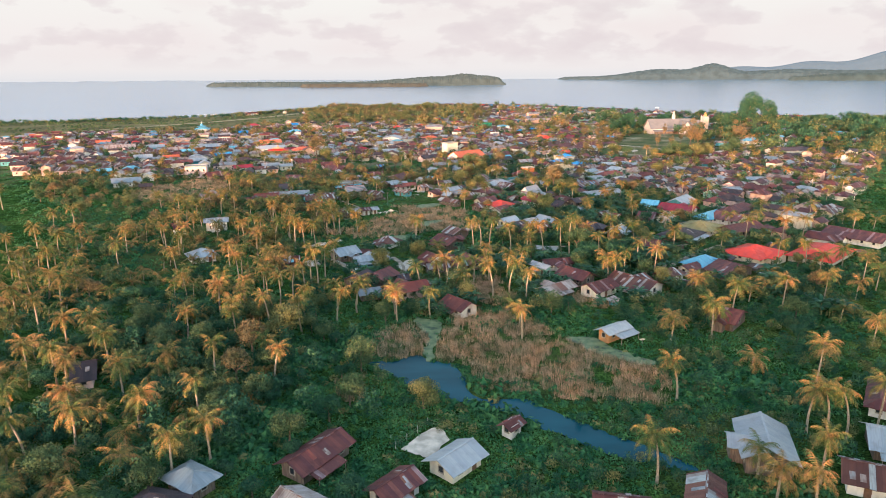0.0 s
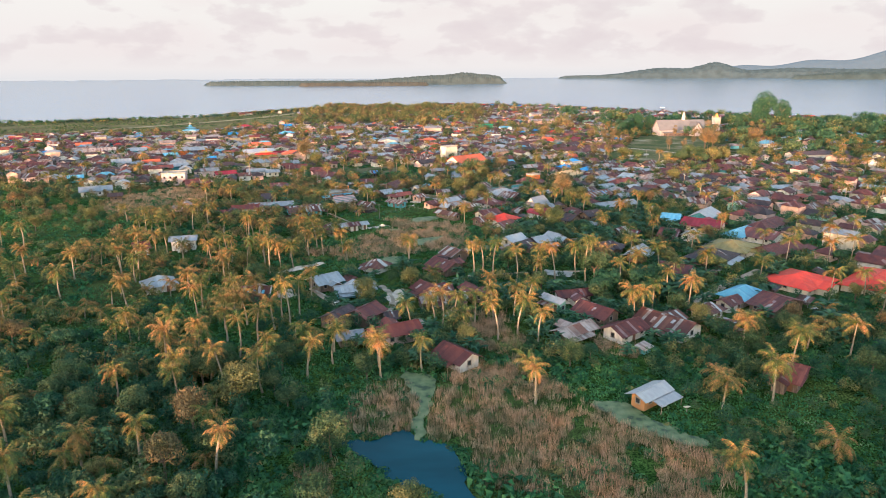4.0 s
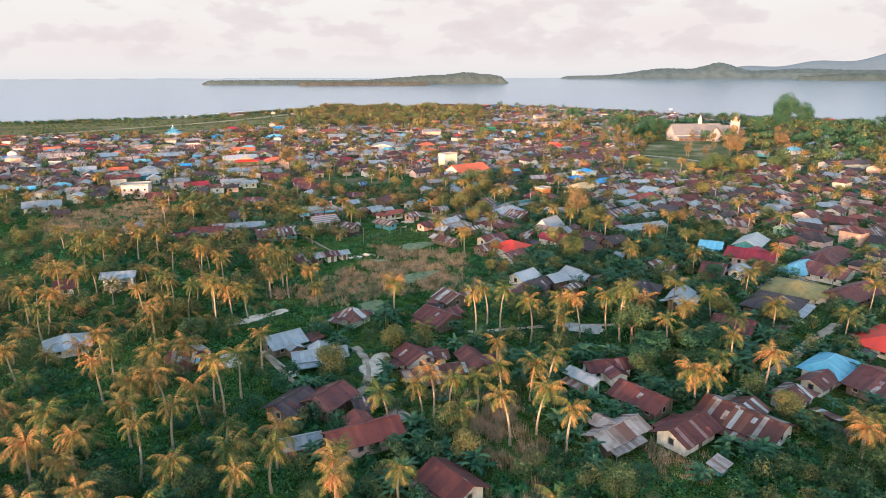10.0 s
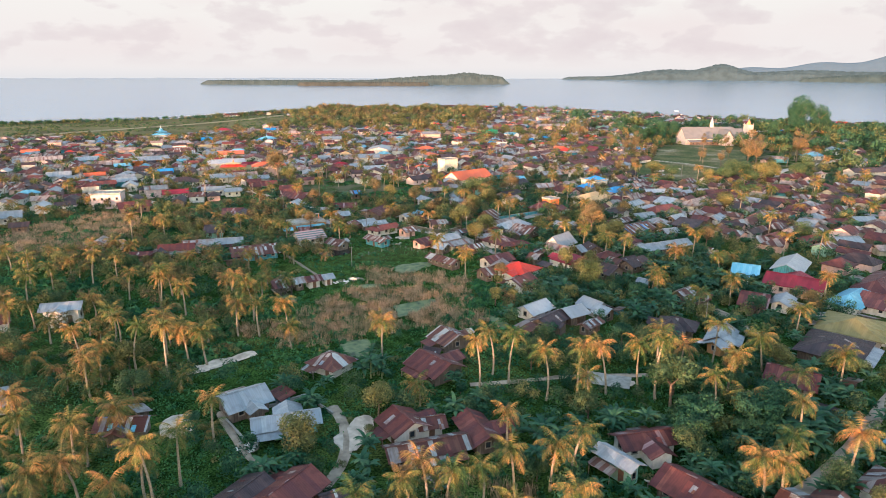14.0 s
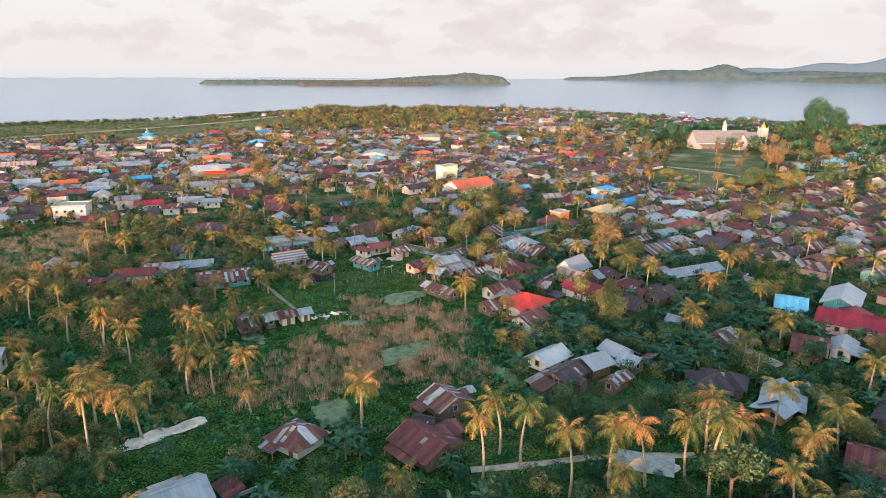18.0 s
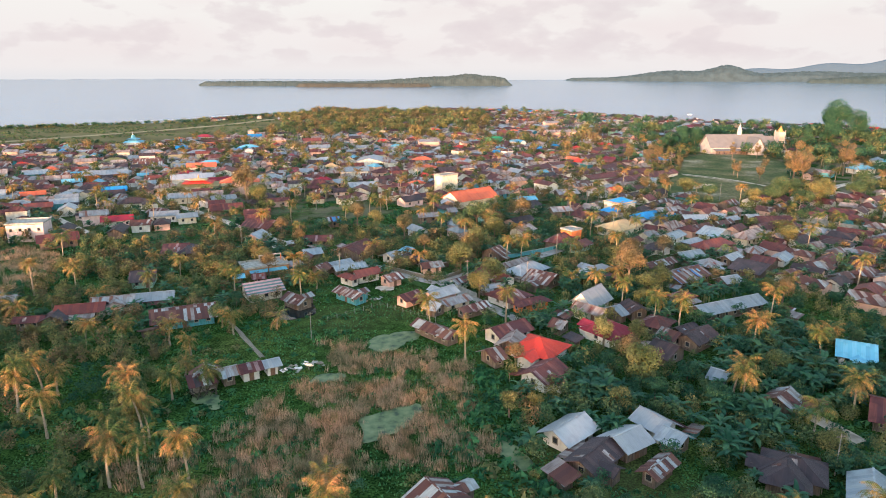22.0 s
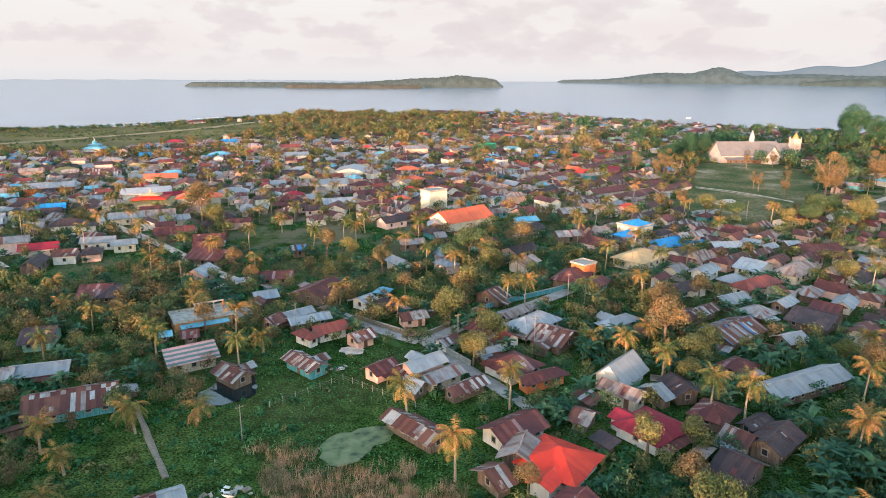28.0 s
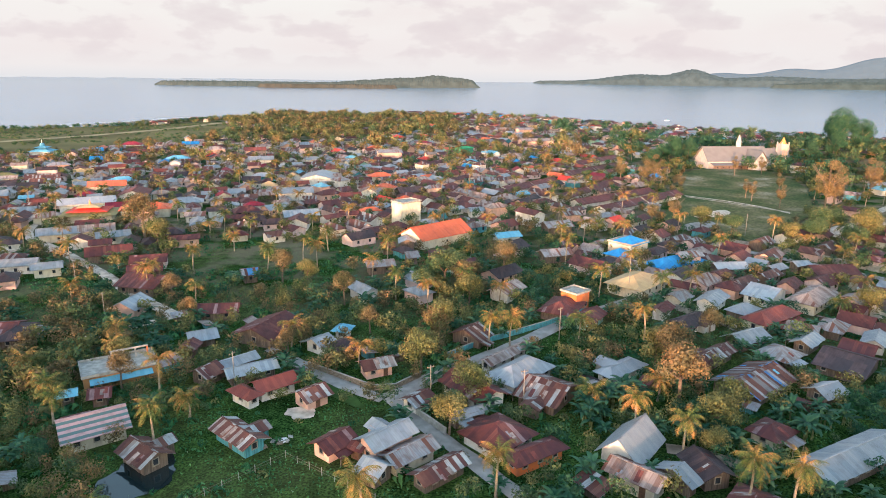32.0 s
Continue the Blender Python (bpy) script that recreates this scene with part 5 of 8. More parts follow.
house(74.4, 691.4, 24, 17.3, 10.7, 4.2, "pale", "white", 1, 1)
house(68.0, 834.6, 17, 10.2, 6.4, 3.4, "orange", "salmon", 1, 1)
house(194.0, 841.8, 15, 24.5, 11, 5.7, "pale", "pink", 1, 1)
house(68.4, 626.6, 91, 9.4, 7.5, 3.4, "crimson", "white", 0, 1)
house(39.5, 498.8, 25, 10.4, 6.5, 4.9, "pale", "salmon", 1, 1)
house(50.4, 510.6, 21, 7.4, 5.5, 3.4, "redrust", "white", 0, 1)
house(30.5, 498.1, 17, 7.3, 5.5, 3.4, "zinc", "white", 0, 1)
house(70.7, 490.8, 18, 8.6, 5.5, 3.4, "rustp", "salmon", 0, 1)
house(59.6, 468.3, 20, 12.3, 7.6, 3.4, "zincr", "plank", 0, 1)
house(37.8, 452.6, 21, 10.4, 6.4, 3.1, "sky", "white", 0, 1)
house(50.6, 427.7, 17, 11.1, 6.9, 3.1, "zincr", "plank", 0, 1)
house(92.3, 420.5, 15, 8.8, 5.5, 4.6, "zincr", "salmon", 0, 1)
house(85.2, 418.6, 13, 5.4, 5.5, 3.1, "dark", "ochre", 0, 1)
house(102.0, 412.5, 6, 11.0, 6.8, 3.1, "white", "plank", 0, 1)
house(131.2, 407.6, 5, 14.8, 9.2, 3.1, "rust", "plank", 0, 1)
house(126.0, 414.8, 10, 6.0, 5.5, 3.1, "zinc", "plank", 0, 1)
house(108.9, 794.6, 18, 32, 11, 5.7, "pale", "salmon", 0, 1)
house(134.7, 759.7, 18, 13.6, 8.4, 3.4, "crimson", "white", 0, 1)
house(119.6, 921.3, 18, 19.2, 11, 5.7, "zincr", "salmon", 0, 1)
house(81.9, 852.5, 21, 10.5, 6.5, 3.4, "redrust", "salmon", 0, 1)
house(25.0, 689.5, 19, 9.4, 5.8, 3.4, "rust", "salmon", 0, 1)
house(-195.1, 522.4, 25, 23.7, 11, 4.2, "zinc", "orange", 0, 1)
house(-239.1, 526.9, 33, 15.2, 9.4, 3.4, "zinc", "teal", 0, 1)
house(-274.2, 569.1, 25, 7.1, 5.5, 3.4, "red", "salmon", 1, 1)
house(-292.2, 622.2, 28, 10.3, 6.4, 3.4, "pale", "white", 0, 1)
house(-303.9, 672.8, 22, 7.9, 5.5, 3.4, "sky", "white", 1, 1)
house(-233.7, 571.3, 26, 13.1, 8.1, 4.9, "pale", "salmon", 0, 1)
house(-223.6, 588.1, 25, 13.6, 8.4, 3.4, "olive", "cream", 1, 1)
house(-189.9, 567.9, 20, 15.4, 9.5, 3.4, "rustp", "white", 0, 1)
house(-214.3, 505.4, 29, 14.6, 9.1, 3.4, "pale", "plank", 0, 1)
house(-200.6, 497.1, 33, 10.0, 6.2, 3.4, "sky", "plank", 0, 1)
house(-164.8, 471.6, 24, 11.9, 7.4, 3.4, "blue", "plank", 0, 1)
house(-197.4, 458.5, 32, 11.0, 6.8, 3.4, "orange", "teal", 0, 1)
house(-171.9, 440.4, 27, 11.8, 7.3, 3.1, "zinc", "teal", 0, 1)
house(-161.9, 426.0, 114, 9.9, 7.9, 3.1, "white", "white", 0, 1)
house(-140.7, 407.8, 31, 10.7, 6.7, 4.6, "zincr", "pink", 0, 1)
house(-130.3, 405.4, 26, 12.2, 7.5, 3.1, "crimson", "pink", 0, 1)
house(-141.0, 441.7, 19, 13.8, 8.6, 3.1, "dark", "white", 1, 1)
house(-134.9, 372.6, 34, 13.3, 8.2, 3.1, "rust", "plank", 0, 1)
house(-218.4, 474.4, 29, 9.6, 6.0, 3.4, "dark", "plank", 0, 1)
house(-204.1, 450.8, 27, 9.2, 5.7, 3.1, "zinc", "plank", 0, 1)
house(-179.6, 417.3, 26, 10.2, 6.4, 3.1, "rust", "plank", 0, 1)
house(-263.9, 520.1, 30, 22.7, 11, 4.2, "pale", "white", 0, 1)
house(-325.6, 564.3, 29, 9.7, 6.0, 4.9, "zincr", "pink", 0, 1)
house(-258.2, 473.3, 103, 8.6, 6.9, 3.4, "white", "white", 0, 1)
house(-217.2, 458.0, 28, 12.6, 7.8, 3.4, "zinc", "white", 0, 1)
house(-199.8, 402.9, 34, 9.8, 6.1, 3.1, "sky", "white", 1, 1)
house(-211.2, 392.0, 30, 8.7, 5.5, 3.1, "sky", "teal", 0, 1)
house(-174.6, 371.1, 106, 9.8, 7.8, 3.1, "white", "white", 0, 1)
house(-194.4, 376.8, 110, 11.8, 9.4, 3.1, "pale", "white", 0, 1)
house(-177.5, 349.8, 28, 15.4, 9.6, 3.1, "zinc", "white", 0, 1)
house(-159.6, 333.8, 23, 6.9, 5.5, 3.1, "dark", "plank", 0, 1)
house(-165.9, 374.5, 31, 8.4, 5.5, 3.1, "dark", "white", 0, 1)
house(-177.5, 430.6, 30, 11.2, 6.9, 3.1, "redrust", "plank", 0, 1)
house(-272.4, 516.5, 27, 15.3, 9.5, 3.4, "zinc", "white", 0, 1)
house(-302.6, 568.7, 30, 12.2, 7.6, 3.4, "orange", "salmon", 0, 1)
house(259.1, 560.7, 11, 15.8, 9.8, 3.4, "sky", "white", 1, 1)
house(296.4, 591.6, 8, 11.4, 7.1, 3.4, "sky", "white", 0, 1)
house(248.9, 478.5, 10, 32, 11, 4.2, "dark", "white", 0, 1)
house(130.0, 320.3, 9, 10.5, 6.5, 2.3, "redrust", "salmon", 1, 1)
house(139.7, 318.4, 9, 10.0, 6.2, 2.3, "zinc", "plank", 0, 1)
house(146.3, 307.5, 4, 8.0, 5.5, 2.3, "pale", "cream", 0, 1)
house(164.7, 327.9, 5, 7.9, 5.5, 2.3, "redrust", "salmon", 1, 1)
house(166.7, 353.3, 7, 9.6, 6.0, 2.3, "zinc", "plank", 0, 1)
house(153.7, 348.8, 8, 9.0, 5.6, 2.3, "rust", "plank", 0, 1)
house(216.8, 474.0, 6, 4.9, 5.5, 3.4, "pale", "white", 1, 1)

FAR_PARTS = {}


def far_house(x, y, deg, L, W, h, roof, wall, hip):
    """A house too far off to pick apart: its walls, roof sheets and windows go into the joined town."""
    rng = random.Random(int(x * 31 + y * 17))
    rise = (W / 2) * rng.uniform(0.42, 0.55)
    base = pose(x, y, 0, 0, 0, deg)
    a = math.degrees(math.atan2(rise, W / 2))

    def put(mat, verts, faces, m):
        vs, fs = FAR_PARTS.setdefault(mat, ([], []))
        n = len(vs)
        vs.extend(tuple(m @ Vector(v)) for v in verts)
        fs.extend(tuple(n + i for i in f) for f in faces)

    for s in (0, 180):
        put(ROOF[roof], *slope_geo(L, W / 2, rise, hip, rng, 2.0), base @ pose(0, 0, 0, 0, 0, s) @ pose(0, -W / 2, h, a, 0, 0))
    if hip:
        for s in (90, -90):
            put(ROOF[roof], *slope_geo(W, W / 2, rise, True, rng, 2.0), base @ pose(0, 0, 0, 0, 0, s) @ pose(0, -L / 2, h, a, 0, 0))
    l, w = L / 2 - 0.6, W / 2 - 0.6
    t = h if hip else h + rise - 0.3
    v = [(sx * l, sy * w, z) for sx in (-1, 1) for sy in (-1, 1) for z in (-0.3, h + 0.1)] + [(-l, 0, t), (l, 0, t)]
    put(WALL[wall], v, [(0, 4, 5, 1), (2, 3, 7, 6), (0, 1, 8, 3, 2), (4, 6, 7, 9, 5)], base)
    n = max(1, int(l // 1.7))
    for i in range(n):
        u = ((i + 0.5) / n * 2 - 1) * l
        put(M_GLASS, [(u - 0.45, -w - 0.03, 0.9), (u + 0.45, -w - 0.03, 0.9), (u + 0.45, -w - 0.03, 2.0), (u - 0.45, -w - 0.03, 2.0)], [(0, 1, 2, 3)], base)


def join_far_houses():
    verts, faces, index = [], [], []
    me = bpy.data.meshes.new("far_town")
    for k, (mat, (vs, fs)) in enumerate(FAR_PARTS.items()):
        n = len(verts)
        verts += vs
        faces += [tuple(n + i for i in f) for f in fs]
        index += [k] * len(fs)
        me.materials.append(mat)
    me.from_pydata(verts, [], faces)
    me.polygons.foreach_set("material_index", index)
    me.update()
    tagged(new("far_town", me), "far houses of the town with rusty, zinc and red roofs", "houses", kind="stuff")

# ---- landmarks ----
def flat_block(name, label, x, y, deg, L, W, h, wall, roof_m, rows, cols):
    """A plain block with a parapet roof and rows of windows."""
    take_rect(x, y, deg, L + 1, W + 1, 1)
    g = thing(name, label, "building", pose(x, y, 0, 0, 0, deg))
    bm = bmesh.new()
    box(bm, 0, 0, h / 2 - 0.2, L, W, h + 0.4)
    part("wall", bm, WALL[wall], g)
    bm = bmesh.new()
    box(bm, 0, 0, h + 0.26, L + 0.5, W + 0.5, 0.12)
    for sx, sy, lx, ly in ((0, 1, L + 0.6, 0.2), (0, -1, L + 0.6, 0.2), (1, 0, 0.2, W + 0.2), (-1, 0, 0.2, W + 0.2)):
        box(bm, sx * (L / 2 + 0.2), sy * (W / 2 + 0.2), h + 0.5, lx, ly, 0.5)
    part("roof", bm, roof_m, g)
    for r in range(rows):
        for i in range(cols):
            u, z = ((i + 0.5) / cols - 0.5) * L, 1.6 + 3.0 * r
            w = shared("window", FRAME, g, pose(u, -W / 2 - 0.03, z, 0, 0, 180))
            shared("pane", PANE, w)
    return g


def spire(parent, x, y, z, r, h, material, name="spire"):
    bm = bmesh.new()
    bmesh.ops.create_cone(bm, cap_ends=True, segments=8, radius1=r, radius2=0.05, depth=h, matrix=Matrix.Translation((x, y, z + h / 2)))
    return part(name, bm, material, parent)


M_CHURCH = wall_mat("weathered_white_church_plaster", (0.42, 0.39, 0.39), amount=0.35)
M_NAVE = plain("pale_grey_church_roof", (0.150, 0.145, 0.145), 0.6, 0, 0.12, 0.25)


def church(x, y, deg):
    """White church: long grey-roofed nave, crossing gable, ridge turret and a front tower with a gold top."""
    L, W, h, rise = 47, 20, 5.0, 9.5
    take_rect(x, y, deg, L + 14, W + 14, 1)
    g = thing("church", "white church with grey roof, ridge turret and gold-topped tower", "church", pose(x, y, 0, 0, 0, deg))
    rng = random.Random(5)
    shared("wall", wall_mesh(L - 2, W - 2, h + 0.4, h + rise - 0.6, M_CHURCH, 0.4), g)
    a = math.degrees(math.atan2(rise, W / 2))
    for s in (0, 180):
        shared("roof_slope", slope_mesh(L, W / 2, rise, False, rng, 2.0, M_NAVE), g, pose(0, 0, 0, 0, 0, s) @ pose(0, -W / 2, h, a, 0, 0))
    for s in (0, 180):
        shared("roof_slope", slope_mesh(L * 0.92, 5, 1.2, False, rng, 2.0, M_NAVE), g, pose(0, 0, 0, 0, 0, s) @ pose(0, -W / 2 - 4.6, h - 2.0, 13, 0, 0))
    # front aisle wall: plank colour stands in for the dark of the verandah
    bm = bmesh.new()
    box(bm, 0, -W / 2 - 3.4, 1.2, L * 0.88, 0.3, 3.2)
    part("wall", bm, WALL["plank"], g)
    for s in (0, 180):
        shared("roof_slope", slope_mesh(22, 6, 7.5, False, rng, 2.0, M_NAVE), g, pose(10, -9, 0, 0, 0, 90 + s) @ pose(0, -6, h + 0.5, 51, 0, 0))
    shared("wall", wall_mesh(20, 10.5, h + 1, h + 7.4, M_CHURCH, 0.4), g, pose(10, -9, 0, 0, 0, 90))
    bm = bmesh.new()
    bmesh.ops.create_cone(bm, cap_ends=True, segments=8, radius1=1.8, radius2=1.6, depth=3.2, matrix=Matrix.Translation((4, 0, h + rise + 1.2)))
    t = part("turret", bm, M_CHURCH, g)
    spire(t, 4, 0, h + rise + 2.8, 1.9, 5.5, M_CHURCH)
    tx = L / 2 + 13
    bm = bmesh.new()
    box(bm, tx, -2, 8, 5.5, 5.5, 16.6)
    for sx in (-1, 1):
        for sy in (-1, 1):
            box(bm, tx + sx * 2.6, -2 + sy * 2.6, 8.6, 0.7, 0.7, 18)
    part("tower", bm, M_CHURCH, g)
    for k in range(3):
        shared("pane", boxmesh("pane", 0.8, 0.1, 9, WALL["salmon"]), g, pose(tx + (k - 1) * 1.5, -4.8, 9))
    spire(g, tx, -2, 16.3, 2.3, 4.6, M_GOLD, "gold_spire")
    shared("wall", wall_mesh(12, 12, 7.5, 12.5, M_CHURCH, 0.4), g, pose(tx - 6, 3, 0, 0, 0, 0))
    for s in (0, 180):
        shared("roof_slope", slope_mesh(22, 6.6, 5.5, False, rng, 2.0, M_NAVE), g, pose(tx - 5, 3, 0, 0, 0, s) @ pose(0, -6.6, 7.2, 40, 0, 0))
    for k in range(7):
        shared("window", PANE, g, pose(-18 + 4.4 * k, -W / 2 - 3.6, 1.5))


church(225, 670, 6)
house(12, 453.5, 40, 25, 14, 3.8, "orange", "cream", 0, 1, 3.8, label="large hall with orange-red metal roof and cream gable")
flat_block("swiftlet_house", "tall windowless cream block with flat roof", 0.5, 483, -50, 6.5, 10.0, 9.3, "cream", M_CONC, 0, 0)
flat_block("orange_house", "two-storey bright orange house with flat roof", 46.5, 382, 40, 5.4, 5.0, 4.6, "orange", M_CONC, 1, 2)
flat_block("white_house", "two-storey pinkish white house with flat roof", -150.9, 382.5, 14, 12, 9, 6.4, "pink", M_CONC, 2, 4)
flat_block("unfinished_house", "unfinished concrete house with bare flat roof", -54, 343, 30, 13, 8, 2.5, "ochre", M_CONC, 1, 4)
unfinished = scene.objects["unfinished_house"]
for k in range(4):
    shared("column", boxmesh("column", 0.28, 0.28, 2.2, WALL["orange"] if k == 3 else M_CONC), unfinished, pose(-1 + 2.2 * k, 1.5, 3.7))
shared("beam", boxmesh("beam", 7.0, 0.25, 0.3, M_CONC), unfinished, pose(2.3, 1.5, 4.95))
shared("awning", slope_mesh(11, 2.0, 0.4, 0, random.Random(3), 0.9, ROOF["sky"]), unfinished, pose(0, -6.1, 1.9, 11, 0, 0))
flat_block("green_house", "tall bright green block among low roofs", 40, 716, 35, 11, 9, 7, "green", ROOF["green"], 0, 0)
flat_block("blue_roofed_house", "two-storey cream house under a blue roof", 77, 434, 40, 10, 9, 5.0, "cream", M_CONC, 1, 3)
house(77.5, 434.5, 40, 10.6, 9.6, 5.4, "blue", "cream", 1, 1, 2.2, label="blue hipped upper storey of a cream house")


def mosque_house(x, y, deg):
    g = thing("mosque", "low mosque with stepped red and yellow tiered roof", "mosque", pose(x, y, 0, 0, 0, deg))
    take_rect(x, y, deg, 22, 18, 1)
    rng = random.Random(8)
    shared("wall", wall_mesh(19, 15, 3.2, 3.22, WALL["cream"], 0.3), g)
    for k, (s, z, mt) in enumerate(((1.0, 3.2, "olive"), (0.70, 4.4, "red"), (0.42, 5.7, "ochre"))):
        L, W = 22 * s, 18 * s
        for r, (base, off) in ((0, (L, W / 2)), (180, (L, W / 2)), (90, (W, L / 2)), (-90, (W, L / 2))):
            shared("roof_slope", slope_mesh(base, W / 2, 1.7 * s, True, rng, 1.5, ROOF[mt]), g, pose(0, 0, 0, 0, 0, r) @ pose(0, -off, z, math.degrees(math.atan2(1.7 * s, W / 2)), 0, 0))
    spire(g, 0, 0, 6.3, 0.6, 2.2, M_GOLD, "finial")


mosque_house(-129, 489, 12)
def dome_house(x, y, deg):
    """Square prayer house: blue hipped tiers with a pale blue dome."""
    g = thing("domed_mosque", "white prayer house with blue tiered roof and pale dome", "mosque", pose(x, y, 0, 0, 0, deg))
    take_rect(x, y, deg, 20, 20, 1)
    rng = random.Random(9)
    shared("wall", wall_mesh(13, 13, 4.2, 4.22, WALL["white"], 0.3), g)
    for s, z in ((1.0, 4.2), (0.6, 6.6)):
        for r in (0, 90, 180, 270):
            shared("roof_slope", slope_mesh(15 * s, 7.5 * s, 2.6 * s, True, rng, 1.5, ROOF["sky"]), g, pose(0, 0, 0, 0, 0, r) @ pose(0, -7.5 * s, z, math.degrees(math.atan2(2.6, 7.5)), 0, 0))
    bm = bmesh.new()
    bmesh.ops.create_uvsphere(bm, u_segments=16, v_segments=10, radius=1.7, matrix=pose(0, 0, 8.2))
    part("dome", bm, ROOF["sky"], g)
    spire(g, 0, 0, 9.6, 0.3, 3.0, M_WHITE, "finial")


dome_house(-264, 701, 8)
house(72.0, 427.5, 40, 9, 7.5, 3.2, "blue", "cream", 1, 1, label="lower blue-roofed wing of a cream house")
house(87.5, 419.5, 30, 21, 9.5, 2.6, "blue", "cream", 1, 1, label="long low hall under a bright blue roof")
house(-227.5, 764, 8, 17, 11, 3.0, "crimson", "white", 1, 1, label="white house with crimson hipped roof beside the airfield")

# barrack-like rows of low long houses beside the field
for x0, y0, x1, y1, w in ((86, 502, 139, 547, 9), (78, 517, 127, 553, 9), (73, 530, 115, 582, 9), (49, 553, 83, 588, 10), (94, 610, 140, 657, 9), (108, 655, 153, 700, 10)):
    for q in (0.25, 0.75):
        house(x0 + (x1 - x0) * q, y0 + (y1 - y0) * q + 2, math.degrees(math.atan2(y1 - y0, x1 - x0)), math.hypot(x1 - x0, y1 - y0) * 0.48, w, 2.3, "rust", "white", 0, 1, label="long low barrack house with rusted roof and white walls")


def dish(x, y, z, deg, r=1.0):
    g = thing("satellite_dish", "white mesh satellite dish on a short post", "dish", pose(x, y, z, 0, 0, deg))
    bm = bmesh.new()
    bmesh.ops.create_uvsphere(bm, u_segments=16, v_segments=12, radius=r * 1.6, matrix=pose(0, 0, r * 1.6 + 0.9))
    bmesh.ops.delete(bm, geom=[v for v in bm.verts if v.co.z > 0.9 + r * 0.42], context="VERTS")
    bmesh.ops.solidify(bm, geom=bm.faces[:], thickness=0.04)
    b = part("bowl", bm, M_WHITE, g)
    b.matrix_basis = pose(0, 0, 0.9) @ pose(0, 0, 0, 40, 0, 0) @ pose(0, 0, -0.9)
    bm = bmesh.new()
    box(bm, 0, 0, 0.45, 0.12, 0.12, 0.95)
    part("post", bm, M_POLE, g)


dish(-4.0, 151.5, 0, 160, 0.9)
dish(41.5, 131.5, 0, 180, 0.8)
dish(36.5, 254.0, 0, 200, 1.0)
dish(57.5, 308.0, 0, 210, 1.2)
dish(-26.0, 275.0, 0, 170, 1.2)
dish(30.0, 180.0, 0, 150, 0.8)


def fence(pts, label, gap=2.4, high=1.1):
    g = thing("fence", label, "fence", pose(0, 0, 0))
    bm = bmesh.new()
    box(bm, 0, 0, 0, 0.07, 0.07, high + 0.5)
    post = bpy.data.meshes.new("post")
    bm.to_mesh(post)
    bm.free()
    post.materials.append(M_CONC)
    for (x0, y0), (x1, y1) in zip(pts, pts[1:]):
        d = math.hypot(x1 - x0, y1 - y0)
        n = max(1, int(d / gap))
        a = math.degrees(math.atan2(y1 - y0, x1 - x0))
        for i in range(n):
            shared("post", post, g, pose(x0 + (x1 - x0) * i / n, y0 + (y1 - y0) * i / n, high / 2, 0, 0, a))
        for z in (0.55, 1.0):
            shared("rail", boxmesh("rail", d, 0.025, 0.03, M_WOOD), g, pose((x0 + x1) / 2, (y0 + y1) / 2, z, 0, 0, a))


def long_wall(pts, label, high=1.4, mt=None):
    g = thing("garden_wall", label, "wall", pose(0, 0, 0))
    for (x0, y0), (x1, y1) in zip(pts, pts[1:]):
        d, a = math.hypot(x1 - x0, y1 - y0), math.degrees(math.atan2(y1 - y0, x1 - x0))
        shared("wall", boxmesh("wall", d, 0.2, high + 0.3, mt or M_CONC, 0.02), g, pose((x0 + x1) / 2, (y0 + y1) / 2, high / 2 - 0.15, 0, 0, a))
        shared("coping", boxmesh("coping", d, 0.32, 0.1, M_CONC, 0.02), g, pose((x0 + x1) / 2, (y0 + y1) / 2, high + 0.05, 0, 0, a))


fence([(-27.1, 302.2), (-15.5, 313.6), (1.4, 300.9)], "low concrete post fence round a grass plot")
fence([(-10.0, 89.7), (-5.1, 97.2), (-1.0, 94.8)], "pale concrete edging round a sandy yard")
long_wall([(-17.4, 346.9), (-3.3, 336.2), (1.0, 336.6), (5.9, 341.9)], "weathered grey plank fence beside the road", 1.2, M_WOOD)
long_wall([(2.8, 329.9), (10.1, 319.7)], "low concrete wall along the lane")
long_wall([(11.7, 351.0), (19.4, 358.2), (27.5, 363.5), (36.2, 369.2), (48.7, 378.9)], "pale turquoise picket wall beside the road", 1.3, WALL["teal"])
long_wall([(117.0, 454.5), (139.0, 431.5), (157.6, 406.5), (176.0, 388.5), (187.0, 375.0)], "long grey boundary wall of the field", 2.0)
long_wall([(73.1, 381.0), (80.0, 371.2), (83.0, 362.7)], "low concrete wall along the lane")

for pts in ([(-35.1, 199.4), (-25.4, 206.9), (-19.0, 200.2)], [(-32.8, 201.6), (-29.6, 197.2)], [(-29.9, 204.1), (-26.2, 199.5)], [(-37.1, 198.0), (-32.4, 192.2)]):
    long_wall(pts, "low bare concrete foundation wall in the grass", 0.45)


def rubble(x, y, n, seed, label):
    """A heap of broken slabs and boards."""
    rng = random.Random(seed)
    g = thing("rubble_heap", label, "rubble", pose(x, y, 0))
    for _ in range(n):
        me = boxmesh("slab", rng.uniform(0.5, 1.6), rng.uniform(0.3, 0.9), rng.uniform(0.08, 0.3), rng.choice((M_CONC, M_WHITE, M_WOOD, M_CONC)), 0.03)
        shared("slab", me, g, pose(rng.gauss(0, 1.5), rng.gauss(0, 0.9), rng.uniform(0.15, 0.5), rng.uniform(-20, 20), rng.uniform(-20, 20), rng.uniform(0, 180)))


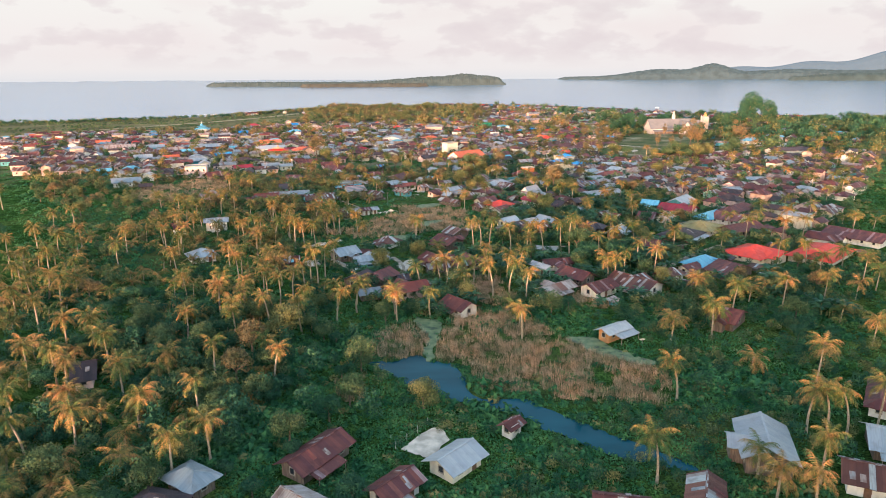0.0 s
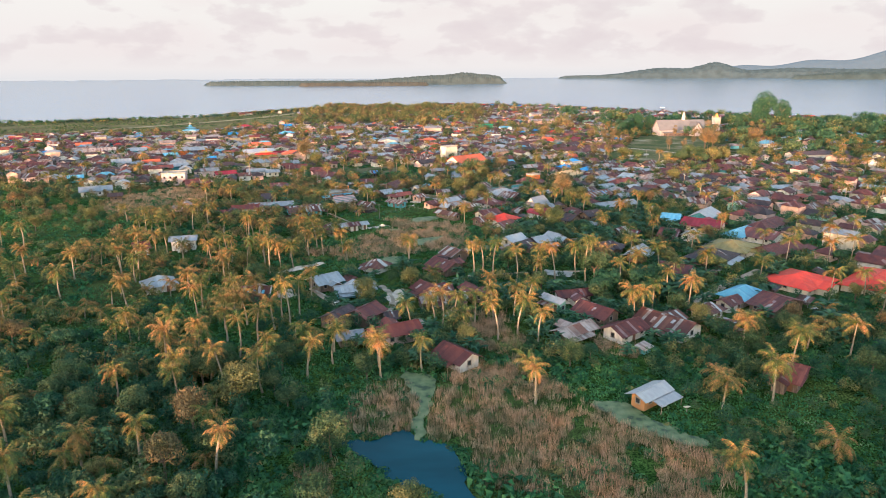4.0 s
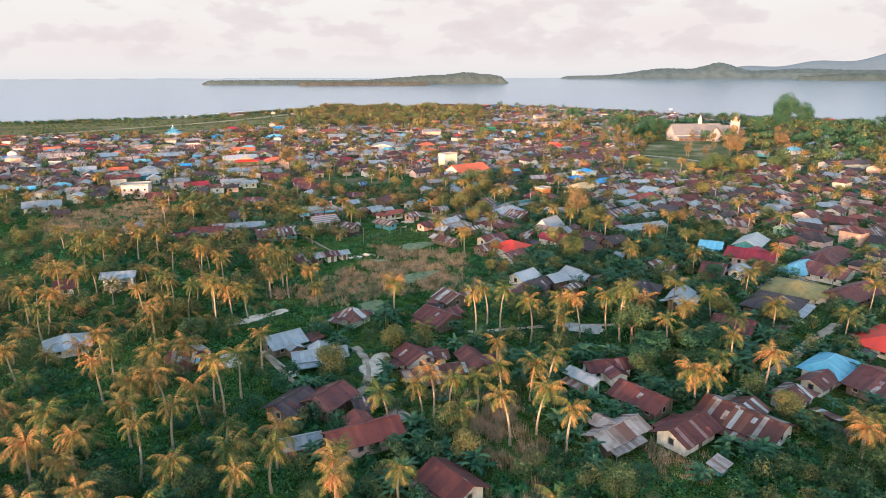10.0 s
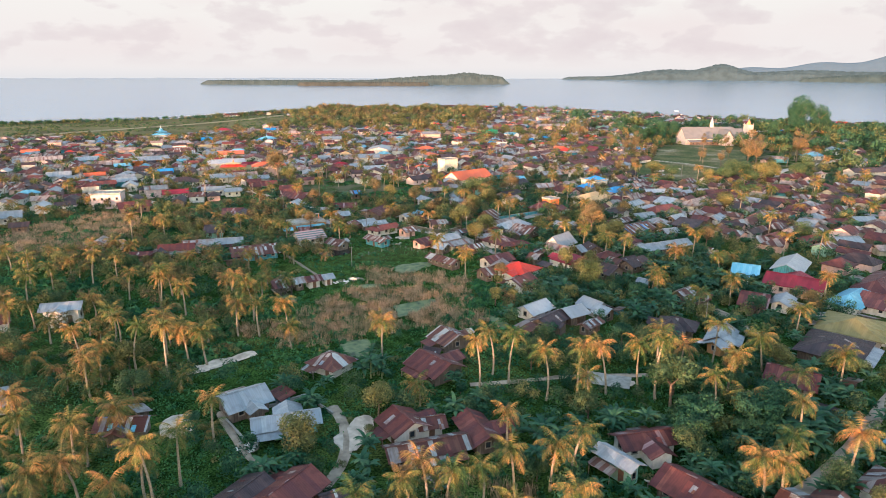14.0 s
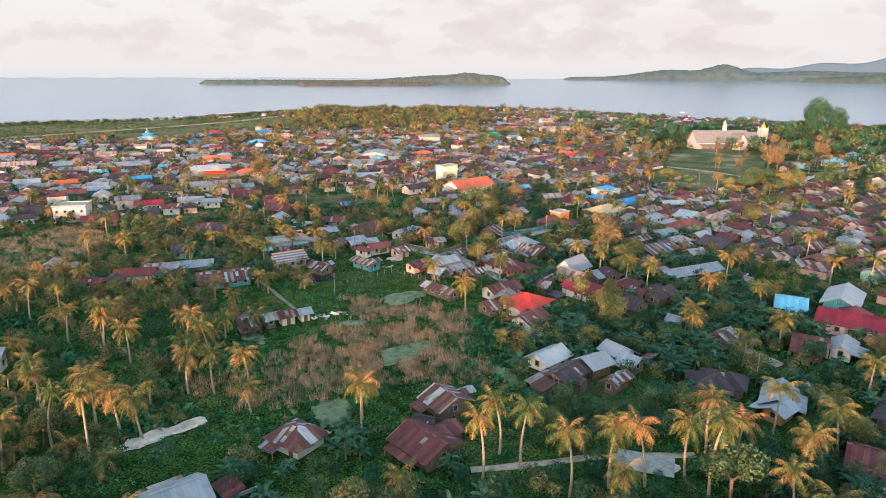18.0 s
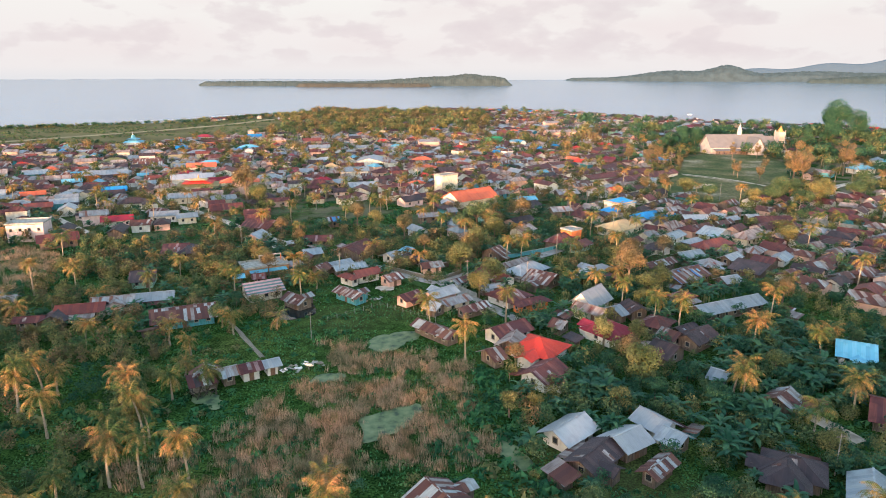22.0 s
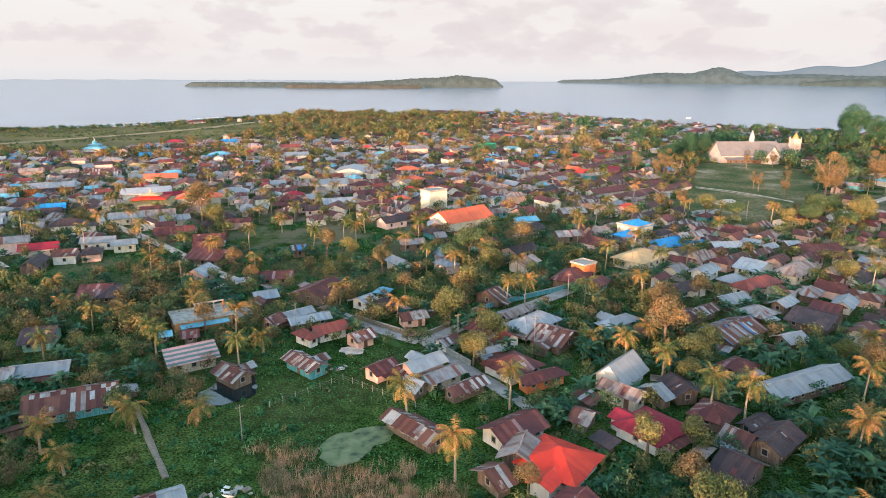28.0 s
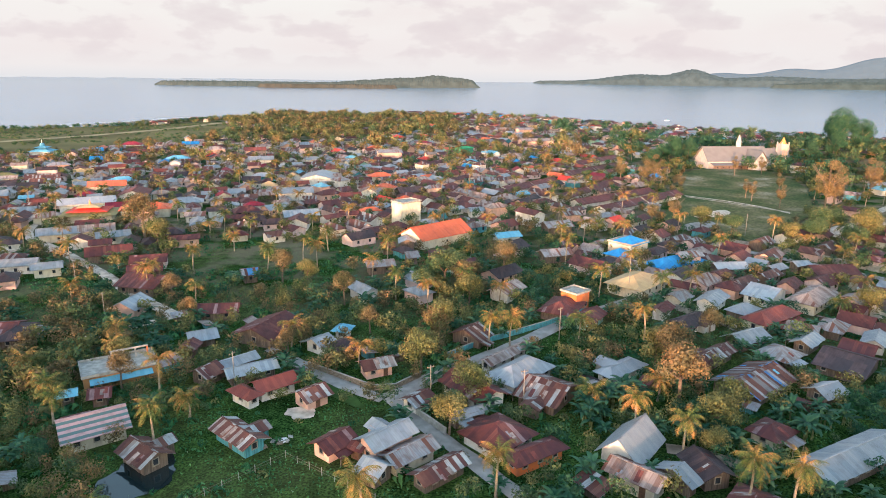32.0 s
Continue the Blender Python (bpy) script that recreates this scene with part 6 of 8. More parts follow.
rubble(-29.4, 275.4, 14, 5, "heap of white broken slabs and boards in the grass")
rubble(-25.0, 277.6, 8, 6, "heap of grey broken boards in the grass")
rubble(-16.5, 318.5, 9, 7, "pale heap of sand and rubble on the grass")
rubble(-30.5, 189.5, 10, 8, "pale concrete rubble beside the sandy path")


def utility_pole(x, y, h, deg):
    g = thing("utility_pole", "grey utility pole with a short crossarm", "pole", pose(x, y, 0, 0, 0, deg), "utility poles")
    bm = bmesh.new()
    bmesh.ops.create_cone(bm, cap_ends=True, segments=8, radius1=0.11, radius2=0.07, depth=h + 0.5, matrix=Matrix.Translation((0, 0, h / 2 - 0.25)))
    part("pole", bm, M_POLE, g)
    bm = bmesh.new()
    box(bm, 0, 0.1, h - 0.5, 1.5, 0.1, 0.12)
    for k in (-0.6, 0, 0.6):
        box(bm, k, 0.1, h - 0.36, 0.07, 0.07, 0.16)
    part("crossarm", bm, M_WOOD, g)


for x, y, h, deg in ((24.5, 328.5, 8, 20), (-28.9, 291.4, 6.5, 40), (7.7, 331.5, 7.5, 30), (61, 240, 7, 10), (38, 361, 8, 35), (64, 392, 8, 35), (-70, 372, 8, 50), (-92, 402, 8, 50), (110, 468, 9, 70), (132, 462, 9, 70), (-30, 338, 7.5, 60)):
    utility_pole(x, y, h, deg)


def boat(x, y, deg, s):
    """A small open boat with a cabin, moored off the shore."""
    g = thing("boat", "small white wooden boat moored off the shore", "boat", pose(x, y, -0.4, 0, 0, deg), "moored boats")
    st = [(-0.5, 0.30), (-0.2, 0.42), (0.2, 0.40), (0.5, 0.03)]
    verts, faces = [], []
    for q, w in st:
        verts += [(q * 12 * s, -w * 3 * s, 1.1 * s), (q * 12 * s, -w * 1.8 * s, -0.3), (q * 12 * s, w * 1.8 * s, -0.3), (q * 12 * s, w * 3 * s, 1.1 * s)]
    for i in range(3):
        a = i * 4
        faces += [(a + k, a + k + 1, a + k + 5, a + k + 4) for k in range(3)] + [(a + 3, a, a + 4, a + 7)]
    faces += [(0, 3, 2, 1), (12, 13, 14, 15)]
    shared("hull", raw("hull", verts, faces, M_WHITE), g)
    bm = bmesh.new()
    box(bm, -2 * s, 0, 1.8 * s, 3.4 * s, 1.6 * s, 1.6 * s)
    part("cabin", bm, WALL["teal"], g)


for x, y, deg, s in ((279, 1190, 20, 0.7), (382, 1208, 160, 0.6), (330, 1130, 60, 0.9), (420, 1020, 100, 0.9), (505, 985, 30, 0.7)):
    boat(x, y, deg, s)

M_SURF = plain("white_surf", (0.6, 0.6, 0.6), 0.9, 0, 0.3, 0.1)
for k, pts in enumerate(([(-385, 1010), (-345, 1050), (-318, 1120)], [(-420, 1015), (-372, 1062), (-338, 1150), (-300, 1185)])):
    v, f = ribbon(pts, 2.2, -0.22, 90 + k)
    tagged(new("water", raw("surf", v, f, M_SURF)), "thin white line of surf on the shallows", "surf", kind="structure")


# ---- plants ----
def frond_data(length, lift, droop, rng, pairs=24):
    """A feather leaf along +x: a bending rib with hanging leaflets on both sides."""
    verts, faces = [], []
    pos, ang = Vector((0.1, 0, 0)), lift
    step = length / pairs
    pts = [pos.copy()]
    dirs = []
    for i in range(pairs):
        ang -= droop / pairs * (0.5 + i / pairs)
        d = Vector((math.cos(ang), 0, math.sin(ang)))
        dirs.append(d)
        pos = pos + d * step
        pts.append(pos.copy())
    rib = [pts[0], pts[8], pts[16], pts[pairs]]
    for i in range(3):
        w = 0.05 - 0.012 * i
        a = len(verts)
        p, q = rib[i], rib[i + 1]
        verts += [(p.x, -w, p.z), (p.x, w, p.z), (q.x, w * 0.7, q.z), (q.x, -w * 0.7, q.z)]
        faces.append((a, a + 1, a + 2, a + 3))
    for i in range(1, pairs):
        p = pts[i]
        s = i / pairs
        ll = length * 0.27 * math.sin(math.pi * min(1, 0.22 + 0.80 * s)) + 0.12
        for side in (-1, 1):
            fall = -0.75 + rng.uniform(-0.3, 0.2)
            tip = Vector((dirs[i].x * ll * 0.55, side * ll * 0.78, ll * fall * 0.7 + dirs[i].z * ll * 0.4))
            bw = step * 0.36
            a = len(verts)
            b0, b1 = p - dirs[i] * bw, p + dirs[i] * bw
            verts += [tuple(b0), tuple(b1), tuple(p + tip)]
            faces.append((a, a + 1, a + 2))
    return np.array(verts), faces


FRONDS = []
rngf = random.Random(11)
for k in range(6):
    v, f = frond_data(rngf.uniform(3.7, 4.5), radians((66, 46, 26, 8, -14, -42)[k]), radians((105, 115, 108, 96, 78, 45)[k]), rngf)
    FRONDS.append((v, f))
FROND_ME = [raw("frond", v.tolist(), f, M_FROND) for v, f in FRONDS]


def crown_set(rng, n):
    """Turns for the leaves of one palm: (which leaf, yaw, tilt, scale)."""
    out = []
    for i in range(n):
        k = min(5, int(6 * i / n))
        out.append((k, i * 137.5 + rng.uniform(-14, 14), rng.uniform(-8, 8), rng.uniform(0.85, 1.1)))
    return out


def crown_mesh(rng, n):
    verts, faces = [], []
    for k, yaw, tilt, sc in crown_set(rng, n):
        m = np.array((pose(0, 0, 0, 0, 0, yaw) @ pose(0, 0, 0, tilt, 0, 0)).to_3x3()) * sc
        v, f = FRONDS[k]
        a = len(verts)
        verts += (v @ m.T).tolist()
        faces += [tuple(a + i for i in t) for t in f]
    return raw("crown", verts, faces, M_FROND)


CROWNS = [crown_mesh(random.Random(20 + i), 21) for i in range(6)]
FAR_PALMS = []


def trunk_mesh(h, lean, bend, r=0.17):
    verts, faces = [], []
    n, s = 9, 7
    for i in range(n):
        q = i / (n - 1)
        x = lean * q * q
        y = bend * math.sin(q * math.pi)
        rr = r * (1.5 - 0.75 * q if q < 0.15 else 1.3 - 0.55 * q) * (1 + 0.05 * (i % 2))
        for k in range(s):
            a = 2 * math.pi * k / s
            verts.append((x + rr * math.cos(a), y + rr * math.sin(a), -0.3 + (h + 0.3) * q))
    for i in range(n - 1):
        for k in range(s):
            a, b = i * s + k, i * s + (k + 1) % s
            faces.append((a, b, b + s, a + s))
    return raw("trunk", verts, faces, M_TRUNK)


TRUNKS = {}
PALMS = []


def palm(x, y, h, lean=0.0, near=False, size=1.0):
    i, j = int(y - GY), int(x - GX)
    USED[i - 1:i + 2, j - 1:j + 2] |= 16
    PALMS.append((x, y))
    if len(PALMS) > 300:
        FAR_PALMS.append((x, y, h))
        return
    rng = random.Random(int(x * 13 + y * 7))
    hh = round(max(2.5, h) * 2) / 2
    key = (hh, rng.randrange(3))
    if key not in TRUNKS:
        TRUNKS[key] = (trunk_mesh(hh, (0.3, 0.9, 1.6)[key[1]] * hh / 9, (0.0, 0.3, -0.4)[key[1]]), (0.3, 0.9, 1.6)[key[1]] * hh / 9)
    tm, off = TRUNKS[key]
    yaw = rng.uniform(0, 360)
    g = thing("coconut_palm", ("tall coconut palm with sunlit golden fronds" if hh > 8.5 else "young coconut palm with drooping yellow-green fronds" if hh < 6 else "coconut palm with arching golden-green fronds"), "palm tree", pose(x, y, 0, 0, 0, yaw), "coconut palms")
    shared("trunk", tm, g)
    m = pose(off, 0, hh) @ Matrix.Scale(size * rng.uniform(0.78, 1.08), 4)
    if near:
        for k, a, tilt, sc in crown_set(rng, 17):
            shared("frond", FROND_ME[k], g, m @ pose(0, 0, 0, 0, 0, a) @ pose(0, 0, 0, tilt, 0, 0) @ Matrix.Scale(sc, 4))
    else:
        shared("crown", rng.choice(CROWNS), g, m)


palm(-94.9, 229.6, 8.8)
palm(-117.7, 272.7, 8.0)
palm(-107.6, 255.7, 8.0)
palm(-107.5, 266.6, 6.8)
palm(-95.3, 238.5, 6.8)
palm(-86.6, 230.3, 6.2)
palm(-98.7, 270.9, 9.4)
palm(-94.8, 276.5, 7.8)
palm(-82.6, 258.6, 8.0)
palm(-72.3, 253.9, 10.1)
palm(-63.9, 248.6, 8.0)
palm(-55.1, 256.2, 8.0)
palm(-69.9, 227.8, 7.9)
palm(-61.7, 217.5, 9.9)
palm(-54.2, 214.8, 10.8)
palm(-51.9, 230.7, 5.5)
palm(-52.6, 221.4, 8.0)
palm(-65.4, 211.2, 8.1)
palm(-64.5, 205.6, 8.0)
palm(-46.5, 247.7, 6.8)
palm(-41.9, 235.6, 8.0)
palm(-70.1, 193.1, 7.6)
palm(-51.3, 192.3, 6.1)
palm(-54.9, 183.4, 8.0)
palm(-62.3, 178.1, 8.0)
palm(-48.8, 173.5, 8.0)
palm(-41.3, 170.5, 8.1, near=True)
palm(-50.0, 162.8, 8.0)
palm(-42.9, 162.3, 8.0, near=True)
palm(-53.1, 170.6, 8.0)
palm(-38.4, 173.1, 11.6, near=True)
palm(-37.5, 179.6, 9.0, near=True)
palm(-36.9, 191.5, 7.9, near=True)
palm(-32.7, 228.2, 6.1)
palm(-12.6, 222.1, 8.9, near=True)
palm(7.0, 209.4, 11.1, near=True)
palm(9.9, 216.0, 8.8, near=True)
palm(12.8, 212.0, 10.6, near=True)
palm(19.1, 205.8, 9.6, near=True)
palm(25.2, 207.8, 9.7, near=True)
palm(30.6, 208.4, 10.0, near=True)
palm(36.9, 209.7, 10.3, near=True)
palm(39.0, 206.0, 13.5, near=True)
palm(45.8, 212.3, 8.0, near=True)
palm(-4.0, 203.3, 4.7, near=True)
palm(10.3, 187.9, 8.0, near=True)
palm(-3.4, 171.0, 8.0, near=True)
palm(-1.9, 173.2, 8.0, near=True)
palm(1.3, 173.3, 8.0, near=True)
palm(5.7, 174.1, 8.0, near=True)
palm(10.5, 177.2, 8.0, near=True)
palm(15.7, 178.9, 8.0, near=True)
palm(19.3, 182.4, 8.0, near=True)
palm(19.4, 161.7, 8.0, near=True)
palm(-8.9, 167.6, 8.0, near=True)
palm(56.1, 264.8, 7.4)
palm(68.6, 284.7, 8.0)
palm(79.7, 278.1, 8.0)
palm(98.5, 257.9, 8.0)
palm(53.7, 209.5, 8.0)
palm(51.7, 197.3, 6.2)
palm(57.3, 190.4, 8.0)
palm(63.6, 217.0, 8.0)
palm(74.7, 209.7, 8.0)
palm(46.5, 199.1, 8.0, near=True)
palm(44.4, 176.0, 8.0, near=True)
palm(46.1, 174.5, 8.0, near=True)
palm(-61.0, 88.9, 8.0)
palm(-70.9, 105.6, 8.0)
palm(-74.0, 94.6, 8.0)
palm(-83.5, 113.3, 8.0)
palm(-77.3, 111.9, 8.0)
palm(-61.2, 105.5, 8.0)
palm(-53.0, 94.6, 8.0)
palm(-56.7, 114.9, 6.1)
palm(-44.8, 98.7, 8.0, near=True)
palm(-47.4, 114.5, 8.0, near=True)
palm(-49.7, 133.6, 8.0)
palm(-59.2, 152.0, 8.0)
palm(-66.7, 85.5, 8.0)
palm(-70.6, 118.9, 8.0)
palm(-78.5, 128.4, 8.0)
palm(-84.6, 128.5, 8.0)
palm(-97.6, 139.5, 8.0)
palm(-28.4, 145.3, 8.0, near=True)
palm(-24.5, 151.7, 8.0, near=True)
palm(-15.0, 155.2, 4.6, near=True)
palm(-40.6, 175.4, 8.0, near=True)
palm(-63.7, 185.0, 8.0)
palm(-73.1, 256.4, 8.0)
palm(-91.3, 207.2, 8.0)
palm(-99.6, 215.7, 8.0)
palm(-104.6, 192.3, 8.0)
palm(-122.6, 185.6, 8.0)
palm(-129.5, 185.7, 8.0)
palm(-107.1, 173.1, 8.0)
palm(-102.5, 157.1, 8.0)
palm(-108.3, 147.9, 8.0)
palm(-145.0, 216.3, 8.0)
palm(-132.1, 207.7, 8.0)
palm(-129.2, 216.1, 8.0)
palm(-144.1, 200.0, 8.0)
palm(-119.5, 167.6, 8.0)
palm(-42.0, 80.7, 8.0, near=True)
palm(-38.1, 85.4, 8.0, near=True)
palm(15.6, 143.2, 4.3, near=True)
palm(65.1, 161.2, 6.3)
palm(61.4, 141.2, 4.9)
palm(40.1, 105.2, 8.0, near=True)
palm(28.8, 80.6, 8.0, near=True)
palm(43.8, 81.5, 5.4, near=True)
palm(61.1, 94.3, 8.0)
palm(57.9, 94.3, 8.0)
palm(52.5, 80.5, 8.0)
palm(46.7, 71.1, 8.0, near=True)
palm(63.2, 92.3, 8.0)
palm(119.6, 189.5, 6.2)
palm(108.3, 189.9, 8.0)
palm(56.0, 260.6, 7.2)
palm(72.8, 289.5, 6.5)
palm(84.9, 285.5, 5.6)
palm(73.8, 257.2, 7.3)
palm(6.1, 280.3, 8.0)
palm(-111.0, 320.4, 9.3)
palm(-70.9, 263.6, 4.8)
palm(-58.0, 261.8, 5.9)
palm(-49.1, 242.4, 8.0)
palm(-45.9, 244.7, 10.1)
palm(-35.8, 237.0, 8.0)
palm(-46.8, 235.6, 8.0)
palm(-73.1, 262.9, 8.0)
palm(-100.4, 322.4, 8.0)
palm(-34.8, 326.4, 4.4)
palm(-57.3, 324.9, 5.6)
palm(-57.5, 439.3, 5.9)
palm(-69.7, 401.8, 6.7)
palm(-69.1, 394.6, 8.0)
palm(120.6, 461.6, 7.8)
palm(50.3, 331.3, 5.2)
palm(41.7, 318.3, 8.0)
palm(46.8, 310.9, 8.0)
palm(25.8, 355.1, 8.0)
palm(21.6, 356.9, 8.0)
palm(-51.0, 479.2, 8.0)
palm(-25.5, 439.5, 8.0)
palm(-40.5, 412.9, 8.0)
palm(57.7, 360.4, 8.0)
palm(50.8, 298.7, 8.0)
palm(57.0, 297.2, 8.0)
palm(-2.0, 297.1, 8.0)
palm(-0.7, 389.4, 8.0)
palm(-26.4, 419.9, 8.0)
palm(-62.3, 412.7, 8.0)
palm(-32.0, 427.3, 8.0)
palm(-36.6, 315.7, 8.0)
palm(16.4, 302.1, 8.0)
palm(-13.9, 144.5, 8.0, near=True)
palm(-35.4, 112.9, 7.5, near=True)
palm(-66.3, 96.7, 7.2)
palm(-60.2, 133.3, 7.9)
palm(-108.7, 154.2, 7.4)
palm(-109.6, 164.1, 7.1)
palm(-102.0, 164.0, 6.3)
palm(-53.2, 153.6, 8.9)
palm(-43.3, 140.7, 9.2, near=True)
palm(-94.0, 215.1, 8.3)
palm(-103.0, 221.9, 8.3)
palm(-103.0, 234.7, 8.3)
palm(-83.8, 186.3, 7.7)
palm(-73.1, 232.0, 7.6)
palm(-58.3, 224.4, 9.2)
palm(-48.1, 219.7, 8.6)
palm(-13.1, 226.9, 7.6)
palm(-61.8, 159.1, 8.7)
palm(-35.7, 139.1, 8.4, near=True)
palm(-37.1, 149.7, 7.6, near=True)
palm(-29.8, 153.0, 7.7, near=True)
palm(-25.2, 157.4, 6.9, near=True)
palm(-14.5, 149.0, 6.8, near=True)
palm(-5.8, 148.2, 7.7, near=True)
palm(-52.5, 137.8, 7.8)
palm(-44.7, 154.6, 8.4, near=True)
palm(-72.3, 164.0, 7.2)
palm(-52.6, 148.1, 7.1)
palm(15.2, 134.5, 7.7, near=True)
palm(57.8, 134.1, 8.9, near=True)
palm(68.1, 147.9, 9.0)
palm(43.3, 74.9, 6.4, near=True)
palm(25.3, 201.0, 7.9, near=True)
palm(43.0, 217.5, 8.8)
palm(2.6, 163.2, 6.5, near=True)
palm(10.7, 164.3, 9.2, near=True)
palm(15.4, 167.5, 9.1, near=True)
palm(62.3, 156.8, 7.4)
palm(50.4, 181.0, 8.1, near=True)
palm(59.1, 181.0, 9.0, near=True)


def scatter(n, test, seed, tries=40):
    rng = random.Random(seed)
    out = []
    for _ in range(n * tries):
        if len(out) >= n:
            break
        p = test(rng)
        if p:
            out.append(p)
    return out


GROVE = [(-62, 55), (-38, 100), (-30, 150), (-32, 190), (-52, 225), (-62, 275), (-170, 290), (-330, 330), (-330, 40)]


def grove_spot(rng):
    x, y = rng.uniform(-330, -28), rng.uniform(40, 330)
    if not inside(GROVE, np.array(x), np.array(y)) or code_at(x, y):
        return None
    if min((x - a) ** 2 + (y - b) ** 2 for a, b in PALMS) < (34 if y < 170 else 80 if y < 260 else 150):
        return None
    palm(x, y, rng.uniform(5.5, 10.5))
    return True


scatter(75, grove_spot, 41)


def village_palm(rng):
    x, y = rng.uniform(-230, 330), rng.uniform(250, 760)
    if abs(x) > 0.66 * (y - 60) + 40 or code_at(x, y) or (y < 325 and x < 60):
        return None
    if min((x - a) ** 2 + (y - b) ** 2 for a, b in PALMS) < 75:
        return None
    if inside(MARSH, np.array(x), np.array(y)):
        return None
    palm(x, y, rng.uniform(4.5, 9.5))
    return True


def young_palm(rng):
    x, y = rng.uniform(-125, -34), rng.uniform(225, 350)
    if code_at(x, y) or min((x - a) ** 2 + (y - b) ** 2 for a, b in PALMS) < 22:
        return None
    palm(x, y, rng.uniform(2.6, 5.5))
    return True


CLEARING = [(-129.0, 388.1), (-128.5, 394.3), (-127.7, 405.2), (-121.4, 412.7), (-108.0, 405.5), (-95.8, 408.6), (-84.6, 399.0), (-90.0, 388.7), (-96.9, 381.5), (-98.4, 373.3), (-101.3, 369.6), (-114.5, 375.7)]
MEADOW = [(-62, 286), (-52, 300), (-33, 300), (-30, 326), (-8, 330), (10, 318), (12, 296), (6, 270), (-20, 292), (-40, 282)]
GREEN_EAST = [(150, 430), (230, 470), (300, 560), (290, 600), (240, 590), (185, 505)]
MARSH = [(-40, 40), (60, 40), (70, 140), (20, 150), (-20, 140), (-60, 290), (15, 300), (15, 215), (-30, 215)]
LOW_PALMS = []


def low_palm(rng):
    y = 46 + 190 * rng.random() ** 1.1
    x = -rng.uniform(0.06, 0.74) * (y + 12) - 10
    if not inside(GROVE, np.array(x), np.array(y)) or code_at(x, y) not in (0, 16):
        return None
    if min([99.0] + [(x - a) ** 2 + (y - b) ** 2 for a, b, c in LOW_PALMS]) < 14:
        return None
    LOW_PALMS.append((x, y, rng.uniform(1.0, 4.2)))
    return True




def east_palm(rng):
    x, y = rng.uniform(48, 200), rng.uniform(92, 262)
    if x > 0.72 * (y - 10) + 12 or code_at(x, y) or min((x - a) ** 2 + (y - b) ** 2 for a, b in PALMS) < 60:
        return None
    palm(x, y, rng.uniform(3.0, 8.5))
    return True


scatter(40, young_palm, 43)
scatter(40, east_palm, 45)
scatter(330, village_palm, 42)
scatter(200, low_palm, 44)
FAR_PALMS += LOW_PALMS

SHED_ROOF = {k: slope_mesh(4.4, 2.9, 0.6, 0, random.Random(60 + n), 0.85, ROOF[k]) for n, k in enumerate(("rust", "rustp", "zincr", "pale", "dark"))}
SHED_WALL = {k: boxmesh("wall", 2.7, 1.7, 1.7, WALL[k]) for k in ("plank", "cream", "teal")}


def shed(rng):
    """Low lean-to sheds standing close to the houses."""
    y = rng.uniform(150, 385)
    x = rng.uniform(-70, 135)
    if not any(code_at(x + a, y + b) == 1 for a, b in ((5, 0), (-5, 0), (0, 5), (0, -5))):
        return None
    deg = 40 + rng.choice((0, 90, 180, 270)) + rng.uniform(-8, 8)
    if not free_rect(x, y, deg, 3.4, 2.6) or inside(MARSH, np.array(x), np.array(y)) or inside(MEADOW, np.array(x), np.array(y)):
        return None
    take_rect(x, y, deg, 3.2, 2.4, 1)
    k = rng.choice(("rust", "rustp", "zincr", "pale", "dark"))
    g = thing("shed", f"small lean-to shed with {ROOFWORDS[k]}", "shed", pose(x, y, 0, 0, 0, deg) @ Matrix.Scale(rng.uniform(0.85, 1.25), 4), "yard sheds")
    shared("wall", SHED_WALL[rng.choice(("plank", "plank", "plank", "teal"))], g, pose(0, 0, 0.5))
    shared("roof", SHED_ROOF[k], g, pose(0, -1.3, 1.3, math.degrees(math.atan2(0.6, 2.6)), 0, 0))
    return True


scatter(46, shed, 78)

# far town: houses on a loose grid of lanes 
TONES = ["rust"] * 17 + ["dark"] * 7 + ["rustp"] * 10 + ["zinc"] * 4 + ["pale"] * 7 + ["white"] * 3 + ["zincr"] * 5 + ["redrust"] * 6 + ["red", "orange", "crimson", "blue", "sky", "ochre"]
# extra salmon and pink walls put the town's warm evening glow into paint
WTONES = ["white"] * 5 + ["plank"] * 3 + ["cream"] * 3 + ["salmon"] * 7 + ["pink"] * 6 + ["mint", "teal"]
WOODS = [(-300, 1000), (-190, 800), (-60, 820), (30, 900), (60, 1000), (40, 1270), (-160, 1260), (-280, 1150)]
AIRFIELD = [(-640, 640), (-270, 700), (-175, 840), (-235, 1080), (-350, 985), (-640, 848)]
pts = [(x, y, 0.14) for x, y in AIRFIELD]
tagged(new("field", raw("field", pts, [tuple(range(len(pts)))], M_AIR)), "wide dry grass airfield beside the shore", "field", kind="structure")
NEAR_HOUSES = [sum(1 for o in scene.objects if o.name.startswith("house"))]


